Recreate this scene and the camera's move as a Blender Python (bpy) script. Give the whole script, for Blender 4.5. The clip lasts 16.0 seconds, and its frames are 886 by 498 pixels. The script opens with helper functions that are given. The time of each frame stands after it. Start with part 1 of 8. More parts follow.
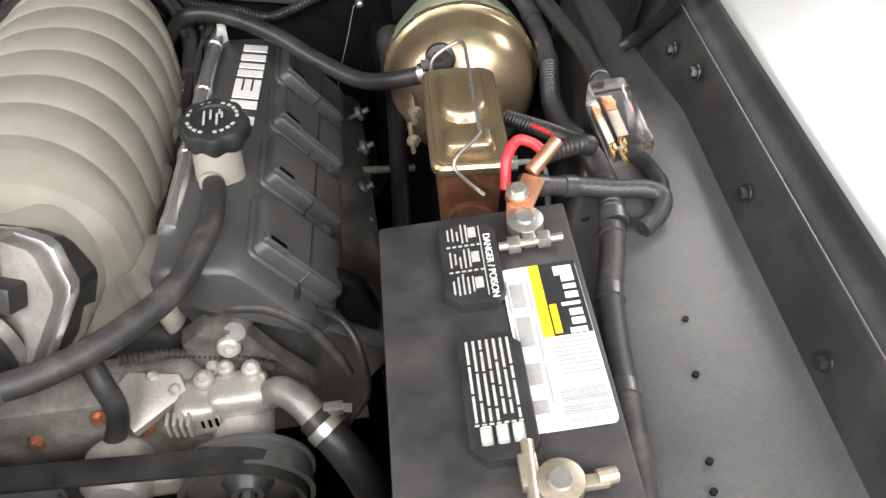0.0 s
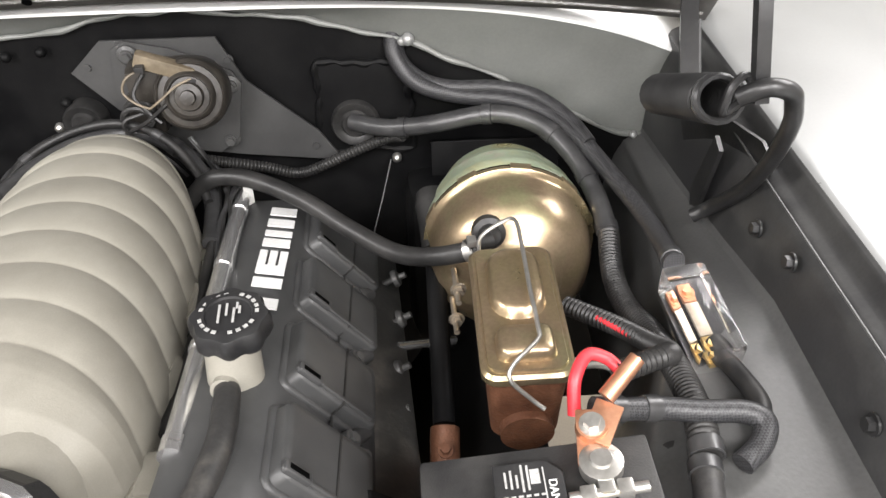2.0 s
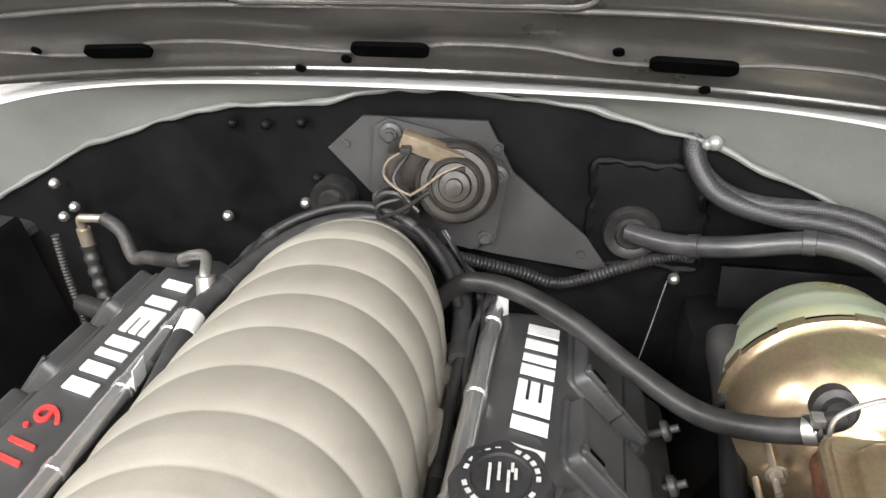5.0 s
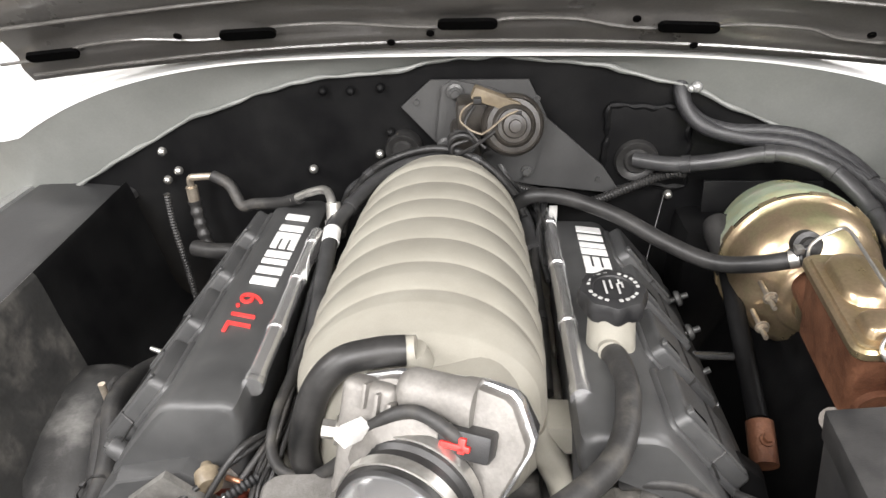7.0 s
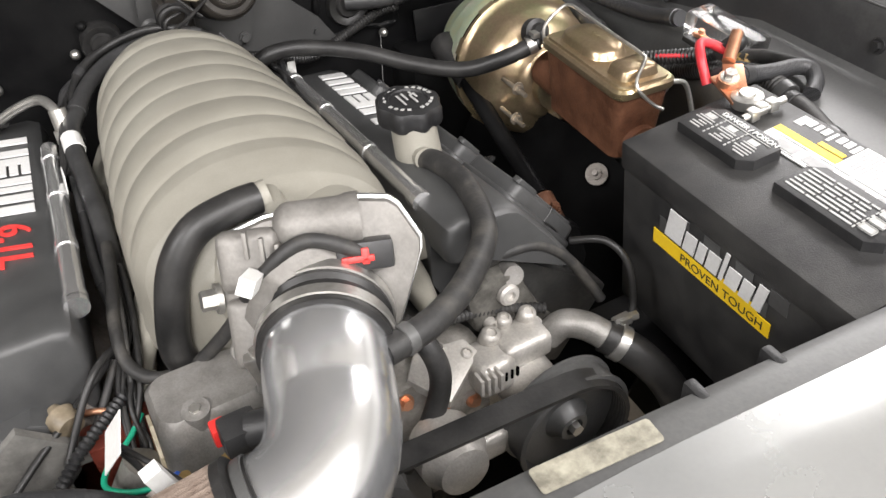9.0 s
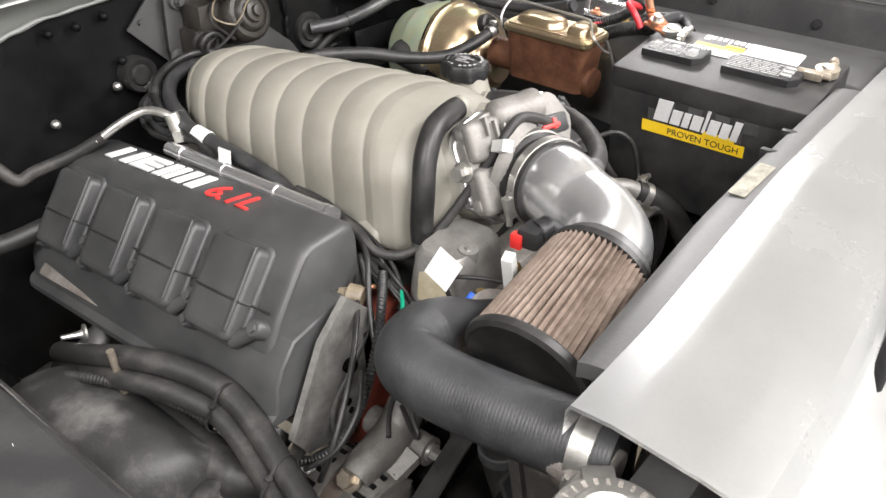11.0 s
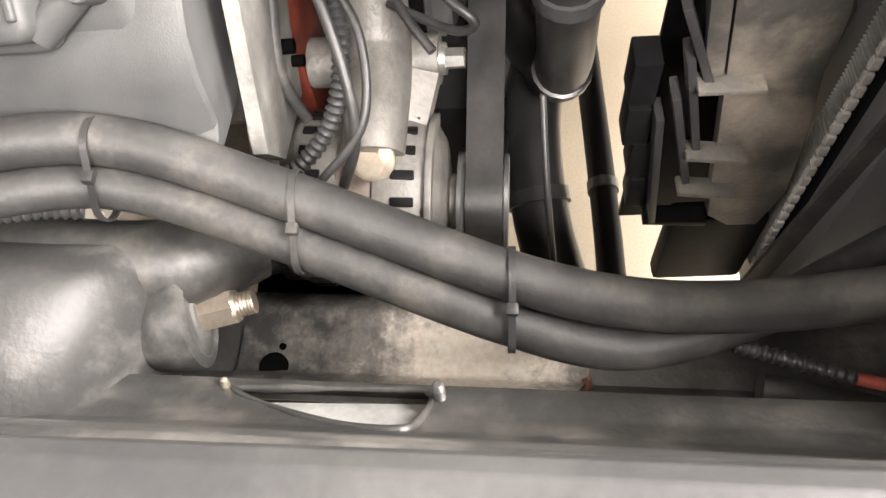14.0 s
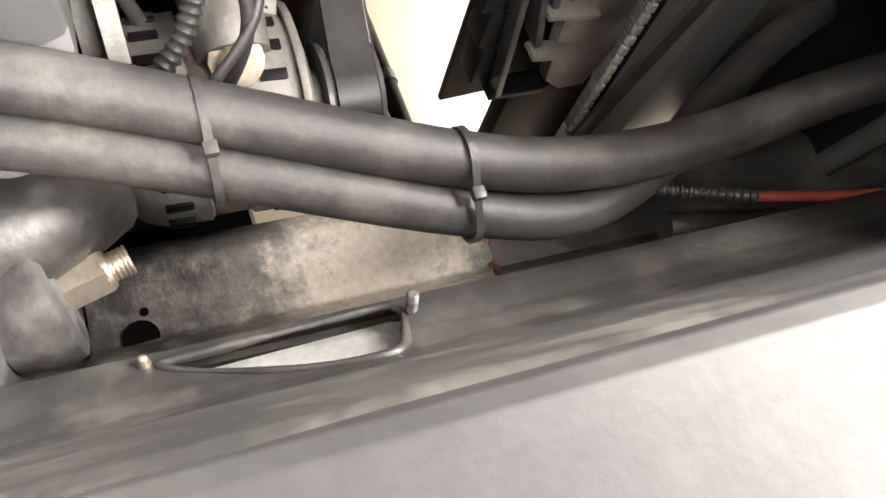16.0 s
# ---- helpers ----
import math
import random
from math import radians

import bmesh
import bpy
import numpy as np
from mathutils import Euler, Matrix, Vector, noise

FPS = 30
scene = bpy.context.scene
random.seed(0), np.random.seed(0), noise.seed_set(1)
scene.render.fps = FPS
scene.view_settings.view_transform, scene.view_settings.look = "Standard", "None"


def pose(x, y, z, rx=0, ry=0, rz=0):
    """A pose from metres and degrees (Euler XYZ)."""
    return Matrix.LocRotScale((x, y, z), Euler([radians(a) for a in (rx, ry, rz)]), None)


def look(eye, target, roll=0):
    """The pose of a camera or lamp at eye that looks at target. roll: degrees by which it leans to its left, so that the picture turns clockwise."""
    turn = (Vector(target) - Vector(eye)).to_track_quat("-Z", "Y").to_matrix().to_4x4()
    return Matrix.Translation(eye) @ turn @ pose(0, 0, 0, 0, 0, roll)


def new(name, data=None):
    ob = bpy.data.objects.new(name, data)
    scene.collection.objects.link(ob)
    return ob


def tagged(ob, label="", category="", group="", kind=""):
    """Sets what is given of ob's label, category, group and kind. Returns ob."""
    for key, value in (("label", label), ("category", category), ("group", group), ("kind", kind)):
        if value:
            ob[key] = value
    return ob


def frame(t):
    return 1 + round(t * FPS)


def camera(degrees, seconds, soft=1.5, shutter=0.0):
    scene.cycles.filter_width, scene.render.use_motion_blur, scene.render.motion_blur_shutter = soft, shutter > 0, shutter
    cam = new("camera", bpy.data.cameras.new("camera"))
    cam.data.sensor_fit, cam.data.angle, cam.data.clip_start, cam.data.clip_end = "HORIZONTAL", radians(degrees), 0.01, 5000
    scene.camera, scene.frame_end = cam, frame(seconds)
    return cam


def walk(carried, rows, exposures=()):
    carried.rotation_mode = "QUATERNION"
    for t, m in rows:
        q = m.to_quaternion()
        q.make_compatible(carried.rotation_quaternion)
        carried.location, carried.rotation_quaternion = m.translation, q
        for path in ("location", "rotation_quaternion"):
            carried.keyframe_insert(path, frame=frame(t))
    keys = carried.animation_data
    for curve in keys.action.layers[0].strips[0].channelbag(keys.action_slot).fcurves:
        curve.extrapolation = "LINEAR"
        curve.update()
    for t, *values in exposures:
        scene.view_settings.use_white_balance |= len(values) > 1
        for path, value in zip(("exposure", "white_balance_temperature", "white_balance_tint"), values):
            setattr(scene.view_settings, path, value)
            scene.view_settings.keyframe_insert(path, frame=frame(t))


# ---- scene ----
cam = camera(58.6, 16.0)
PATH = [
    (0, (0.308, -0.523, 1.427), (0.529, 0.85, -0.01), 0.2),
    (0.5, (0.306, -0.467, 1.404), (0.485, 0.952, 0.006), -0.7),
    (1, (0.31, -0.43, 1.402), (0.49, 1.034, 0.051), -0.8),
    (1.5, (0.315, -0.405, 1.416), (0.502, 1.106, 0.12), -0.8),
    (2, (0.313, -0.364, 1.416), (0.485, 1.192, 0.171), -1.4),
    (2.5, (0.315, -0.318, 1.403), (0.467, 1.274, 0.203), -2.1),
    (3, (0.323, -0.26, 1.389), (0.455, 1.365, 0.231), -2.7),
    (3.5, (0.317, -0.209, 1.361), (0.442, 1.444, 0.242), -2.3),
    (4, (0.284, -0.195, 1.364), (0.316, 1.476, 0.265), -2.1),
    (4.5, (0.228, -0.188, 1.359), (0.091, 1.499, 0.294), -2.9),
    (5, (0.198, -0.197, 1.351), (-0.055, 1.483, 0.297), -2.5),
    (5.2, (0.179, -0.203, 1.354), (-0.116, 1.471, 0.3), -2.5),
    (7.3, (-0.003, -0.534, 1.403), (0.11, 1.173, 0.365), -2.0),
    (7.5, (0.013, -0.538, 1.391), (0.238, 1.145, 0.334), -1.9),
    (8, (-0.091, -0.583, 1.373), (0.449, 0.977, 0.245), -2.1),
    (8.5, (-0.149, -0.577, 1.342), (0.564, 0.839, 0.123), -2.4),
    (9, (-0.171, -0.515, 1.33), (0.571, 0.865, 0.087), -3.1),
    (9.5, (-0.343, -0.509, 1.354), (0.508, 0.818, 0.123), -4.1),
    (9.7, (-0.435, -0.514, 1.361), (0.499, 0.769, 0.143), -4.0),
    (11.8, (-0.841, -0.301, 1.283), (0.632, 0.429, 0.143), -3.7),
    (11.9, (-0.827, -0.27, 1.271), (0.635, 0.401, 0.083), -3.6),
    (12, (-0.823, -0.262, 1.249), (0.636, 0.403, 0.054), -3.7),
    (12.5, (-0.801, -0.145, 1.191), (0.618, 0.338, -0.133), -5.1),
    (13, (-0.761, -0.128, 1.142), (0.559, 0.236, -0.315), -8.7),
    (13.5, (-0.704, -0.103, 1.097), (0.415, 0.147, -0.542), -11.1),
    (14, (-0.661, -0.098, 1.06), (0.277, 0.035, -0.701), -9.3),
    (14.5, (-0.632, -0.074, 1.015), (0.152, -0.118, -0.824), -2.8),
    (15, (-0.626, -0.031, 0.995), (0.042, -0.35, -0.863), 14.4),
    (15.5, (-0.624, 0.006, 0.993), (-0.001, -0.509, -0.836), 24.1),
    (16, (-0.628, 0.038, 1.001), (-0.01, -0.586, -0.796), 26.6),
]
walk(cam, [(t, look(eye, target, roll)) for t, eye, target, roll in PATH],
     [(0, 0.05, 6550, 12), (1, 0.2, 6550, 12), (2, 0.28, 6550, 12), (3, 0.5, 6550, 12), (4, 0.6, 6500, 11), (4.5, 0.52, 6500, 11), (5.2, 0.44, 6550, 12), (7.3, 0.38, 6550, 12), (8.5, -0.08, 6550, 12), (9.7, 0.02, 6550, 12), (12, 0.55, 6500, 11), (12.5, 0.85, 6500, 10), (13, 1.35, 6550, 11), (14, 1.95, 6900, 14), (15, 1.97, 6950, 14), (16, 1.88, 6950, 14)])

# ---- garage light ----
world = bpy.data.worlds.new("garage_air")
scene.world = world
world.use_nodes = True
world.node_tree.nodes["Background"].inputs[0].default_value = (0.8, 0.86, 0.95, 1)
world.node_tree.nodes["Background"].inputs[1].default_value = 0.25


def unseen_lamp(x, y, z, sx, sy, power, colour=(1, 0.99, 0.985), name="unseen_lamp"):
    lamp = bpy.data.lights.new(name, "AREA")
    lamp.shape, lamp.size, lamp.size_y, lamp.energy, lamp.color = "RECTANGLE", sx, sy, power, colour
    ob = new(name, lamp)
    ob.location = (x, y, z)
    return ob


# none in view; rear pair and left lamp added to brighten cowl and engine
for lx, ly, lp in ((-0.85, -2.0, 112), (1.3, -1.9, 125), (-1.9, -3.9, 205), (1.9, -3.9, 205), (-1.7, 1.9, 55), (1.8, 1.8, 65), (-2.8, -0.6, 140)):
    unseen_lamp(lx, ly, 3.05, 1.5, 0.9, lp)
# unseen, added for the pale sheen on battery lid and driver-side shelf
unseen_lamp(3.4, 1.6, 3.05, 1.7, 2.2, 200)

# ---- materials ----


def material(name, base, rough=0.5, metal=0.0, second=None, scale=20.0, amount=0.5, bump=0.1, grain=250.0, coat=0.0, spec=0.5, rough_var=0.1, third=None, speck=0.22):
    """Base colour with blotches at two scales, fine relief and uneven gloss."""
    m = bpy.data.materials.new(name)
    m.use_nodes = True
    nt = m.node_tree
    b = nt.nodes["Principled BSDF"]
    b.inputs["Metallic"].default_value, b.inputs["Specular IOR Level"].default_value = metal, spec
    b.inputs["Coat Weight"].default_value, b.inputs["Coat Roughness"].default_value = coat, 0.08
    geo = nt.nodes.new("ShaderNodeTexCoord")
    big, fine = nt.nodes.new("ShaderNodeTexNoise"), nt.nodes.new("ShaderNodeTexNoise")
    big.inputs["Scale"].default_value, big.inputs["Detail"].default_value, big.inputs["Roughness"].default_value = scale, 7, 0.62
    fine.inputs["Scale"].default_value, fine.inputs["Detail"].default_value = grain, 4
    nt.links.new(geo.outputs["Object"], big.inputs["Vector"])
    nt.links.new(geo.outputs["Object"], fine.inputs["Vector"])
    ramp = nt.nodes.new("ShaderNodeValToRGB")
    second = second or tuple(min(1, c * 1.35 + 0.01) for c in base)
    ramp.color_ramp.elements[0].position, ramp.color_ramp.elements[1].position = 0.5 - 0.22 / max(amount, 0.05) * 0.5, 0.5 + 0.22 / max(amount, 0.05) * 0.5
    ramp.color_ramp.elements[0].color, ramp.color_ramp.elements[1].color = (*base, 1), (*second, 1)
    if third:
        e = ramp.color_ramp.elements.new(0.5)
        e.color = (*third, 1)
    nt.links.new(big.outputs["Fac"], ramp.inputs["Fac"])
    mix = nt.nodes.new("ShaderNodeMix")
    mix.data_type, mix.blend_type = "RGBA", "OVERLAY"
    mix.inputs["Factor"].default_value = speck
    nt.links.new(ramp.outputs["Color"], mix.inputs["A"])
    nt.links.new(fine.outputs["Fac"], mix.inputs["B"])
    nt.links.new(mix.outputs["Result"], b.inputs["Base Color"])
    span = nt.nodes.new("ShaderNodeMapRange")
    span.inputs["To Min"].default_value, span.inputs["To Max"].default_value = max(0.02, rough - rough_var), min(1, rough + rough_var)
    nt.links.new(big.outputs["Fac"], span.inputs["Value"])
    nt.links.new(span.outputs["Result"], b.inputs["Roughness"])
    bp = nt.nodes.new("ShaderNodeBump")
    bp.inputs["Strength"].default_value, bp.inputs["Distance"].default_value = bump, 0.002
    nt.links.new(fine.outputs["Fac"], bp.inputs["Height"])
    nt.links.new(bp.outputs["Normal"], b.inputs["Normal"])
    return m


M_BAY = material("satin_black_paint", (0.003, 0.003, 0.0034), 0.45, spec=0.1, second=(0.009, 0.009, 0.009), scale=9, amount=0.6, bump=0.08)
M_BAY_GREY = material("satin_dark_grey_paint", (0.05, 0.05, 0.05), 0.38, second=(0.082, 0.082, 0.08), scale=7, amount=0.5, bump=0.06)
M_TOWER = material("scuffed_black_tower", (0.026, 0.026, 0.026), 0.48, spec=0.5, second=(0.14, 0.137, 0.13), third=(0.04, 0.0395, 0.0385), scale=13, amount=0.6, bump=0.2)
M_STICKER = material("scuffed_film_sticker", (0.13, 0.12, 0.095), 0.45, second=(0.3, 0.285, 0.225), scale=55, amount=0.8)
M_FLANGE = material("semi_gloss_black_flange", (0.022, 0.022, 0.023), 0.5, spec=0.42, second=(0.045, 0.045, 0.044), third=(0.028, 0.028, 0.0285), scale=9, amount=0.7, bump=0.06, rough_var=0.1)
M_BAY_WORN = material("worn_black_paint", (0.024, 0.024, 0.0235), 0.43, spec=0.8, second=(0.10, 0.094, 0.085), third=(0.034, 0.0335, 0.032), scale=19, amount=0.5, bump=0.3, grain=160, speck=0.45)
M_TAN = material("tan_zinc_plate", (0.42, 0.36, 0.28), 0.4, metal=0.8, second=(0.52, 0.46, 0.38), scale=50)
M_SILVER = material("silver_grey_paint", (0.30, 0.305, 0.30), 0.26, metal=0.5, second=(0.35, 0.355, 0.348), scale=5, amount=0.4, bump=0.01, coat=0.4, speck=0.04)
# silver paint copied and lightened, so the cowl top looks lit
M_COWL = material("lightened_silver_cowl_paint", (0.74, 0.745, 0.73), 0.3, metal=0.05, second=(0.8, 0.805, 0.79), scale=5, amount=0.4, bump=0.01, coat=0.5, speck=0.04)
# darker grey-green copy for cowl face and lip, their shade put into colour
M_COWL_FACE = material("shaded_grey_green_cowl", (0.135, 0.141, 0.132), 0.42, second=(0.185, 0.19, 0.179), scale=6, amount=0.5, bump=0.04, speck=0.1)
# driver-fender copy of the silver paint, dimmed against the strong light there
M_FENDER = material("dimmed_silver_fender_paint", (0.245, 0.25, 0.247), 0.3, metal=0.25, second=(0.285, 0.29, 0.287), scale=4, amount=0.4, bump=0.01, coat=0.4, speck=0.04)
# near-black put on plates and discs for the shade inside openings
M_VOID = material("hollow_shade_black", (0.002, 0.002, 0.002), 0.9, spec=0.0, second=(0.003, 0.003, 0.003))
M_HOOD = material("gloss_black_paint", (0.046, 0.044, 0.0415), 0.3, second=(0.082, 0.078, 0.073), scale=6, amount=0.5, bump=0.05, coat=0.3)
M_COVER = material("charcoal_plastic", (0.034, 0.0345, 0.035), 0.44, second=(0.06, 0.0605, 0.06), scale=12, amount=0.6, bump=0.12, grain=1100, speck=0.16)
M_INTAKE = material("warm_grey_plastic", (0.205, 0.194, 0.164), 0.5, second=(0.272, 0.26, 0.222), scale=7, amount=0.7, bump=0.08, grain=700, speck=0.1)
M_CAST = material("cast_aluminium", (0.19, 0.182, 0.17), 0.48, metal=0.5, second=(0.33, 0.318, 0.30), scale=25, amount=0.6, bump=0.22, grain=500)
M_CAST_DIRTY = material("dirty_cast_aluminium", (0.16, 0.14, 0.12), 0.6, metal=0.45, second=(0.34, 0.315, 0.29), scale=30, amount=0.6, bump=0.5, grain=400)
M_POLISHED = material("polished_aluminium", (0.82, 0.83, 0.845), 0.24, metal=0.9, second=(0.86, 0.868, 0.88), scale=8, bump=0.01, rough_var=0.07)
M_CHROME = material("chrome", (0.84, 0.84, 0.84), 0.25, metal=0.92, second=(0.9, 0.9, 0.9), bump=0.0, rough_var=0.06)
M_HINGE = material("satin_black_steel", (0.010, 0.010, 0.0105), 0.38, spec=0.5, second=(0.026, 0.026, 0.026), scale=25, bump=0.1)
M_PANEL = material("dull_grey_black_sheet", (0.034, 0.034, 0.034), 0.45, second=(0.06, 0.06, 0.059), scale=6, amount=0.5, bump=0.06, speck=0.1)
M_PUMP = material("pale_cast_aluminium", (0.36, 0.345, 0.32), 0.42, metal=0.45, second=(0.52, 0.5, 0.47), third=(0.42, 0.4, 0.37), scale=30, amount=0.6, bump=0.3, grain=350)
M_STEEL = material("zinc_steel", (0.5, 0.49, 0.46), 0.35, metal=0.9, second=(0.62, 0.61, 0.58), scale=60, bump=0.1)
M_BRASS = material("brass", (0.55, 0.38, 0.16), 0.35, metal=0.9, second=(0.66, 0.48, 0.22), scale=60)
M_GOLD_GREEN = material("iridescent_zinc_plate", (0.82, 0.74, 0.38), 0.3, metal=0.6, second=(0.84, 0.66, 0.58), third=(0.68, 0.80, 0.58), scale=7, amount=0.6, bump=0.03)
M_GOLD = material("yellow_zinc_plate", (0.40, 0.335, 0.18), 0.3, metal=0.85, second=(0.40, 0.40, 0.22), third=(0.45, 0.34, 0.225), scale=9, amount=0.55, bump=0.03)
M_RUST = material("rusty_cast_iron", (0.085, 0.035, 0.02), 0.45, metal=0.35, second=(0.2, 0.09, 0.05), scale=30, amount=0.7, bump=0.5, grain=300)
M_COPPER = material("copper", (0.55, 0.25, 0.14), 0.4, metal=0.85, second=(0.66, 0.36, 0.23), scale=40)
M_RUBBER = material("black_rubber", (0.010, 0.010, 0.010), 0.42, spec=0.4, second=(0.032, 0.031, 0.03), scale=25, amount=0.6, bump=0.1)
M_HOSE = material("dusty_grey_black_rubber", (0.018, 0.0175, 0.017), 0.55, spec=0.4, second=(0.06, 0.056, 0.05), third=(0.026, 0.0255, 0.025), scale=24, amount=0.6, bump=0.15, speck=0.35)
M_PLASTIC = material("black_plastic", (0.012, 0.012, 0.013), 0.4, spec=0.4, second=(0.03, 0.03, 0.03), scale=20, bump=0.15, grain=600)
M_TAPE = material("vinyl_tape", (0.02, 0.02, 0.021), 0.33, second=(0.05, 0.05, 0.05), scale=30, bump=0.2, grain=90)
M_BATTERY = material("battery_case", (0.012, 0.012, 0.013), 0.45, spec=0.45, second=(0.048, 0.047, 0.045), scale=18, amount=0.5, bump=0.2, grain=700)
M_RED = material("red_plastic", (0.6, 0.02, 0.02), 0.4, second=(0.7, 0.05, 0.04))
M_REDWIRE = material("red_cable", (0.5, 0.02, 0.03), 0.4, second=(0.62, 0.05, 0.06))
M_GREEN = material("green_wire", (0.0, 0.28, 0.16), 0.4)
M_BLUE = material("blue_connector", (0.03, 0.12, 0.6), 0.4)
M_WHITE = material("white_label", (0.62, 0.62, 0.6), 0.5, second=(0.7, 0.7, 0.68), scale=40, bump=0.02)
M_PRINT = material("print_grey", (0.25, 0.25, 0.25), 0.5, second=(0.33, 0.33, 0.33))
M_PRINT_LIGHT = material("print_white", (0.62, 0.62, 0.6), 0.5, second=(0.75, 0.75, 0.73), scale=300, amount=0.6)
M_YELLOW = material("yellow_print", (0.8, 0.52, 0.01), 0.45, second=(0.86, 0.58, 0.03))
M_BADGE = material("white_lettering", (0.58, 0.58, 0.57), 0.5, second=(0.66, 0.66, 0.65))
M_BADGE_RED = material("red_lettering", (0.62, 0.03, 0.03), 0.45, second=(0.72, 0.07, 0.06))
M_BLOCK = material("orange_red_engine_paint", (0.085, 0.016, 0.009), 0.5, second=(0.2, 0.04, 0.024), scale=30, amount=0.7, bump=0.3)
M_FLOOR = material("sealed_concrete_floor", (0.18, 0.147, 0.103), 0.45, second=(0.22, 0.187, 0.138), scale=3, amount=0.5, bump=0.05)
M_WALL = material("off_white_wall_paint", (0.52, 0.52, 0.51), 0.7, second=(0.58, 0.58, 0.57), scale=2, bump=0.05)
M_PLEAT = material("oiled_cotton_gauze", (0.12, 0.085, 0.065), 0.8, second=(0.22, 0.172, 0.138), scale=60, amount=0.7, bump=0.5, grain=1200)
M_CREAM = material("cream_resin", (0.42, 0.36, 0.25), 0.5, second=(0.54, 0.48, 0.36), scale=40, amount=0.7, bump=0.3)
M_DUST = material("dusty_black_plastic", (0.03, 0.03, 0.029), 0.45, second=(0.33, 0.27, 0.205), third=(0.095, 0.088, 0.077), scale=8, amount=0.55, bump=0.3)


def glass(name):
    m = bpy.data.materials.new(name)
    m.use_nodes = True
    b = m.node_tree.nodes["Principled BSDF"]
    b.inputs["Base Color"].default_value = (0.95, 0.95, 0.95, 1)
    b.inputs["Roughness"].default_value, b.inputs["Transmission Weight"].default_value, b.inputs["IOR"].default_value = 0.12, 1.0, 1.3
    return m


M_CLEAR = glass("clear_plastic")

# ---- mesh helpers ----


SITE = [Matrix.Identity(4)]  # how the region that is being built sits in the garage


def region(x, y, z, rx, ry, rz, size):
    SITE[0] = pose(x, y, z, rx, ry, rz) @ Matrix.Scale(size, 4)


def driver_side():
    region(0.0056, 0.0163, 0.0154, 0.71, 0.25, 0.55, 0.984)


def firewall_end():
    region(0.012, 0.025, 0.008, 0.9, 0.0, 0.0, 0.984)


def engine_front():
    region(0.013, 0.024, -0.017, 0, 0, 0, 1)


def passenger_side():
    region(0.096, 0.0278, 0.0144, 1.19, -6.34, -1.92, 1.0243)


def in_place():
    region(0, 0, 0, 0, 0, 0, 1)


def thing(name, label, category, at=(0, 0, 0), group="", kind=""):
    ob = tagged(new(name), label, category, group, kind)
    ob.location, ob.empty_display_size = SITE[0] @ Vector(at), 0.05
    return ob


def part(name, bm, mat, parent=None, label="", m=None, smooth=True, angle=38, kind="", category="", group=""):
    if m is not None:
        bm.transform(m)
    bm.transform(SITE[0])
    bmesh.ops.recalc_face_normals(bm, faces=bm.faces)
    me = bpy.data.meshes.new(name)
    bm.to_mesh(me)
    bm.free()
    me.materials.append(mat)
    if smooth:
        me.shade_smooth()
        me.set_sharp_from_angle(angle=radians(angle))
    ob = new(name, me)
    if parent:
        ob.parent = parent
        ob.matrix_parent_inverse = Matrix.Translation(parent.location).inverted()
    return tagged(ob, label, category, group, kind)


def BM():
    return bmesh.new()


def box(bm, c, s, bev=0.0, m=None, seg=2):
    mat = Matrix.Translation(c) @ Matrix.Diagonal((*s, 1))
    if m is not None:
        mat = m @ mat
    r = bmesh.ops.create_cube(bm, size=1, matrix=mat)
    if bev:
        edges = list({e for v in r["verts"] for e in v.link_edges})
        bmesh.ops.bevel(bm, geom=edges, offset=bev, segments=seg, profile=0.6, affect="EDGES")
    return bm


def ring(bm, c, u, v, r, seg, rv=None):
    rv = r if rv is None else rv
    return [bm.verts.new(c + u * (r * math.cos(2 * math.pi * k / seg)) + v * (rv * math.sin(2 * math.pi * k / seg))) for k in range(seg)]


def skin(bm, rings, cap=True, closed=False):
    n = len(rings[0])
    for a, b in zip(rings, rings[1:] + (rings[:1] if closed else [])):
        for k in range(n):
            bm.faces.new((a[k], a[(k + 1) % n], b[(k + 1) % n], b[k]))
    if cap and not closed:
        bm.faces.new(rings[0][::-1])
        bm.faces.new(rings[-1])


def frame_of(d):
    d = Vector(d).normalized()
    u = d.cross(Vector((0, 0, 1)) if abs(d.z) < 0.9 else Vector((0, 1, 0))).normalized()
    return d, u, d.cross(u)


def cyl(bm, p0, p1, r0, r1=None, seg=20):
    p0, p1 = Vector(p0), Vector(p1)
    d, u, v = frame_of(p1 - p0)
    skin(bm, [ring(bm, p0, u, v, r0, seg), ring(bm, p1, u, v, r0 if r1 is None else r1, seg)])
    return bm


def lathe(bm, prof, origin, axis, seg=32, cap=True):
    """prof: (radius, distance along axis)."""
    d, u, v = frame_of(axis)
    o = Vector(origin)
    skin(bm, [ring(bm, o + d * h, u, v, max(r, 1e-4), seg) for r, h in prof], cap)
    return bm


def smooth_path(pts, n=8):
    pts = [Vector(p) for p in pts]
    out = []
    for i in range(len(pts) - 1):
        a, b = pts[i], pts[i + 1]
        p, q = pts[max(i - 1, 0)], pts[min(i + 2, len(pts) - 1)]
        for k in range(n):
            t = k / n
            out.append(0.5 * ((2 * a) + (b - p) * t + (2 * p - 5 * a + 4 * b - q) * t * t + (3 * a - p - 3 * b + q) * t ** 3))
    return out + [pts[-1]]


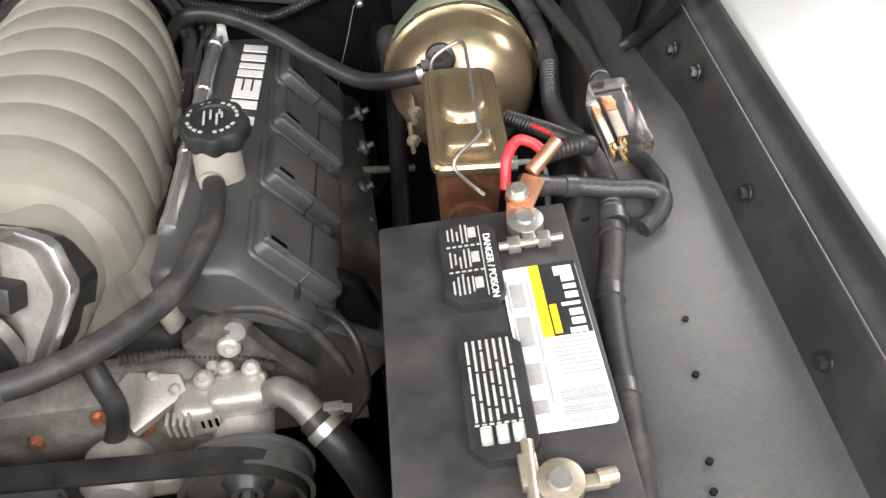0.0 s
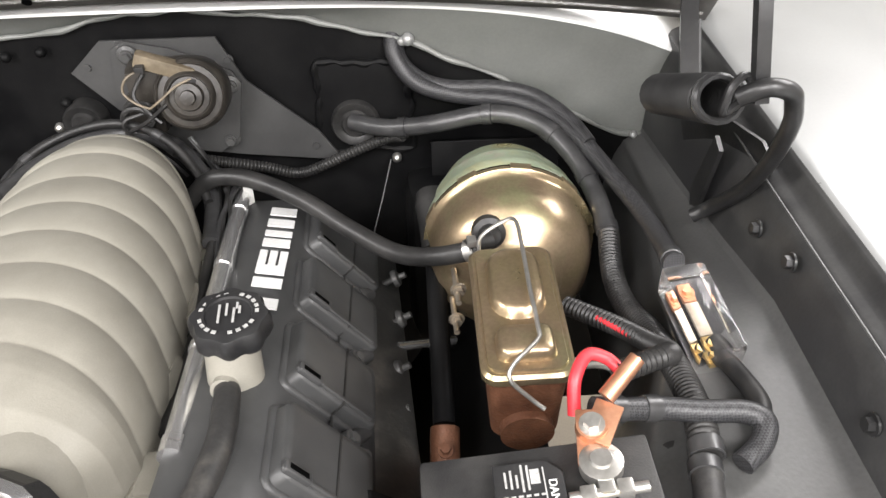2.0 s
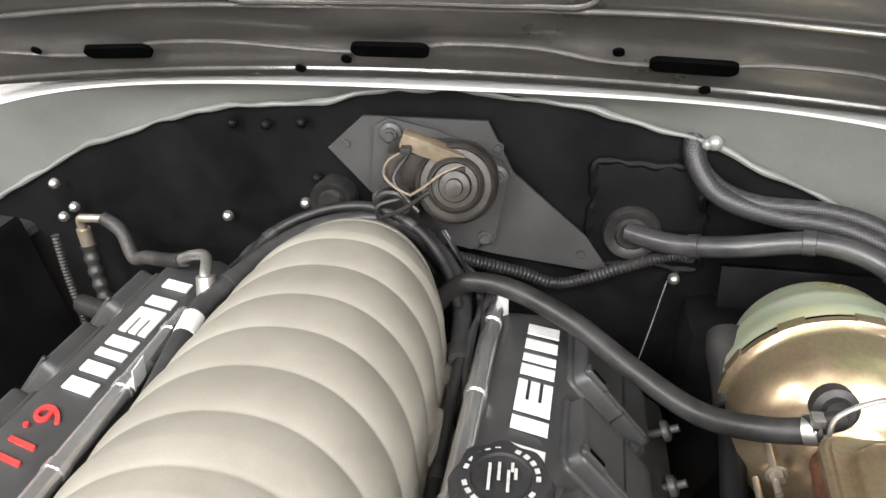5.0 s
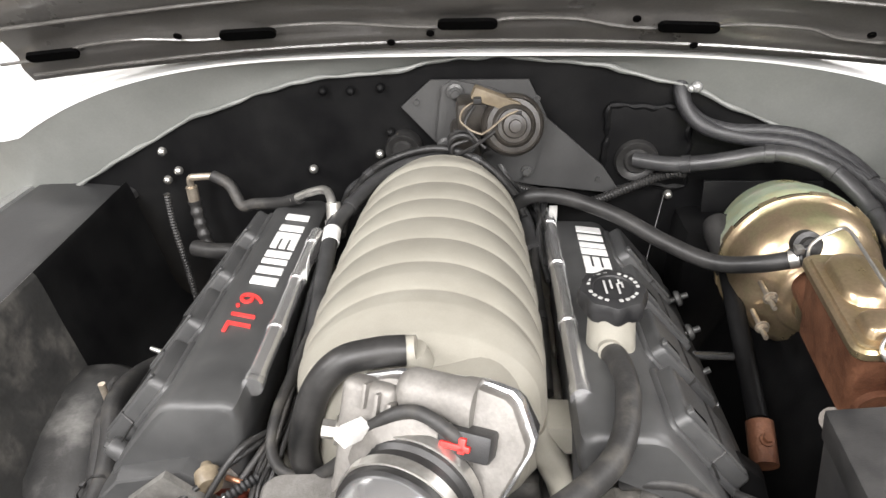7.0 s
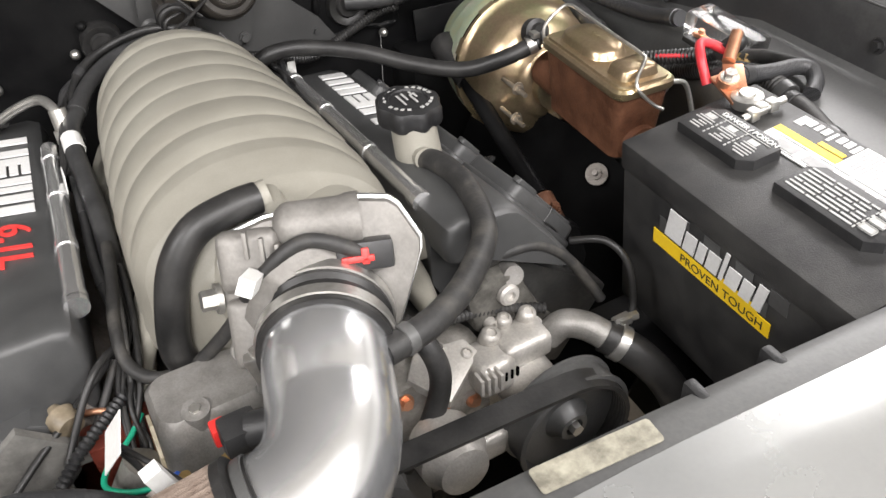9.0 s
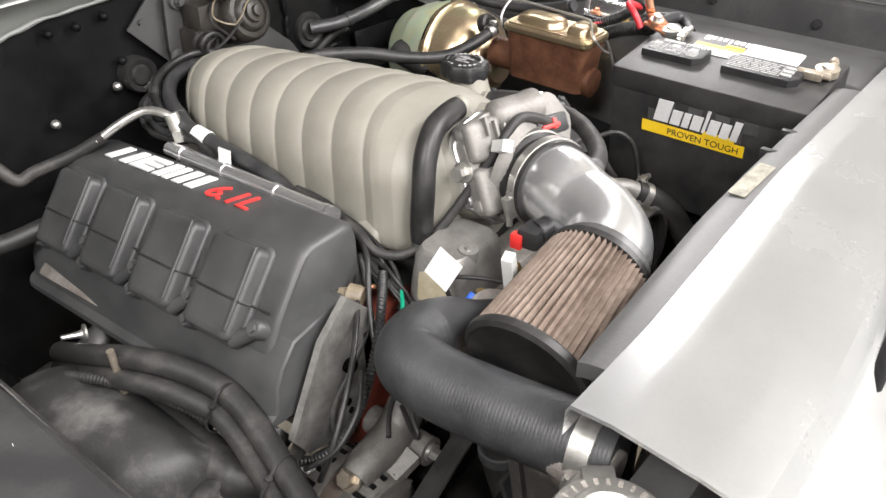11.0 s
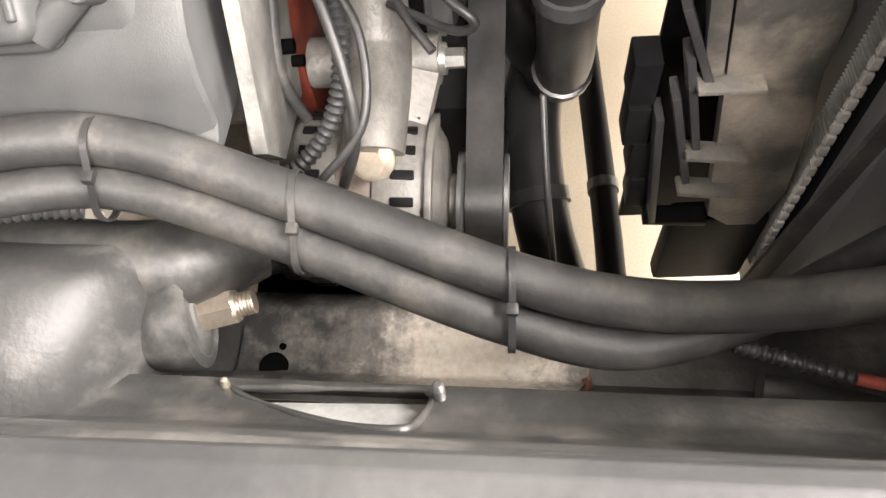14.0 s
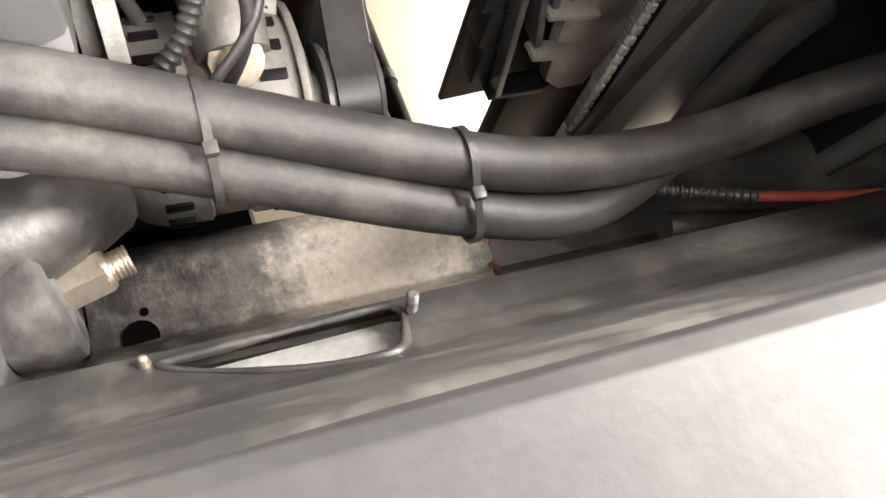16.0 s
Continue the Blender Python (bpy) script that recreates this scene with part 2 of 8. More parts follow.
def tube(bm, pts, r, seg=12, n=8, rf=None, step=None, cap=True):
    """A round bar along a smooth path; rf(s): radius by distance s in metres; step: spacing of rings."""
    path = smooth_path(pts, n)
    if step:
        d = [0.0]
        for a, b in zip(path, path[1:]):
            d.append(d[-1] + (b - a).length)
        count, fine, j = max(2, int(d[-1] / step)), [], 0
        for k in range(count + 1):
            s = d[-1] * k / count
            while j < len(d) - 2 and d[j + 1] < s:
                j += 1
            f = (s - d[j]) / max(d[j + 1] - d[j], 1e-9)
            fine.append(path[j].lerp(path[j + 1], min(1, f)))
        path = fine
    rings, u, s = [], None, 0.0
    for i, p in enumerate(path):
        d = (path[min(i + 1, len(path) - 1)] - path[max(i - 1, 0)]).normalized()
        u = frame_of(d)[1] if u is None else (u - d * u.dot(d)).normalized()
        v = d.cross(u)
        if i:
            s += (p - path[i - 1]).length
        rings.append(ring(bm, p, u, v, rf(s) if rf else r, seg))
    skin(bm, rings, cap)
    return bm


def ribbed(r, pitch, depth):
    return lambda s: r + depth * (0.5 + 0.5 * math.cos(2 * math.pi * s / pitch))


def prism(bm, poly, o, u, v, depth, bev=0.0):
    """A flat polygon given in the plane (u, v) at o, drawn out along u x v."""
    o, u, v = Vector(o), Vector(u).normalized(), Vector(v).normalized()
    n = u.cross(v).normalized()
    a = [bm.verts.new(o + u * x + v * y) for x, y in poly]
    b = [bm.verts.new(o + u * x + v * y + n * depth) for x, y in poly]
    before = set(bm.edges)
    skin(bm, [a, b])
    if bev:
        top = [e for e in bm.edges if e not in before and e.verts[0] in b and e.verts[1] in b]
        bmesh.ops.bevel(bm, geom=top, offset=bev, segments=2, profile=0.6, affect="EDGES")
    return bm


def round_rect(w, h, r, n=4):
    out = []
    for cx, cy, a0 in ((w / 2 - r, h / 2 - r, 0), (-w / 2 + r, h / 2 - r, 90), (-w / 2 + r, -h / 2 + r, 180), (w / 2 - r, -h / 2 + r, 270)):
        for k in range(n + 1):
            a = radians(a0 + 90 * k / n)
            out.append((cx + r * math.cos(a), cy + r * math.sin(a)))
    return out


def sheet(bm, fn, nu, nv, thick):
    """A skin fn(u, v) with thickness along the vector thick."""
    th = Vector(thick)
    g = [[Vector(fn(i / nu, j / nv)) for j in range(nv + 1)] for i in range(nu + 1)]
    a = [[bm.verts.new(p) for p in row] for row in g]
    b = [[bm.verts.new(p + th) for p in row] for row in g]
    for i in range(nu):
        for j in range(nv):
            bm.faces.new((a[i][j], a[i + 1][j], a[i + 1][j + 1], a[i][j + 1]))
            bm.faces.new((b[i][j], b[i][j + 1], b[i + 1][j + 1], b[i + 1][j]))
    for i in range(nu):
        bm.faces.new((a[i][0], b[i][0], b[i + 1][0], a[i + 1][0]))
        bm.faces.new((a[i][nv], a[i + 1][nv], b[i + 1][nv], b[i][nv]))
    for j in range(nv):
        bm.faces.new((a[0][j], a[0][j + 1], b[0][j + 1], b[0][j]))
        bm.faces.new((a[nu][j], b[nu][j], b[nu][j + 1], a[nu][j + 1]))
    return bm


def interp(x, table):
    xs, ys = zip(*table)
    return float(np.interp(x, xs, ys))


def bolt(bm, p, n, r=0.008, h=0.008, washer=True):
    d, u, v = frame_of(n)
    p = Vector(p)
    if washer:
        skin(bm, [ring(bm, p, u, v, r * 1.5, 16), ring(bm, p + d * h * 0.25, u, v, r * 1.45, 16)])
    skin(bm, [ring(bm, p + d * h * 0.2, u, v, r, 6), ring(bm, p + d * h, u, v, r * 0.97, 6)])
    return bm


def writing(text, size, depth, mat, m, parent, name="lettering", shear=0.0, label=""):
    cu = bpy.data.curves.new(name, "FONT")
    cu.body, cu.size, cu.extrude, cu.align_x, cu.align_y, cu.shear = text, size, depth, "LEFT", "BOTTOM_BASELINE", shear
    tmp = bpy.data.objects.new("tmp", cu)
    me = bpy.data.meshes.new_from_object(tmp)
    bpy.data.objects.remove(tmp)
    me.transform(SITE[0] @ m)
    me.materials.clear()
    me.materials.append(mat)
    ob = new(name, me)
    ob.parent = parent
    ob.matrix_parent_inverse = Matrix.Translation(parent.location).inverted()
    return tagged(ob, label)


def axes(o, u, v):
    """Matrix that lays local x along u and local y near v at o."""
    u = Vector(u).normalized()
    w = u.cross(Vector(v)).normalized()
    v = w.cross(u)
    return Matrix.Translation(o) @ Matrix((u, v, w)).transposed().to_4x4()


BODY = pose(0, 0, 0, 0, 0, -4.5)  # the car's body stands a little askew to the engine


def B(x, y, z):
    return BODY @ Vector((x, y, z))


# ---- garage ----
bm = BM()
box(bm, (0, 0, -0.05), (11, 11, 0.1))
part("floor", bm, M_FLOOR, label="pale sealed concrete garage floor", kind="structure", category="floor")
for nm, c, s in (("wall_north", (0, 5.5, 1.6), (11, 0.15, 3.3)), ("wall_south", (0, -5.5, 1.6), (11, 0.15, 3.3)), ("wall_east", (5.5, 0, 1.6), (0.15, 10.8, 3.3)), ("wall_west", (-5.5, 0, 1.6), (0.15, 10.8, 3.3))):
    part(nm, box(BM(), c, s), M_WALL, label="plain white garage wall", kind="structure", category="wall")
part("ceiling", box(BM(), (0, 0, 3.32), (11, 11, 0.12)), M_WALL, label="plain white garage ceiling", kind="structure", category="ceiling")

# ---- firewall, cowl, hood ----
firewall_end()
LIP = [(-0.80, 0.75), (-0.634, 0.845), (-0.50, 0.917), (-0.469, 0.929), (-0.32, 0.979), (-0.275, 0.988), (-0.204, 0.993), (-0.14, 1.0), (-0.09, 1.012), (-0.045, 1.02), (0.017, 1.023), (0.053, 1.02), (0.12, 1.013), (0.19, 1.005), (0.225, 0.994), (0.325, 0.968), (0.39, 0.936), (0.46, 0.904), (0.522, 0.868), (0.63, 0.809), (0.73, 0.796), (0.82, 0.79)]


def lip_z(x):
    return interp(x, LIP)


bm = BM()
sheet(bm, lambda u, v: B(-0.80 + 1.6 * u, 0.685 - 0.05 * (1 - v), 0.25 + (lip_z(-0.80 + 1.6 * u) - 0.25) * v), 60, 10, (0, 0.02, 0))
firewall = part("firewall", bm, M_BAY, label="black painted steel firewall with bolts and grommets", kind="structure", category="firewall")
bm = BM()
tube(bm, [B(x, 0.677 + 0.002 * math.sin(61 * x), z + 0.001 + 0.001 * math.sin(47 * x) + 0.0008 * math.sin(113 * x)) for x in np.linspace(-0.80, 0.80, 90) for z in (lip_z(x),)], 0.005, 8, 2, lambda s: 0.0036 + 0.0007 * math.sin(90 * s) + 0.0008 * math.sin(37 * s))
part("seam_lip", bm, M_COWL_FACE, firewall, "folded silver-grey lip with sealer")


for x, dz, r in ((0.326, 0.006, 0.010), (0.318, 0.001, 0.007), (0.66, 0.002, 0.007), (0.68, 0.002, 0.006)):
    bm = BM()
    lathe(bm, [(r * 0.3, -r), (r * 0.85, -r * 0.6), (r, 0), (r * 0.8, r * 0.5), (r * 0.3, r * 0.8)], B(x, 0.672, lip_z(x) + dz), (0.2, -1, 0.3), 10)
    part("sealer_lump", bm, M_SILVER, firewall, "lump of painted-over sealer")


def cowl_top(x):
    x = max(x, -0.8)
    return 1.0 - 0.075 * (x / 0.7) ** 4 - 0.012 * (x / 0.7) ** 2 + 0.036


cowl = thing("cowl", "silver-grey painted steel cowl panel under the hood", "cowl", B(0, 0.75, 0.9), kind="structure")
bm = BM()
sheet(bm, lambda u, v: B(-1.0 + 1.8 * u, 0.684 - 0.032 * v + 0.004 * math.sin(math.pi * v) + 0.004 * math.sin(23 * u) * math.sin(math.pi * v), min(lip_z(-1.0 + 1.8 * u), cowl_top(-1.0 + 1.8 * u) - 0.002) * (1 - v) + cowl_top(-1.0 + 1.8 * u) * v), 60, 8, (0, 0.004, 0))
part("cowl_face", bm, M_COWL_FACE, cowl, "grey-green cowl face, darkened for shade")
bm = BM()
sheet(bm, lambda u, v: B(-1.0 + 1.8 * u, 0.652 + 0.46 * v, cowl_top(-1.0 + 1.8 * u) + 0.022 * math.sin(min(1, v * 2.2) * math.pi / 2) + 0.05 * v), 60, 14, (0, 0, -0.004))
part("cowl_top", bm, M_COWL, cowl)
for sx in (-1, 1):
    bm = BM()
    prism(bm, round_rect(0.21, 0.028, 0.012), B(0.36 * sx, 0.735, cowl_top(0.36) + 0.025), BODY.to_3x3() @ Vector((1, 0, -0.05 * sx)), BODY.to_3x3() @ Vector((0, 0.93, 0.36)), 0.003, 0.001)
    part("embossed_pad", bm, M_COWL, cowl)
    bm = BM()
    cyl(bm, B(0.40 * sx, 0.735, cowl_top(0.4) + 0.024), B(0.40 * sx, 0.733, cowl_top(0.4) + 0.0305), 0.006)
    part("hole", bm, M_BAY, cowl)

# hood, raised on its rear hinges
HU = Vector((0, -math.cos(radians(52)), math.sin(radians(52))))
hood = thing("hood", "raised black hood seen from its underside", "hood", B(0, 0.63, 1.05))


def hood_at(x, s, lift=0.0):
    p = Vector((x, 0.635, 1.052 - 0.05 * (x / 0.72) ** 2)) + HU * s
    return B(*(p - Vector((0, HU.z, -HU.y)) * lift * -1))


bm = BM()
sheet(bm, lambda u, v: hood_at(-0.74 + 1.48 * u, -0.03 + 1.25 * v, 0.03), 30, 10, B(0, 0.006, 0.006))
part("outer_panel", bm, M_HOOD, hood)
bm = BM()


def inner(u, v):
    x = -0.72 + 1.44 * u
    s = 0.0 + 0.55 * v
    lift = 0.0 + 0.012 * (0.5 + 0.5 * math.tanh((s - 0.052 - 0.01 * math.tanh(8 * math.sin(9 * x))) * 160)) + 0.02 * (0.5 + 0.5 * math.tanh((s - 0.17) * 60)) - 0.008 * math.exp(-((x - 0.02) / 0.13) ** 8 - ((s - 0.11) / 0.04) ** 4)
    return hood_at(x, s, lift)


sheet(bm, inner, 90, 60, B(0, 0.003, 0.003))
part("inner_frame", bm, M_HOOD, hood, "black inner frame with stamped steps")
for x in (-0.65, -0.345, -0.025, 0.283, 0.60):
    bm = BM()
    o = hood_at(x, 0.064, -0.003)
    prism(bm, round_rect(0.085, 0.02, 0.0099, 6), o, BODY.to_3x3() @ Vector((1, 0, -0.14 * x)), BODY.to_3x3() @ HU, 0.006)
    part("slot", bm, M_VOID, hood, "black oval plate for the shade in an opening")
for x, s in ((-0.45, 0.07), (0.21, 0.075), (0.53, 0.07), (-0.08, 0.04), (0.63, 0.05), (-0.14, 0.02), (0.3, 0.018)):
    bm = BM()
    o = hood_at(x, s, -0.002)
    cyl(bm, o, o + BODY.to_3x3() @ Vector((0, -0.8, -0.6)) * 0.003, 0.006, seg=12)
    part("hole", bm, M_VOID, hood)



def hood_bead(pts, r, label="pressed bead"):
    bm = BM()
    tube(bm, [hood_at(x, s, l) for x, s, l in pts], r, 8, 6)
    part("bead", bm, M_HOOD_EDGE, hood, label)


# lighter gloss black puts the edge highlights into the beads' colour
M_HOOD_EDGE = material("highlight_gloss_black_edge", (0.05, 0.048, 0.045), 0.25, second=(0.09, 0.086, 0.08), scale=20, coat=0.4)
step = []
for k, xc in enumerate((-0.70, -0.56, -0.38, -0.26, -0.06, 0.08, 0.24, 0.40, 0.54, 0.70)):
    s0 = 0.068 if k % 2 else 0.052
    step += [(xc - 0.045, s0, 0.0), (xc + 0.045, s0, 0.0)]
hood_bead(step, 0.0028, "stepped pressed edge")
hood_bead([(x, 0.016, 0.0) for x in (-0.71, -0.35, 0.0, 0.35, 0.71)], 0.0035, "rear folded edge")
hood_bead([(x, 0.122, 0.008) for x in (-0.71, -0.4, -0.2, 0.2, 0.4, 0.71)], 0.003)
hood_bead([(-0.20, 0.165, 0.02), (-0.18, 0.132, 0.008), (-0.12, 0.128, 0.006), (0.0, 0.128, 0.006), (0.12, 0.128, 0.006), (0.18, 0.132, 0.008), (0.20, 0.165, 0.02)], 0.003, "rounded pressed pocket")

# ---- fenders, aprons, radiator support ----
driver_side()
bm = BM()
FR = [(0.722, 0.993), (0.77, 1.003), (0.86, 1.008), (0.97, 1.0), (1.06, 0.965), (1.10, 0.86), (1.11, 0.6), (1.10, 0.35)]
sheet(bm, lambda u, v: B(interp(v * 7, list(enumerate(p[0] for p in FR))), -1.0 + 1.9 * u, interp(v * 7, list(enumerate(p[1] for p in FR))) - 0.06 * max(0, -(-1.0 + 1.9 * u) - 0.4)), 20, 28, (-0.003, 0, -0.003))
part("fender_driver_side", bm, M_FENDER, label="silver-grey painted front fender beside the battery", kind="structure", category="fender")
# the passenger-side sheet metal runs along this line, the inner edge of the flange
in_place()
PA = Matrix.Translation((-0.608, 0, 0.856)) @ pose(0, 0, 0, -5.0, 0, -4.55)


def along(profile, y0, y1, k):
    """A point on a section (x, z) at v, drawn along y."""
    n = len(profile) - 1
    xs, zs = list(enumerate(p[0] for p in profile)), list(enumerate(p[1] for p in profile))
    return lambda u, v: PA @ Vector((interp(v * n, xs), y0 + (y1 - y0) * u, interp(v * n, zs) + k * (y0 + (y1 - y0) * u)))


bm = BM()
FL = [(0.004, -0.010), (0.0015, -0.003), (-0.004, 0.0012), (-0.012, 0.003), (-0.04, 0.0055), (-0.09, 0.008), (-0.15, 0.008), (-0.172, 0.006), (-0.178, 0.0), (-0.180, -0.012)]
sheet(bm, along(FL, -0.95, 0.90, 0.0), 40, 54, (0.0, 0, -0.004))
flange_l = part("fender_flange", bm, M_FLANGE, label="scuffed semi-gloss black fender flange beside the twin hoses", kind="structure", category="fender")
o = PA @ Vector((-0.048, 0.083, 0.0059))
bm = BM()
cyl(bm, o - Vector((0, 0, 0.006)), o + Vector((0, 0, 0.0006)), 0.0030, seg=16)
part("hole", bm, M_VOID, flange_l)
bm = BM()
lathe(bm, [(0.0028, -0.001), (0.0056, -0.0004), (0.0050, 0.0012), (0.0032, 0.0016), (0.0028, 0.001)], o, (0, 0, 1), 24, False)
part("dimple_rim", bm, M_FLANGE, flange_l)
rnd = random.Random(21)
bm = BM()
for k in range(26):
    o = PA @ Vector((rnd.uniform(-0.15, -0.02), rnd.uniform(-0.05, 0.35), 0.0085))
    lathe(bm, [(rnd.uniform(0.0002, 0.0004), -0.0035), (0.0002, -0.0004)], o, (0, 0, 1), 6)
tagged(part("paint_chips", bm, M_WHITE, flange_l, "small pale paint chips and dust", smooth=False), kind="stuff")
bm = BM()
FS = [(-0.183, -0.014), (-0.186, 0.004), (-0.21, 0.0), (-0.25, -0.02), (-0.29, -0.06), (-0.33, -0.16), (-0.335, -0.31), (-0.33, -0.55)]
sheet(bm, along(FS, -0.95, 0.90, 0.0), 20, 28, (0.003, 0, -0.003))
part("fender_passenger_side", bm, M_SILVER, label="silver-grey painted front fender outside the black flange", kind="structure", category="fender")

# driver-side apron: flat shelf, upright wall and flange
driver_side()
AP = [(0.46, 0.60), (0.485, 0.80), (0.50, 0.862), (0.53, 0.876), (0.60, 0.884), (0.665, 0.889), (0.678, 0.897), (0.684, 0.925), (0.692, 0.958), (0.699, 0.966), (0.712, 0.972), (0.718, 0.99), (0.722, 0.993)]
bm = BM()


def apron_at(u, v):
    y = -0.75 + 1.43 * u
    x, z = interp(v * 12, list(enumerate(p[0] for p in AP))), interp(v * 12, list(enumerate(p[1] for p in AP)))
    inner_edge = interp(y, [(-0.75, 0.0), (0.0, 0.0), (0.15, 0.06), (0.30, 0.125), (0.7, 0.15)])
    drop = interp(y, [(-0.75, 0.0), (0.2, 0.0), (0.36, 0.035), (0.68, 0.085)])
    k = max(0.0, min(1.0, (0.684 - x) / 0.18))
    w = max(0.0, min(1.0, (0.70 - x) / 0.02))
    return B(x + inner_edge * k, y, z - drop * w)


sheet(bm, lambda u, v: apron_at(u, v * 0.5), 30, 26, (0.002, 0, -0.004))
apron_r = part("inner_fender_driver_side", bm, M_BAY_GREY, label="satin dark-grey inner fender shelf and rail", kind="structure", category="inner fender")
bm = BM()
sheet(bm, lambda u, v: apron_at(u, 0.5 + v * 0.5), 30, 26, (0.004, 0, 0))
part("rail_wall", bm, M_FLANGE, apron_r, "black upright rail and flange")
bm = BM()
tube(bm, [B(0.6955, y, 0.9665) for y in (-0.74, -0.3, 0.1, 0.5, 0.66)], 0.0013, 6, 2)
part("bare_seam", bm, M_BAY_GREY, apron_r, "bare metal seam where the paint has worn off")
for y, z in ((0.026, 0.928), (-0.165, 0.918), (0.275, 0.93), (0.20, 0.948)):
    bm = BM()
    bolt(bm, B(0.683, y, z), BODY.to_3x3() @ Vector((-1, 0, 0.1)), 0.0065, 0.008)
    part("bolt", bm, M_HINGE, apron_r)
for x, y in ((0.598, -0.087), (0.589, -0.146), (0.575, -0.226), (0.570, -0.251)):
    bm = BM()
    o = B(x, y, 0.8845 + 0.0)
    cyl(bm, o - Vector((0, 0, 0.002)), o + Vector((0, 0, 0.0015)), 0.003, seg=12)
    part("hole", bm, M_BAY, apron_r)

# passenger-side apron: sloping wall, ledge with slot, frame rail
in_place()
AL = [(0.0032, -0.0095), (0.0075, -0.015), (0.014, -0.035), (0.027, -0.09), (0.045, -0.155), (0.054, -0.192), (0.062, -0.210), (0.075, -0.224), (0.091, -0.2335), (0.0965, -0.238), (0.0985, -0.246), (0.096, -0.262)]
SLOT = [(0.0885, 0.086), (0.0905, 0.032), (0.0925, -0.020), (0.090, -0.0295), (0.083, -0.032), (0.066, -0.027), (0.0615, -0.018), (0.063, 0.002), (0.068, 0.032), (0.077, 0.060), (0.084, 0.080)]


def skin_at(p):
    """The point of the sloping apron skin over a place (x, y) of its own plan."""
    return PA @ Vector((p[0], p[1], interp(p[0], AL) + 0.05 * p[1]))


def in_slot(p):
    q, inside = PA.inverted() @ p, False
    for (x1, y1), (x2, y2) in zip(SLOT, SLOT[1:] + SLOT[:1]):
        if (y1 > q.y) != (y2 > q.y) and q.x < x1 + (q.y - y1) / (y2 - y1) * (x2 - x1):
            inside = not inside
    return inside


bm = BM()
sheet(bm, along(AL, -0.75, 0.40, 0.05), 250, 80, (-0.0015, 0, -0.0008))
bmesh.ops.delete(bm, geom=[f for f in bm.faces if in_slot(f.calc_center_median())], context="FACES")
rear = BM()
sheet(rear, along(AL, 0.40, 0.70, 0.05), 6, 30, (-0.0015, 0, -0.0008))
apron_l = part("inner_fender_passenger_side", bm, M_BAY_WORN, label="worn black inner fender sloping to the frame rail", kind="structure", category="inner fender")
part("rear_panel", rear, M_BAY, apron_l, "black rear stretch, darker than the worn front")
RL = [(0.094, -0.258), (0.106, -0.300), (0.122, -0.326), (0.136, -0.346), (0.158, -0.346), (0.185, -0.342), (0.203, -0.352), (0.212, -0.385), (0.215, -0.46), (0.16, -0.52)]
bm = BM()
sheet(bm, along(RL, -0.75, 0.68, 0.05), 24, 54, (-0.004, 0, 0))
M_RAIL = material("bare_worn_rail", (0.03, 0.029, 0.028), 0.42, spec=0.7, second=(0.62, 0.56, 0.48), third=(0.16, 0.15, 0.135), scale=42, amount=0.45, bump=0.5, grain=220, speck=0.4)
nt = M_RAIL.node_tree
big = [n for n in nt.nodes if n.type == "TEX_NOISE"][0]
big.inputs["Detail"].default_value, big.inputs["Roughness"].default_value = 12, 0.72
tex, ramp = [n for n in nt.nodes if n.type == "TEX_COORD"][0], [n for n in nt.nodes if n.type == "VALTORGB"][0]
far, span, total = nt.nodes.new("ShaderNodeVectorMath"), nt.nodes.new("ShaderNodeMapRange"), nt.nodes.new("ShaderNodeMath")
far.operation, total.operation = "DISTANCE", "ADD"
far.inputs[1].default_value = PA @ Vector((0.155, -0.045, -0.345))
nt.links.new(tex.outputs["Object"], far.inputs[0])
nt.links.new(far.outputs["Value"], span.inputs["Value"])
span.inputs["From Min"].default_value, span.inputs["From Max"].default_value = 0.0, 0.12
span.inputs["To Min"].default_value, span.inputs["To Max"].default_value = 0.44, -0.20
nt.links.new(big.outputs["Fac"], total.inputs[0])
nt.links.new(span.outputs["Result"], total.inputs[1])
nt.links.new(total.outputs["Value"], ramp.inputs["Fac"])
rail_l = part("frame_rail", bm, M_BAY_WORN, label="worn black steel frame rail with bare patches", kind="structure", category="frame rail")
bm = BM()
sheet(bm, lambda u, v: along([(x + 0.0008, z + 0.003) for x, z in RL[1:8]], -0.116 + 0.004 * math.sin(11 * v), 0.14, 0.05)(u, v), 16, 40, (0, 0, -0.002))
plate_l = part("reinforcing_plate", bm, M_RAIL, rail_l, "welded plate with paint worn to bare steel")
rnd = random.Random(8)
bm = BM()
tube(bm, [PA @ Vector((interp(t, [(0, 0.118), (1, 0.20)]), -0.118 + rnd.uniform(-0.0015, 0.0015), interp(interp(t, [(0, 0.118), (1, 0.20)]), RL[:8]) - 0.006)) for t in np.linspace(0, 1, 26)], 0.0035, 8, 2, lambda q: 0.0032 + 0.0012 * math.sin(240 * q))
part("weld_seam", bm, M_RUST, plate_l, "rusty weld seam at the plate's end")
for p, r in (((-0.462, 0.069, 0.499), 0.0112), ((-0.446, 0.064, 0.5025), 0.0027)):
    o = Vector(p)
    q = PA.inverted() @ o
    o = PA @ Vector((q.x, q.y, interp(q.x, RL[:8]) + 0.05 * q.y + 0.003))
    bm = BM()
    cyl(bm, o - Vector((0, 0, 0.006)), o + Vector((-0.0006, 0, 0.0012)), r, seg=28)
    part("hole", bm, M_VOID, rail_l)
driver_side()
bm = BM()
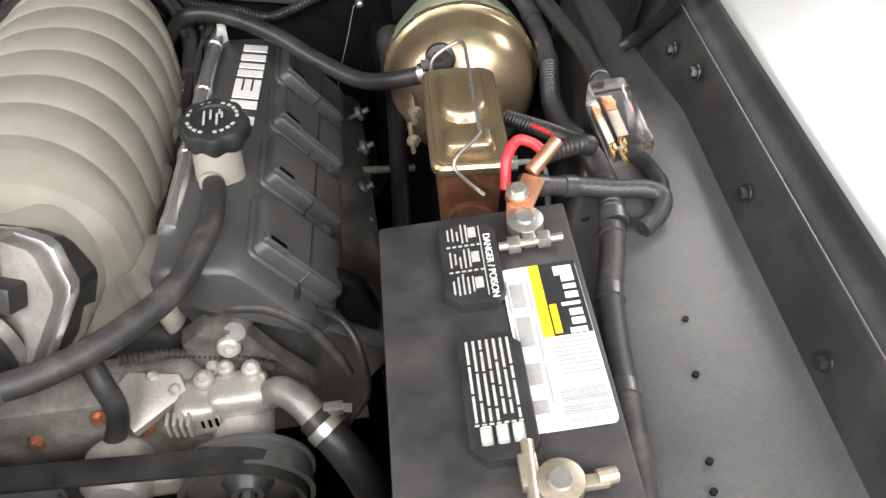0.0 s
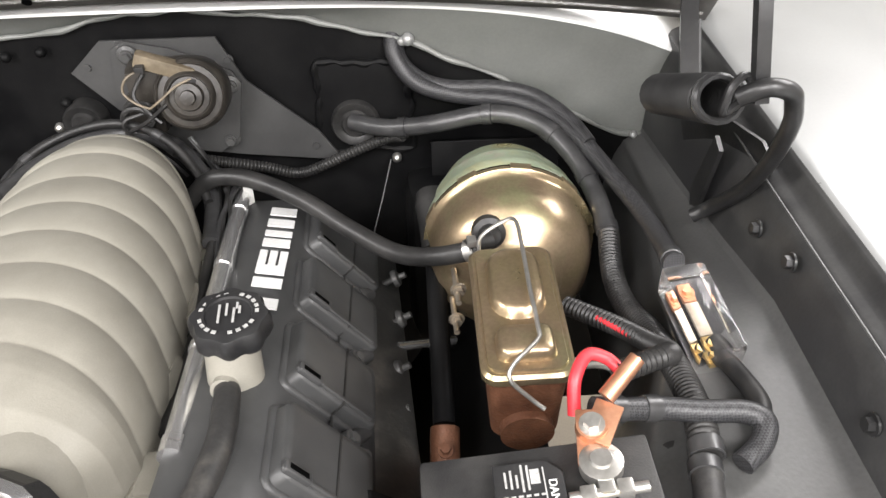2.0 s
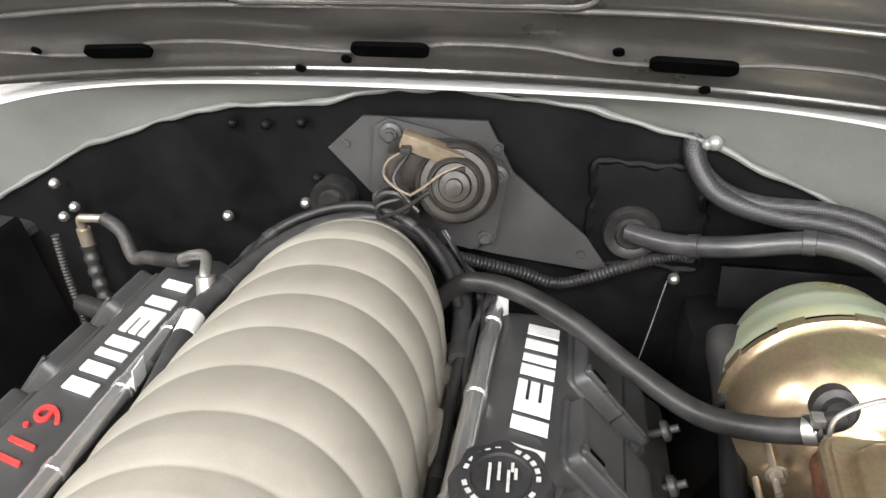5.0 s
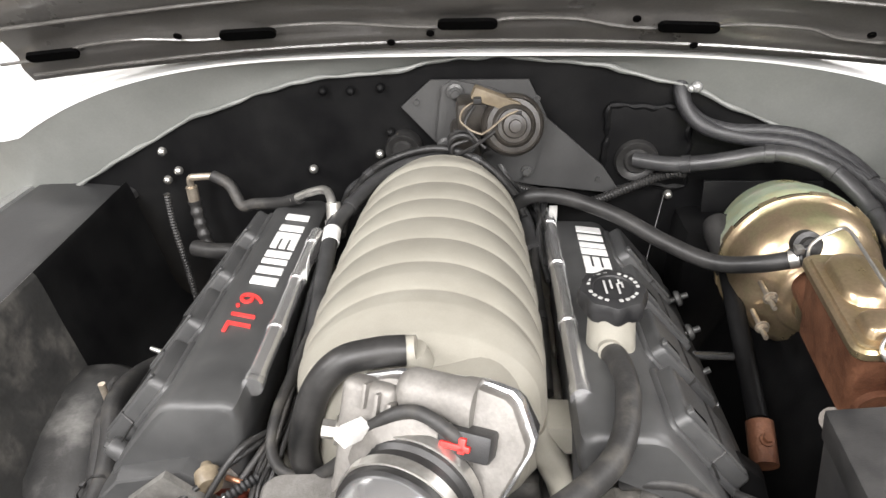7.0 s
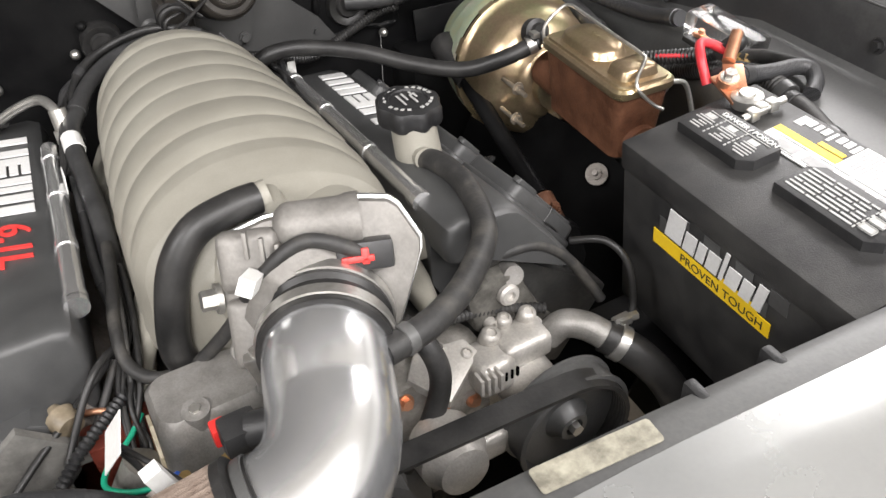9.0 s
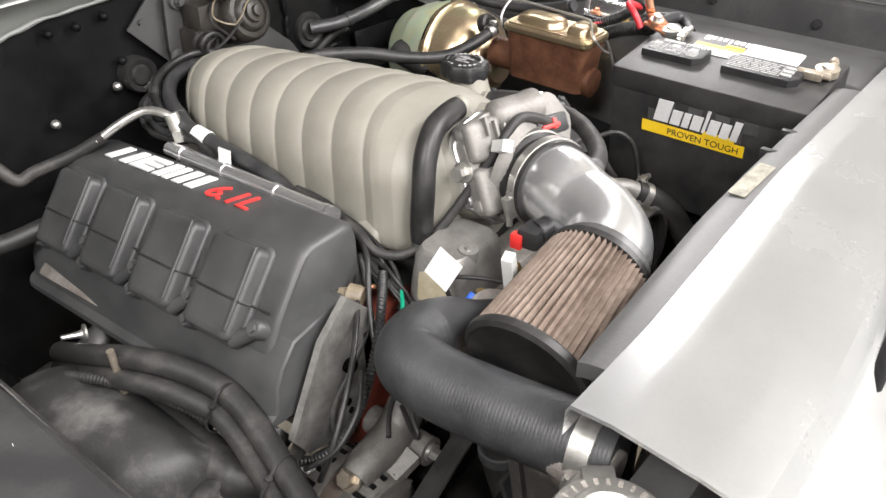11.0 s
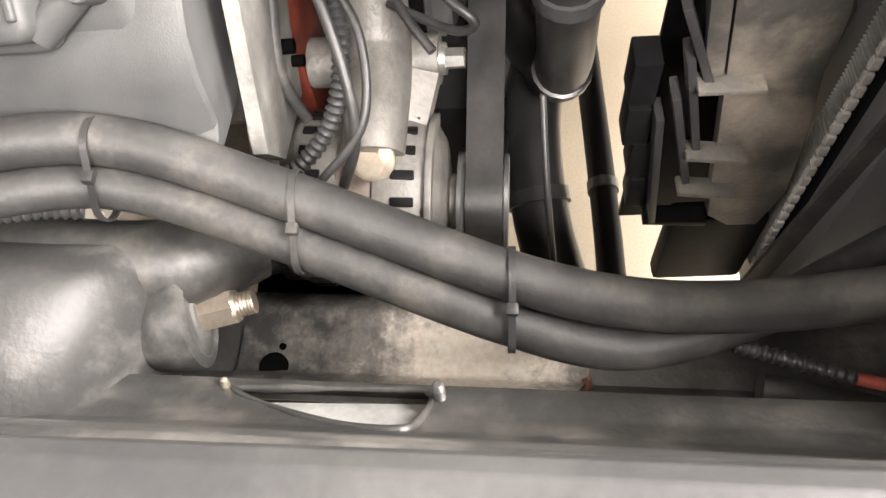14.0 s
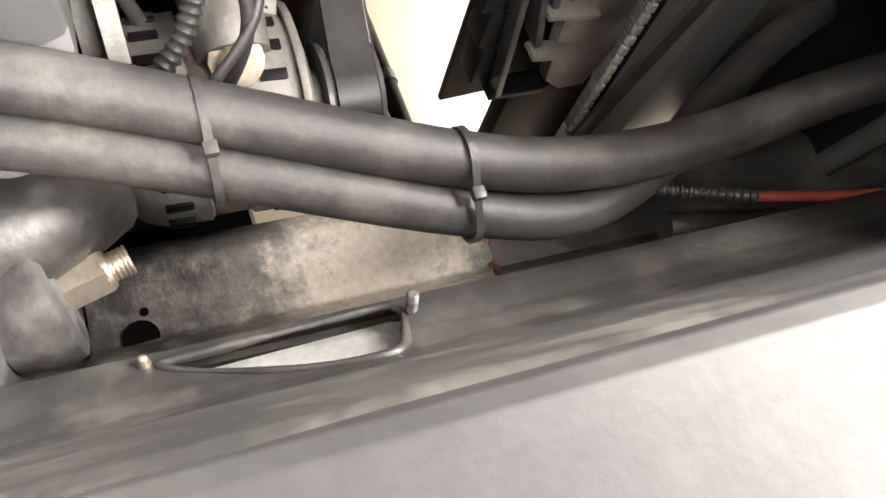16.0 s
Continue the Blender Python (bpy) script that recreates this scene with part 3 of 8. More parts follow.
sheet(bm, lambda u, v: B(0.46 + 0.02 * v, -0.75 + 1.43 * u, 0.62 - 0.3 * v), 4, 4, (0.004, 0, 0))
part("frame_rail", bm, M_BAY, label="black steel frame rail below the battery", kind="structure", category="frame rail")

# ---- engine ----
M_PRINT_MID = material("print_mid_grey", (0.3, 0.3, 0.29), 0.5, second=(0.42, 0.42, 0.41), scale=300, amount=0.6)
engine_front()
block = thing("engine_block", "engine block, heads and front cover of a V8", "engine", (-0.03, 0.25, 0.35))
bm = BM()
box(bm, (-0.03, 0.27, 0.55), (0.30, 0.54, 0.36), 0.02)
box(bm, (-0.03, 0.28, 0.74), (0.22, 0.48, 0.08), 0.02)
part("block", bm, M_BAY_WORN, block, "grimy dark block")
bm = BM()
box(bm, (-0.235, 0.03, 0.66), (0.11, 0.04, 0.24), 0.01)
part("front_face", bm, M_BLOCK, block, "orange-red painted block face")
for sx, x0, y0 in ((-1, -0.30, 0.045), (1, 0.245, 0.0)):
    bm = BM()
    m = axes((x0, y0 + 0.25, 0.735), (1, 0, -0.75 * sx), (0, 1, 0))
    box(bm, (0, 0, -0.03), (0.17, 0.50, 0.12), 0.008, m)
    # driver-side head is darkened, so the gap's shade lies in its colour
    part("cylinder_head", bm, M_CAST_DIRTY if sx < 0 else M_BAY_WORN, block, "bare aluminium cylinder head" if sx < 0 else "cylinder head darkened for the gap's shade")

# the engine's own frame: turned and nose-up as it hangs between the fenders
in_place()
EN = Matrix.Translation((0, 0.25, 0.86)) @ pose(0, 0, 0, -4.3, 0, -3.6)
ER = EN.to_3x3()

# intake manifold: a barrel of overlapping runners with creases between them
intake = thing("intake_manifold", "warm-grey plastic intake manifold with bulging runners", "intake manifold", EN @ Vector((-0.03, 0.03, -0.08)))
CREASE0, PITCH = -0.106, 0.0557


def swell(y):
    """Bulge of a runner between two creases, 0 in a crease and 1 on its back."""
    s = (y - CREASE0) / PITCH
    if s < 0:
        return min(1.0, math.sqrt(-s * 1.6)) if s > -0.6 else 1.0
    s -= math.floor(s)
    return math.sin(math.pi * min(1.0, s ** 0.8)) ** 0.75


def intake_ring(bm, y):
    """One section of the barrel in the engine's frame."""
    half = interp(y, [(-0.232, 0.062), (-0.222, 0.084), (-0.205, 0.102), (-0.17, 0.118), (-0.12, 0.127), (-0.02, 0.127), (0.10, 0.122), (0.18, 0.118), (0.24, 0.113), (0.286, 0.101), (0.310, 0.084), (0.322, 0.062), (0.326, 0.04)])
    top = interp(y, [(-0.232, 0.020), (-0.222, 0.042), (-0.205, 0.060), (-0.17, 0.074), (-0.13, 0.084), (-0.08, 0.089), (0.05, 0.091), (0.18, 0.091), (0.24, 0.092), (0.286, 0.086), (0.310, 0.073), (0.322, 0.054), (0.326, 0.03)])
    cx = interp(y, [(-0.23, -0.022), (0.3, -0.026)])
    out, n = [], 84
    for k in range(n):
        t = 2 * math.pi * k / n
        c, s = math.cos(t), math.sin(t)
        e = 2 / 2.2
        yy = y - 0.038 * c * c * min(1.0, max(0.0, (y + 0.20) / 0.08))
        b = swell(y)
        side_fade = max(0.0, s + 0.75) / 1.75
        amp = 0.0035 * (b - 1) * min(1, side_fade * 1.8)
        x = (half + amp * 1.35) * math.copysign(abs(c) ** e, c) * (1 + (0.20 * abs(s) ** 0.8 if s < 0 else 0))
        z = (top + amp) * abs(s) ** e if s > 0 else -0.11 * abs(s) ** 0.4
        out.append(bm.verts.new(EN @ Vector((cx + x, yy, z))))
    return out


bm, rings = BM(), []
for i in range(331):
    f = i / 330
    rings.append(intake_ring(bm, 0.326 - 0.558 * f))
skin(bm, rings)
part("plenum", bm, M_INTAKE, intake, angle=75)
# front neck towards the throttle body
bm = BM()
rr = []
for j in range(9):
    t = j / 8
    rr.append([bm.verts.new(EN @ Vector((-0.012 + 0.012 * t + x, -0.175 - 0.085 * t, -0.004 + z))) for x, z in round_rect(0.19 - 0.04 * t, 0.128 - 0.004 * t, 0.055, 8)])
skin(bm, rr)
part("neck", bm, M_INTAKE, intake, angle=60)
bm = BM()
box(bm, (0.118, -0.16, -0.045), (0.045, 0.05, 0.035), 0.008, EN)
part("boss", bm, M_INTAKE, intake)
# runner feet that splay down to the heads
for sx in (-1, 1):
    for k in range(4):
        bm = BM()
        yc = -0.125 + 0.119 * k - (0.03 if sx > 0 else 0.0)
        rr = []
        for t, xo, zo, w, h in ((0, 0.112, -0.035, 0.075, 0.05), (0.35, 0.128, -0.062, 0.078, 0.05), (0.7, 0.140, -0.092, 0.082, 0.045), (1, 0.146, -0.115, 0.09, 0.04)):
            o = Vector((-0.024 + sx * xo, yc, zo))
            rr.append([bm.verts.new(EN @ (o + Vector((p * 0.6, q, p * 0.35)))) for p, q in round_rect(h, w, 0.018, 4)])
        skin(bm, rr)
        part("runner_foot", bm, M_INTAKE, intake, angle=60)
bm = BM()
cyl(bm, EN @ Vector((-0.038, -0.203, 0.074)), EN @ Vector((-0.020, -0.203, 0.076)), 0.0135)
cyl(bm, EN @ Vector((-0.024, -0.203, 0.075)), EN @ Vector((-0.016, -0.196, 0.045)), 0.0135, 0.017)
part("port", bm, M_INTAKE, intake)

# breather hose over the manifold front
hose = thing("breather_hose", "short curved black rubber hose on the intake manifold", "hose", (-0.1, 0.03, 0.9))
bm = BM()
tube(bm, [EN @ Vector(p) for p in ((-0.030, -0.203, 0.075), (-0.055, -0.207, 0.075), (-0.088, -0.213, 0.068), (-0.112, -0.218, 0.042), (-0.126, -0.222, 0.002), (-0.132, -0.220, -0.04), (-0.122, -0.210, -0.085))], 0.0145, 18, 8)
part("hose_body", bm, M_RUBBER, hose)
bm = BM()
lathe(bm, [(0.0140, -0.005), (0.0154, -0.0045), (0.0154, 0.0045), (0.0140, 0.005)], EN @ Vector((-0.129, -0.218, -0.062)), (0.1, 0.1, -1), 20, False)
part("clamp", bm, M_BAY_GREY, hose)


# valve covers
def valve_cover(side, label):
    """side -1: passenger bank, 1: driver bank."""
    left = side < 0
    x0, y0, ln, tip, first, pitch, wide = (-0.204, -0.186, 0.515, 0.0, -0.100, 0.119, 0.082) if left else (0.126, -0.236, 0.535, -0.06, -0.152, 0.127, 0.088)
    th = thing("valve_cover", label, "valve cover", EN @ Vector((x0 + side * 0.09, y0 + 0.25, -0.15)), group="valve covers")

    def at(u, z, y):
        return EN @ Vector((x0 + side * u, y, z - 0.872 + tip * (y + 0.05)))
    prof = [(0.004, 0.77), (0.0, 0.845), (0.004, 0.862), (0.016, 0.868), (0.068, 0.867), (0.081, 0.863), (0.092, 0.852), (0.128, 0.808), (0.150, 0.777), (0.158, 0.757), (0.160, 0.738), (0.150, 0.72), (0.02, 0.74)]
    bm = BM()
    rr = []
    for f, k in ((0.0, 0.90), (0.004, 0.95), (0.010, 0.98), (0.02, 1.0), (0.085, 1.0), (0.09, 1.0), (0.5, 1), (0.75, 1), (0.98, 1.0), (0.99, 0.98), (1.0, 0.92)):
        y = y0 + ln * f
        nose = not left and f < 0.088  # the driver-side nose overhangs the head
        rr.append([bm.verts.new(at(0.085 + (u - 0.085) * k, max(0.79 + (z - 0.79) * k, 0.822 - 0.45 * max(0.0, u - 0.03) if nose else 0.0), y)) for u, z in prof])
    skin(bm, rr)
    part("cover_shell", bm, M_COVER, th, angle=30)
    # wider base below the deck, with a rolled lip
    bm = BM()
    rr = []
    lead = -0.022 if left else 0.05
    for dy, k in ((lead, 0.90), (lead + 0.002, 0.95), (lead + 0.010, 0.985), (lead + 0.022, 1.0), (ln * 0.5, 1.0), (ln, 1.0), (ln + 0.014, 0.985), (ln + 0.022, 0.9)):
        rr.append([bm.verts.new(at(0.11 + (u - 0.11) * k, 0.74 + (z - 0.74) * k, y0 + dy)) for u, z in ((0.03, 0.72), (0.04, 0.79), (0.06, 0.80), (0.135, 0.786), (0.160, 0.760), (0.172, 0.738), (0.176, 0.716), (0.180, 0.706), (0.190, 0.700), (0.191, 0.692), (0.06, 0.685))])
    skin(bm, rr)
    part("base_flange", bm, M_COVER, th, angle=30)
    # coil covers on the sloping face
    d1 = ER @ Vector((side * 0.645, 0, -0.765))  # down the slope
    nrm = ER @ Vector((side * 0.765, 0, 0.645))
    ey = ER @ Vector((0, 1, tip))
    for k in range(4):
        o = at(0.090, 0.856, first + pitch * k)
        m = axes(o, d1, ey)
        if m.to_3x3().col[2].dot(nrm) < 0:
            m = axes(o, d1, -ey)
        fs = -1 if m.to_3x3().col[1].dot(ey) > 0 else 1
        bm = BM()
        rr = []
        for w, h, r, z in ((0.122, 0.014, 0.013, -0.004), (0.122, 0.014, 0.013, 0.001), (0.119, 0.011, 0.012, 0.003), (0.112, 0.004, 0.010, 0.0035), (0.110, 0.002, 0.010, 0.0145), (0.108, 0.0, 0.0095, 0.0175), (0.104, -0.004, 0.009, 0.0190), (0.09, -0.018, 0.008, 0.0192), (0.05, -0.05, 0.004, 0.0192)):
            rr.append([bm.verts.new(m @ Vector((0.058 + p, q, z))) for p, q in round_rect(w, wide + h, r)])
        skin(bm, rr)
        pad = part("coil_cover", bm, M_COVER, th, angle=50)
        bm = BM()
        box(bm, (0.052, (wide / 2 - 0.0055) * fs, 0.0195), (0.100, 0.0055, 0.0045), 0.002, m, 3)
        part("rim", bm, M_COVER, pad)
        if not left:
            bm = BM()
            box(bm, (0.018, (wide / 2 - 0.007) * fs, 0.0205), (0.030, 0.012, 0.007), 0.002, m, 3)
            clip = part("clip_rim", bm, M_COVER, pad)
            bm = BM()
            box(bm, (0.018, (wide / 2 - 0.007) * fs, 0.0239), (0.021, 0.0058, 0.001), 0.0004, m)
            part("slot", bm, M_VOID, clip)
        for px, py, hz in ((0.086, wide / 2 + 0.026, 0.010), (0.112, -wide / 2 - 0.006, 0.006)):
            if not left and k == 0 and py > 0:
                continue
            bm = BM()
            q = m @ Vector((px, py * fs, 0.0))
            lathe(bm, [(0.0125, -0.010), (0.0115, 0.000), (0.0105, hz), (0.0095, hz + 0.0015), (0.001, hz + 0.0015)], q, nrm, 24)
            inward = -1 if py > 0 else 1
            arm = [(px, py), (px + (0.010 if py > 0 else -0.004), py + inward * 0.012), (px + (0.024 if py > 0 else -0.010), py + inward * 0.030)]
            tube(bm, [m @ Vector((a, b * fs, hz * 0.3)) for a, b in arm], 0.009, 12, 5)
            ear = part("ear", bm, M_COVER, pad)
            bm = BM()
            bolt(bm, q + nrm * (hz + 0.001), nrm, 0.0062, 0.005)
            part("bolt", bm, M_BAY_GREY, ear)
    # seam cord along the coil covers
    bm = BM()
    mid = [at(0.090, 0.856, y0 + 0.012 + ln * 0.96 * f) + d1 * 0.066 + nrm * (0.0198 if abs(((y0 + 0.012 + ln * 0.96 * f - first + pitch / 2) % pitch) - pitch / 2) < wide / 2 else 0.004) for f in np.linspace(0, 1, 120)]
    tube(bm, mid, 0.0015, 6, 1)
    part("cord", bm, M_RUBBER, th)
    return th, at


cover_l, at_l = valve_cover(-1, "charcoal plastic valve cover with white and red lettering")
cover_r, at_r = valve_cover(1, "charcoal plastic valve cover with white lettering and oil filler")


def badge(at, side, y_start, size, parent):
    """Four plain white letter-sized blocks made of bars, on the flat deck."""
    hgt, base = (0.036, 0.020) if side < 0 else (0.034, 0.043)
    yd = -1 if side < 0 else 1
    bars = [[(0.0, 0.018), (0.040, 0.018)], [(0.0, 0.018)], [(0.0, 0.017), (0.025, 0.012), (0.049, 0.017)], [(0.0, 0.019)]]
    starts = (0.0, 0.067, 0.128, 0.206)
    for n, (s0, group) in enumerate(zip(starts, bars)):
        bm = BM()

        def slab(a, w, lo, hi):
            q = []
            for s, c in ((a, lo), (a + w, lo), (a + w, hi), (a, hi)):
                q.append(at(base + hgt * (1 - c), 0.8685, y_start + yd * size * (s0 + s + 0.010 * (c - 0.5))))
            up = ER @ Vector((0, 0, 0.0022))
            a4 = [bm.verts.new(p) for p in q]
            b4 = [bm.verts.new(p + up) for p in q]
            skin(bm, [a4, b4])
        for a, w in group:
            slab(a, w, 0, 1)
        if n == 1:
            for lo, hi in ((0, 0.27), (0.37, 0.63), (0.73, 1.0)):
                slab(0.018, 0.032, lo, hi)
        part("badge_block", bm, M_BADGE, parent, "raised white block", smooth=False)


badge(at_r, 1, 0.035, 1.0, cover_r)
badge(at_l, -1, 0.262, 0.93, cover_l)
o = at_l(0.057, 0.8690, 0.036)
writing("6.1L", 0.045, 0.0012, M_BADGE_RED, axes(o, ER @ Vector((0, -1, 0)), ER @ Vector((1, 0, 0))) @ Matrix.Diagonal((1.18, 1, 1, 1)), cover_l, "capacity_lettering", 0.25, "raised red lettering")

# oil filler on the driver cover
region(0.005, 0.003, -0.007, 0, 0, 0, 1)
filler = thing("oil_filler", "black ribbed oil filler cap on a pale plastic neck", "oil filler", (0.165, 0.165, 0.85))
bm = BM()
cyl(bm, (0.166, 0.150, 0.82), (0.168, 0.180, 0.915), 0.028, 0.025, 28)
cyl(bm, (0.165, 0.165, 0.872), (0.160, 0.135, 0.880), 0.013, 0.0125, 18)
box(bm, (0.150, 0.145, 0.85), (0.045, 0.05, 0.02), 0.005)
part("neck", bm, M_INTAKE, filler, "pale grey plastic neck")
bm = BM()
rr = []
d, u, v = frame_of((0.03, -0.05, 1))
for r, h in ((0.027, 0.902), (0.0345, 0.904), (0.0365, 0.909), (0.0365, 0.922), (0.034, 0.927), (0.022, 0.929), (0.021, 0.927)):
    n = 64
    c = Vector((0.169, 0.186, 0)) + Vector((0, 0, 1)) * h
    rr.append([bm.verts.new(c + (u * math.cos(2 * math.pi * k / n) + v * math.sin(2 * math.pi * k / n)) * r * (1 + (0.05 * math.cos(8 * 2 * math.pi * k / n) if 0.03 < r else 0))) for k in range(n)])
skin(bm, rr)
capo = part("cap", bm, M_PLASTIC, filler, "scalloped black cap with white print")
bm = BM()
for k in range(22):
    a = 2 * math.pi * k / 22
    if k in (5, 11, 16, 21):
        continue
    m = Matrix.Translation((0.169, 0.186, 0.9292)) @ pose(0, 0, 0, 0, 0, math.degrees(a))
    box(bm, (0.0262, 0, 0), (0.0034, 0.0042, 0.001), 0, m)
for x, y, w in ((-0.010, 0.0, 0.03), (-0.002, 0.006, 0.02), (0.006, -0.004, 0.024), (0.012, 0.004, 0.012), (0.009, 0.011, 0.01)):
    box(bm, (0.169 + x * 0.85, 0.186 + y * 0.85, 0.9292), (0.0022, w * 0.8, 0.001))
part("print", bm, M_PRINT_MID, capo, "unreadable white print", smooth=False)

# breather hose from the filler neck round the front
hose = thing("filler_hose", "thick black rubber hose from the oil filler neck", "hose", (0.13, 0.0, 0.85))
bm = BM()
tube(bm, [(0.162, 0.140, 0.876), (0.165, 0.118, 0.884), (0.163, 0.06, 0.890), (0.138, -0.018, 0.892), (0.088, -0.072, 0.894), (0.035, -0.105, 0.897), (-0.017, -0.118, 0.899)], 0.0122, 16, 8)
part("hose_body", bm, M_HOSE, hose)
bm = BM()
lathe(bm, [(0.0124, -0.005), (0.0137, -0.0045), (0.0137, 0.0045), (0.0124, 0.005)], (0.005, -0.113, 0.898), (-0.05, -0.012, 0.002), 20, False)
part("clamp", bm, M_BAY_GREY, hose, "spring clamp")

# chrome fuel rails
in_place()
for sx, a, b, nm in ((-1, (-0.210, 0.122, 0.857), (-0.187, 0.455, 0.846), ""), (1, (0.126, 0.078, 0.868), (0.147, 0.535, 0.823), "")):
    rail = thing("fuel_rail", "chromed tubular fuel rail beside the intake manifold", "fuel rail", (a[0], 0.3, 0.85), group="fuel rails")
    A_, B_ = Vector(a), Vector(b)
    bm = BM()
    cyl(bm, A_, B_, 0.0102, seg=24)
    part("tube", bm, M_CHROME, rail)
    for f in (0.0, 0.02, 0.30, 0.62, 0.9):
        bm = BM()
        p = A_.lerp(B_, f)
        d = (B_ - A_).normalized()
        cyl(bm, p - d * 0.004, p + d * 0.006, 0.0116, seg=24)
        part("collar", bm, M_CHROME, rail)

# ---- throttle body, elbow, air filter ----
in_place()
TB = Matrix.Translation((-0.016, -0.016, 0.893)) @ pose(0, 0, 0, -4, 0, -23)  # the throttle body faces a little to the passenger side
TX, TZ = TB.to_3x3() @ Vector((1, 0, 0)), TB.to_3x3() @ Vector((0, 0, 1))
TD = TB.to_3x3() @ Vector((0, -1, 0))
M_TBCAST = material("matt_cast_aluminium", (0.15, 0.142, 0.13), 0.52, metal=0.3, second=(0.23, 0.22, 0.205), scale=24, amount=0.6, bump=0.2)
tb = thing("throttle_body", "bare cast-aluminium throttle body with a motor housing", "throttle body", tuple(TB @ Vector((0, 0, -0.08))))
TP = Matrix.Translation((-0.02, -0.012, 0.895)) @ pose(0, 0, 0, -28, 0, -21)  # its flange leans back
PX, PZ = TP.to_3x3() @ Vector((1, 0, 0)), TP.to_3x3() @ Vector((0, 0, 1))
PN = TP.to_3x3() @ Vector((0, -1, 0))
OUT = [(-0.082, 0.030), (-0.070, 0.052), (-0.04, 0.062), (0.040, 0.070), (0.066, 0.066), (0.074, 0.060), (0.090, 0.030), (0.089, 0.018), (0.062, -0.050), (0.046, -0.075), (-0.05, -0.075), (-0.080, -0.045)]


def outline(k):
    return [(x * k, z * k) for x, z in OUT][::-1]


CO = TB @ Vector((-0.002, -0.026, -0.010))
bm = BM()
skin(bm, [[bm.verts.new(TP @ Vector((x * 0.985, 0.004, z * 0.985))) for x, z in OUT], [bm.verts.new(TP @ Vector((x * 0.97, 0.012, z * 0.97))) for x, z in OUT], [bm.verts.new(TB @ Vector((x * 0.86, 0.052, z * 0.9 - 0.012))) for x, z in OUT]])
part("spacer", bm, M_PLASTIC, tb, "dark wedge-shaped adapter plate", smooth=False)
bm = BM()
prism(bm, outline(1.0)[::-1], TP @ Vector((0, 0.006, 0)), PX, PZ, 0.013, 0.0015)
part("flange_edge", bm, M_POLISHED, tb, "bright machined flange edge")
bm = BM()
prism(bm, outline(0.965)[::-1], TP @ Vector((0, -0.007, 0)), PX, PZ, 0.018, 0.006)
part("casting", bm, M_TBCAST, tb, "grey cast-aluminium body")
for c, d in (((-0.052, -0.024, 0.03), (0.05, 0.03, 0.05)), ((-0.062, -0.02, -0.03), (0.03, 0.03, 0.06))):
    part("side_boss", box(BM(), c, d, 0.010, TP, 3), M_TBCAST, tb)
for k in range(3):
    part("rib", box(BM(), (-0.052 + 0.012 * k, -0.036, 0.044 - 0.006 * k), (0.004, 0.02, 0.022), 0.0015, TP), M_TBCAST, tb)
bm = BM()
cyl(bm, TP @ Vector((-0.006, -0.01, -0.012)), CO + TD * 0.006, 0.062, 0.05, 36)
part("bore", bm, M_TBCAST, tb)
bm = BM()
lathe(bm, [(0.006, -0.006), (0.014, -0.003), (0.0195, 0.003), (0.021, 0.008), (0.021, 0.05), (0.023, 0.056), (0.023, 0.066)], TP @ Vector((-0.026, -0.018, 0.051)), PX, 32)
part("motor_housing", bm, M_TBCAST, tb)
for x, z in ((-0.068, 0.042), (-0.070, -0.045), (0.058, -0.06)):
    bm = BM()
    lathe(bm, [(0.011, 0.0), (0.0105, 0.012), (0.009, 0.014), (0.005, 0.0138), (0.0045, 0.008), (0.001, 0.008)], TP @ Vector((x, -0.012, z)), PN, 18)
    part("bolt_boss", bm, M_TBCAST, tb)
bm = BM()
bolt(bm, TP @ Vector((-0.082, -0.016, 0.0)), PN * 0.4 - PX, 0.009, 0.016)
part("bolt", bm, M_STEEL, tb)
bm = BM()
box(bm, (0.040, -0.034, 0.024), (0.046, 0.026, 0.024), 0.004, TP)
plug = part("connector", bm, M_PLASTIC, tb, "black connector with a red lock tab")
bm = BM()
box(bm, (0.034, -0.049, 0.023), (0.026, 0.005, 0.005), 0.001, TP)
box(bm, (0.040, -0.049, 0.025), (0.006, 0.005, 0.013), 0.001, TP)
part("lock_tab", bm, M_RED, plug, "red lock tab")

coupler = thing("intake_coupler", "brown-black rubber coupler with two steel band clamps", "hose coupler", tuple(TB @ Vector((0, -0.04, -0.06))))
bm = BM()
lathe(bm, [(0.046, 0), (0.0545, 0.001), (0.055, 0.02), (0.0515, 0.024), (0.0515, 0.030), (0.0545, 0.032), (0.0545, 0.054), (0.048, 0.056)], CO, TD, 44)
part("sleeve", bm, M_RUBBER, coupler)
for h in (0.010, 0.042):
    bm = BM()
    lathe(bm, [(0.0550, h - 0.006), (0.0567, h - 0.0055), (0.0567, h + 0.0055), (0.0550, h + 0.006)], CO, TD, 44, False)
    band = part("band", bm, M_STEEL, coupler, "stainless band")
    bm = BM()
    q = CO + TD * h - TX * 0.057 + TZ * -0.016
    box(bm, (0, 0, 0), (0.012, 0.011, 0.03), 0.002, Matrix.Translation(q) @ pose(0, 0, 0, 0, -15, -19))
    cyl(bm, q + TZ * -0.024, q + TZ * 0.02, 0.004, seg=10)
    part("screw", bm, M_STEEL, band)

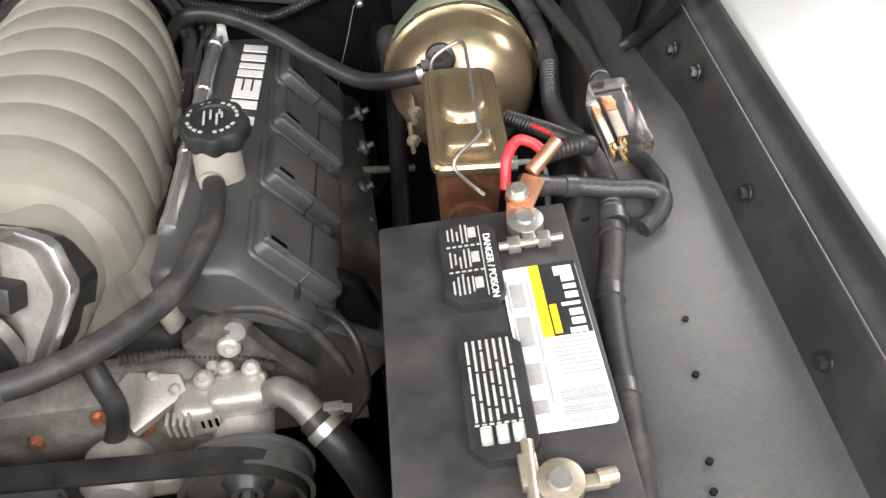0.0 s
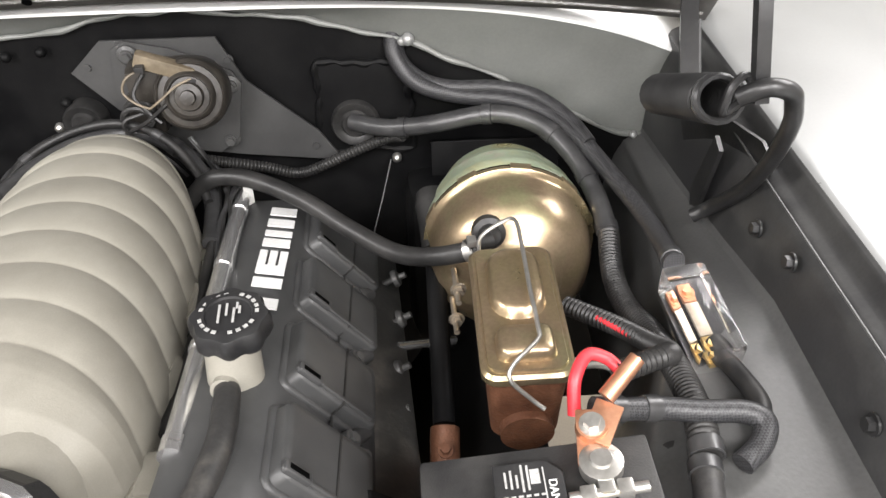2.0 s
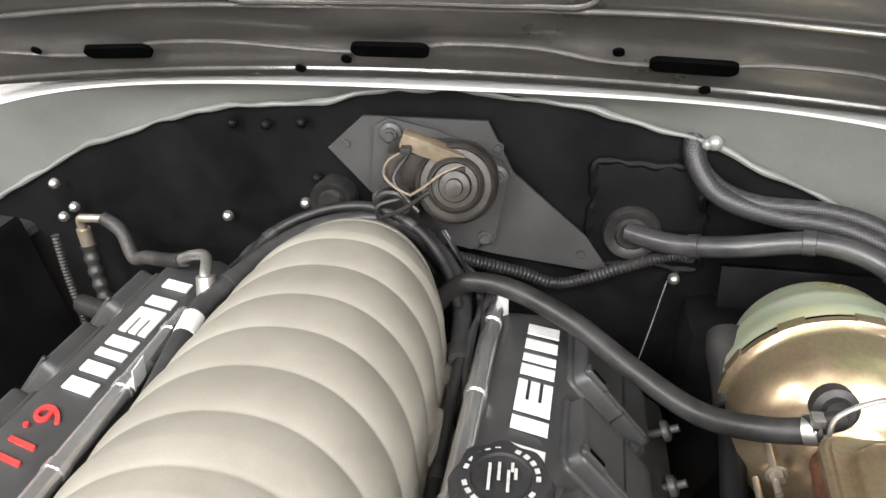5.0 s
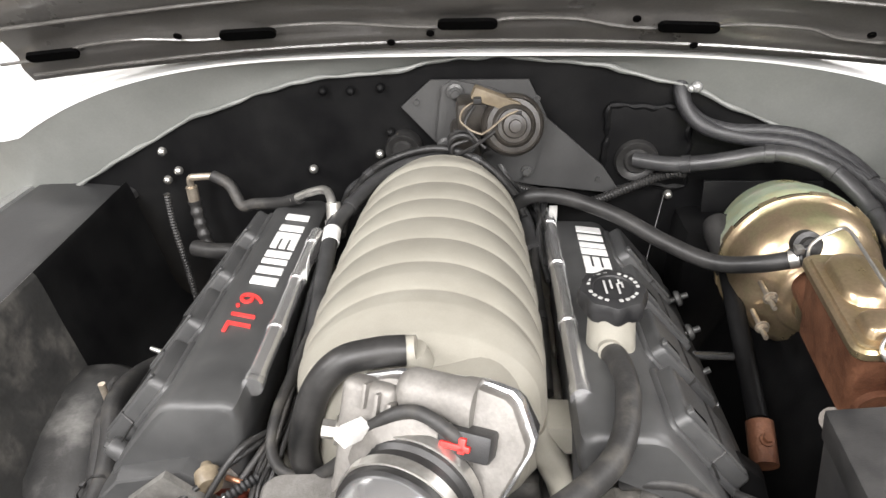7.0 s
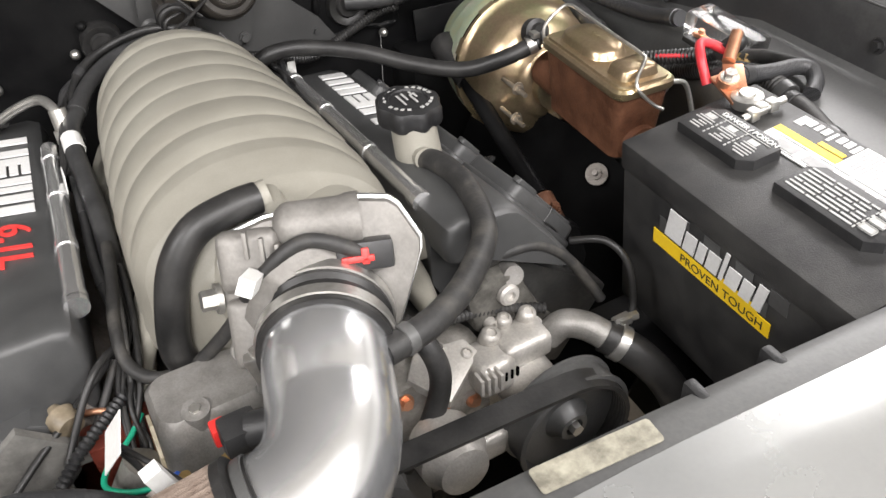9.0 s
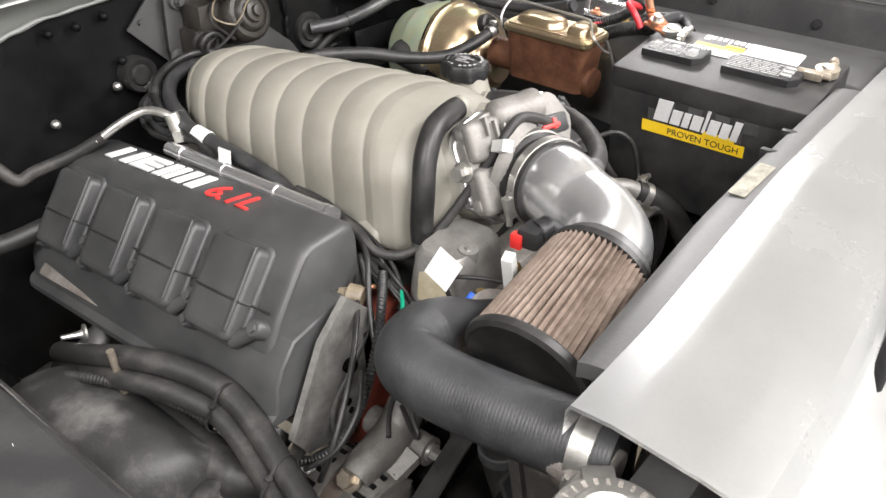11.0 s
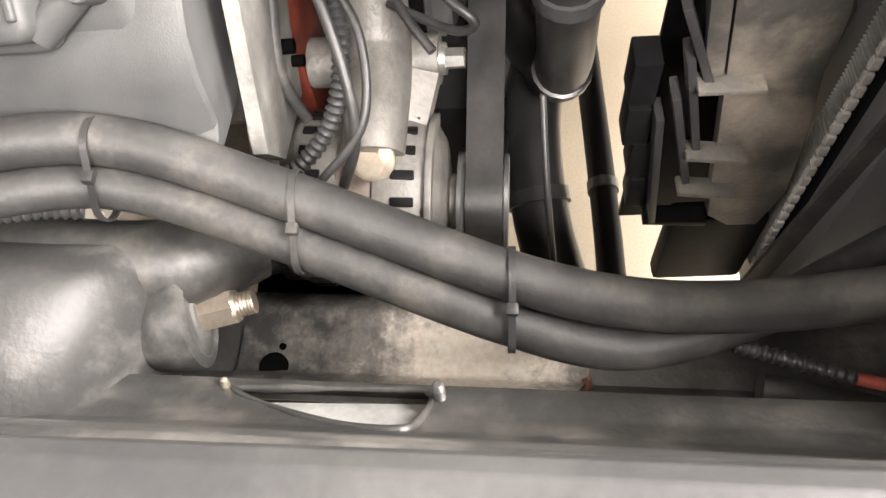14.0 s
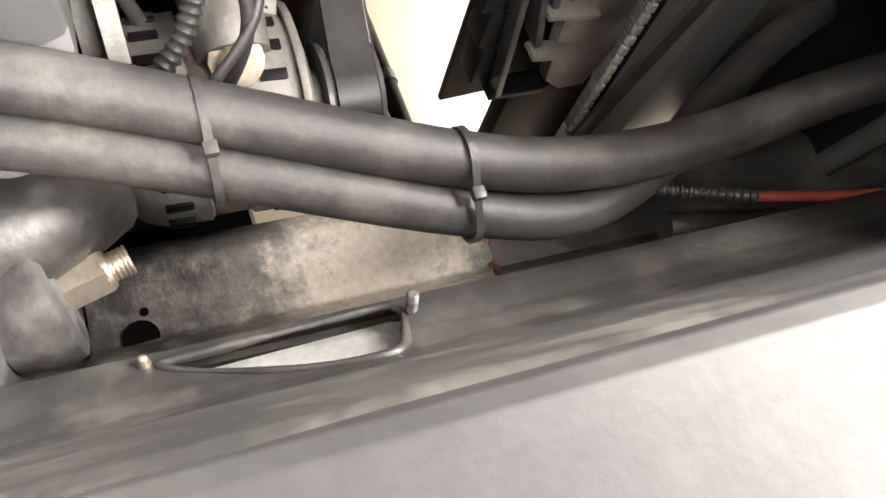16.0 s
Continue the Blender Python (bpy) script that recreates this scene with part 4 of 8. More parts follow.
elbow = thing("intake_elbow", "polished aluminium intake elbow with bright streaks", "intake tube", (-0.08, -0.16, 0.84))
bm = BM()
EL = [CO + TD * 0.046, CO + TD * 0.066, (-0.063, -0.127, 0.880), (-0.074, -0.154, 0.876), (-0.093, -0.178, 0.871), (-0.117, -0.190, 0.867), (-0.145, -0.195, 0.864)]
tube(bm, EL, 0.0495, 48, 8)
part("tube", bm, M_POLISHED, elbow, angle=60)
bm = BM()
box(bm, (-0.130, -0.108, 0.868), (0.03, 0.026, 0.024), 0.005)
cyl(bm, (-0.105, -0.118, 0.872), (-0.124, -0.110, 0.869), 0.014)
sensor = part("air_sensor", bm, M_PLASTIC, elbow, "black temperature sensor plug")
bm = BM()
box(bm, (-0.143, -0.096, 0.864), (0.012, 0.014, 0.018), 0.002)
part("lock_tab", bm, M_RED, sensor, "red lock tab")

filt = thing("air_filter", "conical pleated cotton air filter with black rubber ends", "air filter", (-0.22, -0.22, 0.8))
FA, FD = Vector((-0.140, -0.195, 0.864)), Vector((-1, 0.02, -0.28)).normalized()
_, fu, fv = frame_of(FD)
NP = 56


def pleat_ring(bm, h, r, amp):
    return [bm.verts.new(FA + FD * h + (fu * math.cos(2 * math.pi * k / (NP * 4)) + fv * math.sin(2 * math.pi * k / (NP * 4))) * (r + amp * (1, 0.55, 0.0, 0.55)[k % 4])) for k in range(NP * 4)]


bm = BM()
skin(bm, [pleat_ring(bm, 0.006 + 0.142 * f, 0.053 + 0.010 * f, 0.0065) for f in (0, 0.25, 0.5, 0.75, 1)])
part("pleats", bm, M_PLEAT, filt, "brown pleated gauze", angle=20)
bm = BM()
lathe(bm, [(0.049, -0.012), (0.052, -0.012), (0.053, 0.0), (0.060, 0.002), (0.060, 0.009), (0.050, 0.011)], FA, FD, 48)
part("collar", bm, M_RUBBER, filt)
bm = BM()
lathe(bm, [(0.055, 0.142), (0.070, 0.143), (0.0715, 0.146), (0.0705, 0.152), (0.065, 0.155), (0.061, 0.152), (0.02, 0.1525), (0.001, 0.1525)], FA, FD, 48)
part("end_cap", bm, M_RUBBER, filt, "black rubber end cap")
bm = BM()
lathe(bm, [(0.0525, -0.010), (0.0540, -0.0095), (0.0540, -0.002), (0.0525, -0.0015)], FA, FD, 40, False)
part("band", bm, M_BAY_GREY, filt, "dark band clamp")

# ---- battery ----
in_place()
BT = Matrix.Translation((0.332, 0.017, 0.900)) @ pose(0, 0, 0, 1.0, -6.5, -3.8)
battery = thing("car_battery", "black car battery with yellow, white and grey labels", "battery", tuple(BT @ Vector((0.088, -0.15, -0.225))))
LB, WB, HB = 0.302, 0.178, 0.225
bm = BM()
box(bm, (WB / 2, -LB / 2, -HB / 2 - 0.014), (WB - 0.004, LB - 0.004, HB - 0.028), 0.004, BT)
part("case", bm, M_BATTERY, battery)
bm = BM()
box(bm, (WB / 2, -LB / 2, -0.017), (WB, LB, 0.034), 0.0035, BT)
part("lid", bm, M_BATTERY, battery)
for n, (yc, ln) in enumerate(((-0.068, 0.096), (-0.205, 0.112))):
    bm = BM()
    w = 0.052
    c = 0.012
    poly = [(-w / 2, ln / 2), (-w / 2, -ln / 2 + c), (-w / 2 + c, -ln / 2), (w / 2 - c * 0.6, -ln / 2), (w / 2, -ln / 2 + c), (w / 2, ln / 2 - c), (w / 2 - c, ln / 2)]
    prism(bm, poly, BT @ Vector((0.082 + 0.004 * n, yc, -0.0005)), BT.to_3x3() @ Vector((1, 0, 0)), BT.to_3x3() @ Vector((0, 1, 0)), 0.012, 0.002)
    vent = part("vent_cap", bm, M_PLASTIC, battery, "raised black vent cover with white warning print")
    m = BT @ Matrix.Translation((0.082 + 0.004 * n, yc, 0.0120))
    bm = BM()
    rnd = random.Random(4 + n)
    if n == 0:
        for col in range(3):
            for k in range(5):
                L = rnd.uniform(0.010, 0.024)
                box(bm, (-0.017 + 0.0042 * k, 0.034 - 0.030 * col - (0.024 - L) / 2 * rnd.random(), 0), (0.0017, L, 0.0008), 0, m)
            box(bm, (0.005, 0.034 - 0.030 * col, 0), (0.007, 0.012, 0.0008), 0, m)
        for k in range(6):
            for yy in (0.0185, -0.0115):
                box(bm, (-0.018 + 0.0055 * k, yy, 0), (0.0035, 0.0015, 0.0008), 0, m)
        box(bm, (0.0115, 0, 0), (0.001, 0.082, 0.0008), 0, m)
    else:
        for k in range(7):
            y = 0.05
            while y > -0.022:
                L = rnd.uniform(0.008, 0.03)
                L = min(L, y + 0.024)
                if L > 0.004:
                    box(bm, (-0.018 + 0.0055 * k, y - L / 2, 0), (0.0022, L, 0.0008), 0, m)
                y -= L + 0.0025
        for k in range(3):
            box(bm, (-0.012 + 0.012 * k, -0.036, 0), (0.009, 0.015, 0.0008), 0.002, m)
        for k in range(7):
            box(bm, (-0.018 + 0.0055 * k, -0.0265, 0), (0.0035, 0.0015, 0.0008), 0, m)
    part("print", bm, M_PRINT_MID, vent, "unreadable white print", smooth=False)
    if n == 0:
        writing("DANGER / POISON", 0.0088, 0.0004, M_PRINT_LIGHT, m @ Matrix.Translation((0.0145, 0.030, 0.0002)) @ pose(0, 0, 0, 0, 0, -90), vent, "warning_lettering", 0, "white warning lettering")
# top label
lm = BT @ Matrix.Translation((0.140, -0.157, 0.0006)) @ pose(0, 0, 0, 0, 0, 0.5)
bm = BM()
prism(bm, round_rect(0.066, 0.163, 0.005), lm.translation, lm.to_3x3() @ Vector((1, 0, 0)), lm.to_3x3() @ Vector((0, 1, 0)), 0.0012)
label = part("top_label", bm, M_WHITE, battery, "white paper label with yellow and black band")
bm = BM()
box(bm, (-0.004, 0.042, 0.0014), (0.009, 0.078, 0.001), 0, lm)
part("stripe", bm, M_YELLOW, label, "yellow stripe", smooth=False)
bm = BM()
box(bm, (0.0165, 0.042, 0.0014), (0.032, 0.078, 0.001), 0, lm)
part("brand_panel", bm, M_PLASTIC, label, "black panel", smooth=False)
bm = BM()
for k, (wd, hg) in enumerate(((0.012, 0.016), (0.008, 0.011), (0.006, 0.011), (0.008, 0.011), (0.004, 0.016), (0.008, 0.011), (0.008, 0.011), (0.006, 0.014))):
    bm = BM()
    box(bm, (0.0165 + 0.010 - hg / 2 + 0.002, 0.075 - 0.0093 * k - 0.004, 0.0022), (hg, wd * 0.82, 0.0008), 0, lm)
    part("brand_block", bm, M_PRINT_LIGHT, label, smooth=False)
bm = BM()
box(bm, (0.005, 0.02, 0.0022), (0.006, 0.03, 0.0008), 0, lm)
part("grade_bar", bm, M_YELLOW, label, smooth=False)
bm = BM()
rnd = random.Random(11)
for k in range(16):
    box(bm, (0.012, -0.048 - 0.0019 * k, 0.0014), (0.036, rnd.choice((0.0006, 0.0009, 0.0013)), 0.0008), 0, lm)
for k in range(9):
    box(bm, (0.014, 0.0 - 0.0042 * k, 0.0014), (0.032, 0.0015, 0.0008), 0, lm)
for y, h in ((0.05, 0.026), (0.012, 0.03), (-0.03, 0.02), (-0.06, 0.012)):
    box(bm, (-0.022, y, 0.0014), (0.012, h, 0.0008), 0, lm)
for x in (-0.030, -0.012):
    for y in (0.05, 0.0, -0.04):
        box(bm, (x, y, 0.0014), (0.0016, 0.035, 0.0008), 0, lm)
part("print", bm, M_PRINT, label, "unreadable grey print and bar code", smooth=False)

# side label: white blocks, dark chequers, yellow bar
sm = BT @ axes((0.0015, -0.066, -0.095), (0, -1, 0), (0, 0, 1))
bm = BM()
box(bm, (0.076, 0.0085, 0.0012), (0.166, 0.019, 0.001), 0, sm)
ybar = part("yellow_bar", bm, M_YELLOW, battery, "yellow printed bar", smooth=False)
writing("PROVEN TOUGH", 0.0150, 0.0002, M_PLASTIC, sm @ Matrix.Translation((0.036, 0.0035, 0.0020)), ybar, "slogan_lettering", 0, "black lettering")
bm = BM()
for k in range(8):
    bm = BM()
    box(bm, (0.012 + 0.0215 * k, 0.030 + 0.019 * (k % 2), 0.0008), (0.0215, 0.019, 0.0008), 0, sm)
    part("chequer", bm, M_BAY_GREY, battery, "dark grey printed square", smooth=False)
bm = BM()
xx = 0.012
for wd, hg in ((0.027, 0.037), (0.019, 0.025), (0.014, 0.025), (0.019, 0.025), (0.008, 0.038), (0.019, 0.025), (0.017, 0.025), (0.014, 0.033)):
    bm = BM()
    q = [bm.verts.new(sm @ Vector((xx + a * (wd - 0.003) + b * hg * 0.18, 0.0235 + b * hg, 0.0022 + c))) for c in (0, 0.0012) for a, b in ((0, 0), (1, 0), (1, 1), (0, 1))]
    skin(bm, [q[:4], q[4:]])
    part("brand_block", bm, M_BADGE, battery, "plain white slanted block", smooth=False)
    xx += wd
bm = BM()
box(bm, (0.118, 0.0225, 0.0024), (0.05, 0.008, 0.001), 0, sm)
part("grade_bar", bm, M_YELLOW, battery, smooth=False)

# terminals
tm = BT @ Matrix.Translation((0.137, -0.03, 0.0))
term = thing("battery_clamp", "lead and copper battery clamp with bolted copper lugs", "battery terminal", tuple(tm.translation), group="battery clamps")
bm = BM()
lathe(bm, [(0.0095, 0.0), (0.009, 0.018), (0.008, 0.0195)], tm.translation, tm.to_3x3() @ Vector((0, 0, 1)), 24)
part("post", bm, M_STEEL, term, "grey lead post")
bm = BM()
lathe(bm, [(0.0098, 0.004), (0.016, 0.004), (0.0165, 0.006), (0.0165, 0.015), (0.0098, 0.017)], tm.translation, tm.to_3x3() @ Vector((0, 0, 1)), 24)
box(bm, (0.0, -0.019, 0.009), (0.012, 0.014, 0.011), 0.002, tm)
box(bm, (-0.014, -0.024, 0.009), (0.012, 0.012, 0.012), 0.002, tm)
box(bm, (0.013, -0.022, 0.009), (0.012, 0.012, 0.012), 0.002, tm)
cyl(bm, tm @ Vector((-0.028, -0.024, 0.009)), tm @ Vector((0.03, -0.022, 0.009)), 0.0042, seg=12)
part("clamp", bm, M_STEEL, term, "tinned clamp")
bm = BM()
m = tm @ Matrix.Translation((-0.002, 0.022, 0.014)) @ pose(0, 0, 0, 12, 0, -8)
box(bm, (0, 0, 0.0), (0.024, 0.045, 0.004), 0.001, m)
box(bm, (0.004, 0.012, 0.005), (0.022, 0.034, 0.004), 0.001, m @ pose(0, 0, 0, 4, 0, -24))
lathe(bm, [(0.012, 0.0), (0.013, 0.003), (0.012, 0.010)], m @ Vector((0, 0.006, 0)), m.to_3x3() @ Vector((0, 0, 1)), 20)
cyl(bm, m @ Vector((0.012, 0.028, 0.010)), m @ Vector((0.038, 0.056, 0.020)), 0.0072, 0.0066, 18)
part("copper_lug", bm, M_COPPER, term, "stacked copper lugs")
bm = BM()
bolt(bm, m @ Vector((0, 0.006, 0.009)), m.to_3x3() @ Vector((0, 0, 1)), 0.0068, 0.009)
part("bolt", bm, M_STEEL, term)
tm2 = BT @ Matrix.Translation((0.120, -0.284, 0.0))
term2 = thing("battery_clamp", "brass battery clamp on the rear post with a cable lug", "battery terminal", tuple(tm2.translation), group="battery clamps")
bm = BM()
lathe(bm, [(0.0095, 0.0), (0.009, 0.018), (0.008, 0.0195)], tm2.translation, tm2.to_3x3() @ Vector((0, 0, 1)), 24)
part("post", bm, M_STEEL, term2)
bm = BM()
lathe(bm, [(0.0098, 0.004), (0.017, 0.004), (0.0172, 0.015), (0.0098, 0.017)], tm2.translation, tm2.to_3x3() @ Vector((0, 0, 1)), 24)
box(bm, (-0.02, 0.012, 0.009), (0.014, 0.026, 0.012), 0.002, tm2)
cyl(bm, tm2 @ Vector((-0.018, 0.035, 0.011)), tm2 @ Vector((-0.02, -0.012, 0.011)), 0.005, seg=12)
box(bm, (0.023, -0.002, 0.010), (0.022, 0.011, 0.007), 0.003, tm2)
cyl(bm, tm2 @ Vector((0.026, 0.000, 0.010)), tm2 @ Vector((0.040, 0.002, 0.009)), 0.0065, 0.006, 16)
part("clamp", bm, M_TAN, term2, "dull brass clamp")

# ---- brake booster and master cylinder ----
driver_side()
BC = Vector((0.487, 0.42, 0.786))
BD = Vector((-0.10, -1, 0.06)).normalized()
booster = thing("brake_booster", "gold zinc-plated brake booster drum on the firewall", "brake booster", (0.50, 0.56, 0.70))
bm = BM()
lathe(bm, [(0.03, -0.118), (0.072, -0.117), (0.080, -0.113), (0.085, -0.104), (0.088, -0.088), (0.0965, -0.070), (0.1015, -0.055), (0.103, -0.034), (0.1075, -0.024), (0.1075, -0.004), (0.104, 0.0)], BC, BD, 56)
part("rear_shell", bm, M_GOLD_GREEN, booster, "iridescent yellow-green rear shell")
bm = BM()
lathe(bm, [(0.1040, -0.006), (0.1088, -0.005), (0.1088, -0.0005), (0.1040, 0.0)], BC, BD, 56, False)
part("seam_gap", bm, M_VOID, booster, "dark crimp seam")
bm = BM()
lathe(bm, [(0.104, -0.002), (0.110, 0.0), (0.1105, 0.008), (0.105, 0.012), (0.103, 0.018), (0.101, 0.045), (0.094, 0.066), (0.078, 0.082), (0.060, 0.088), (0.055, 0.094), (0.05, 0.10), (0.035, 0.104), (0.034, 0.12), (0.001, 0.12)], BC, BD, 56)
part("front_shell", bm, M_GOLD, booster)
_, bu, bv = frame_of(BD)
for k in range(10):
    a = 2 * math.pi * k / 10 + 0.2
    rad = bu * math.cos(a) + bv * math.sin(a)
    bm = BM()
    o = BC + rad * 0.109 + BD * 0.002
    box(bm, (0, 0, 0), (0.026, 0.005, 0.012), 0.001, axes(o, BD.cross(rad), rad))
    part("crimp_tab", bm, M_GOLD, booster)
bm = BM()
q = B(0.44, 0.66, 0.78)
box(bm, (0.0, 0, 0), (0.19, 0.006, 0.17), 0.002, Matrix.Translation((0.505, 0.60, 0.735)) @ pose(0, 0, 0, -12, 0, -4.5))
part("bracket", bm, M_BAY, booster)
bm = BM()
o = Vector((0.440, 0.300, 0.884))
lathe(bm, [(0.019, -0.012), (0.019, 0.002), (0.013, 0.004), (0.012, 0.012)], o + Vector((0, 0.012, 0)), (-0.05, -1, 0.35), 24)
cyl(bm, o, o + Vector((-0.03, -0.012, 0.002)), 0.009)
part("check_valve", bm, M_RUBBER, booster, "black vacuum check valve")
for x, z in ((0.404, 0.812), (0.402, 0.765), (0.487, 0.80)):
    bm = BM()
    cyl(bm, (x, 0.34, z), (x - 0.003, 0.280, z), 0.0035, seg=10)
    bolt(bm, (x, 0.304, z), (0, -1, 0), 0.0065, 0.009)
    part("stud", bm, M_TAN, booster, "zinc stud with nut")

MC = Matrix.Translation((0.443, 0.172, 0.903)) @ pose(0, 0, 0, 1.0, -1.5, -5.0)
master = thing("master_cylinder", "rusty cast-iron brake master cylinder with gold lid", "master cylinder", (0.443, 0.17, 0.79))
bm = BM()
rr = []
for w, l, z in ((0.055, 0.13, -0.105), (0.066, 0.155, -0.10), (0.07, 0.162, -0.055), (0.076, 0.17, -0.016), (0.078, 0.172, -0.008)):
    rr.append([bm.verts.new(MC @ Vector((x, y, z))) for x, y in round_rect(w, l, 0.014, 5)])
skin(bm, rr)
cyl(bm, MC @ Vector((0, -0.088, -0.085)), MC @ Vector((0, 0.13, -0.075)), 0.026, 0.028, 24)
part("reservoir", bm, M_RUST, master)
bm = BM()
rr = []
for w, l, z, r in ((0.084, 0.178, -0.012, 0.014), (0.086, 0.18, -0.010, 0.015), (0.086, 0.18, -0.003, 0.015), (0.080, 0.174, 0.0, 0.014), (0.074, 0.168, 0.0, 0.013), (0.072, 0.166, 0.003, 0.012)):
    rr.append([bm.verts.new(MC @ Vector((x, y, z))) for x, y in round_rect(w, l, r, 6)])
skin(bm, rr)
lid = part("lid", bm, M_GOLD, master, "stamped gold zinc lid with two domes")
for yc, w, l, h, rr_ in ((0.028, 0.056, 0.10, 0.014, 0.026), (-0.055, 0.056, 0.040, 0.015, 0.010)):
    bm = BM()
    r4 = []
    for k, z in ((1.0, 0.002), (0.95, 0.005), (0.90, h * 0.8), (0.80, h), (0.5, h + 0.0015), (0.15, h + 0.002)):
        r4.append([bm.verts.new(MC @ Vector((x * k, yc + y * k, z))) for x, y in round_rect(w, l, rr_, 6)])
    skin(bm, r4)
    part("dome", bm, M_GOLD, lid, angle=60)
bm = BM()
tube(bm, [MC @ Vector(p) for p in ((-0.03, 0.095, -0.02), (-0.028, 0.10, 0.006), (-0.005, 0.104, 0.022), (0.008, 0.098, 0.028), (0.010, 0.06, 0.027), (0.010, 0.0, 0.025), (0.011, -0.05, 0.023), (0.009, -0.064, 0.020), (-0.014, -0.082, 0.010), (-0.018, -0.092, 0.0), (0.0, -0.098, -0.02), (0.012, -0.104, -0.028))], 0.0022, 8, 6)
part("bail_wire", bm, M_STEEL, master, "bent spring-wire bail")
bm = BM()
bolt(bm, MC @ Vector((0.042, -0.055, -0.03)), MC.to_3x3() @ Vector((1, 0, 0)), 0.009, 0.012)
tube(bm, [MC @ Vector(p) for p in ((0.05, -0.055, -0.03), (0.07, -0.055, -0.03), (0.085, -0.06, -0.04), (0.09, -0.08, -0.09))], 0.0035, 8, 6)
part("brake_line", bm, M_STEEL, master, "steel brake line with flare nut")

# vacuum hose from manifold to booster
hose = thing("vacuum_hose", "thick black rubber vacuum hose to the brake booster", "hose", (0.25, 0.4, 0.83))
bm = BM()
tube(bm, [(0.07, 0.515, 0.815), (0.105, 0.51, 0.855), (0.140, 0.50, 0.866), (0.18, 0.48, 0.866), (0.232, 0.44, 0.861), (0.287, 0.39, 0.847), (0.338, 0.34, 0.845), (0.382, 0.305, 0.864), (0.425, 0.288, 0.883)], 0.0112, 16, 8)
part("hose_body", bm, M_RUBBER, hose)
bm = BM()
lathe(bm, [(0.0114, -0.006), (0.0128, -0.0055), (0.0128, 0.0055), (0.0114, 0.006)], (0.416, 0.291, 0.880), (0.043, -0.016, 0.018), 24, False)
box(bm, (0.416, 0.286, 0.896), (0.010, 0.012, 0.008), 0.001)
part("clamp", bm, M_STEEL, hose, "steel hose clamp")

# ---- firewall fittings ----
firewall_end()
FY = 0.672
for x, z in ((-0.497, 0.867), (-0.475, 0.832), (-0.497, 0.815), (-0.125, 0.862), (-0.165, 0.97), (-0.117, 0.975), (-0.105, 0.90), (-0.24, 0.835), (-0.21, 0.97), (0.352, 0.79), (0.44, 0.80)):
    bm = BM()
    o = Vector((x, FY - 0.07 * x + 0.003 - 0.05 * (1 - min(1, (z - 0.25) / 0.7)), z))
    lathe(bm, [(0.0075, 0.0), (0.007, 0.006), (0.004, 0.0095), (0.0005, 0.0105)], o, (0, -1, 0), 14)
    part("bolt", bm, M_STEEL if z < 0.9 else M_BAY, firewall)

panel = thing("access_panel", "satin dark-grey access panel on the firewall", "access panel", (0.1, 0.66, 0.8))
bm = BM()
P0 = Vector((0.0, 0.606, 0.0))
prism(bm, [(-0.085, 0.946), (-0.036, 0.99), (0.119, 0.99), (0.150, 0.926), (0.242, 0.845), (0.268, 0.806), (0.262, 0.797), (0.126, 0.812), (0.02, 0.83)][::-1], P0, Vector((1, -0.078, 0)), (0, 0.07, 1), 0.004, 0.0)
part("plate", bm, M_PANEL, panel)
for x, z in ((-0.06, 0.952), (0.13, 0.955), (0.235, 0.82), (0.03, 0.842)):
    bm = BM()
    bolt(bm, (x, 0.604 - 0.078 * x + 0.07 * z, z), (0, -1, 0.07), 0.005, 0.006)
    part("screw", bm, M_PANEL, panel)

M_STRIP = material("yellowed_phenolic", (0.10, 0.08, 0.053), 0.5, second=(0.20, 0.163, 0.112), scale=45, amount=0.7)
M_GRIME = material("grimy_brown_black_metal", (0.012, 0.0105, 0.009), 0.42, spec=0.45, second=(0.045, 0.04, 0.034), scale=30, amount=0.6, bump=0.2)
wiper = thing("wiper_motor", "grimy round wiper motor on a bolted mounting plate", "wiper motor", (0.1, 0.62, 0.83))
bm = BM()
prism(bm, [(0.0, 0.995), (-0.018, 0.985), (-0.028, 0.905), (-0.022, 0.87), (0.04, 0.835), (0.10, 0.825), (0.130, 0.85), (0.146, 0.93), (0.135, 0.948), (0.06, 0.982)][::-1], (0.0, 0.592, 0.0), Vector((1, -0.078, 0)), (0, 0.07, 1), 0.005)
plate = part("mounting_plate", bm, M_PANEL, wiper)
for x, z in ((0.002, 0.976), (0.130, 0.927), (-0.015, 0.885), (0.115, 0.842)):
    bm = BM()
    o = Vector((x, 0.652 - 0.07 * x, z))
    lathe(bm, [(0.014, 0.0), (0.0135, 0.003), (0.009, 0.005), (0.0085, 0.009)], o, (0, -1, 0), 20)
    bolt(bm, o + Vector((0, -0.007, 0)), (0, -1, 0), 0.0065, 0.007, False)
    part("bolt", bm, M_BAY_GREY, plate)
WO, WD = Vector((0.086, 0.650, 0.922)), Vector((0.03, -1, 0.36)).normalized()
bm = BM()
lathe(bm, [(0.030, 0.0), (0.040, 0.012), (0.047, 0.03), (0.048, 0.066), (0.046, 0.078), (0.042, 0.083), (0.040, 0.080), (0.033, 0.081), (0.030, 0.090), (0.027, 0.092), (0.025, 0.088), (0.019, 0.089), (0.017, 0.096), (0.010, 0.098), (0.009, 0.105), (0.004, 0.106)], WO, WD, 40)
part("motor_can", bm, M_GRIME, wiper, "black motor can with stepped end")
bm = BM()
box(bm, (0.045, 0.625, 0.95), (0.085, 0.05, 0.05), 0.012, Matrix.Rotation(radians(0), 4, "Y"))
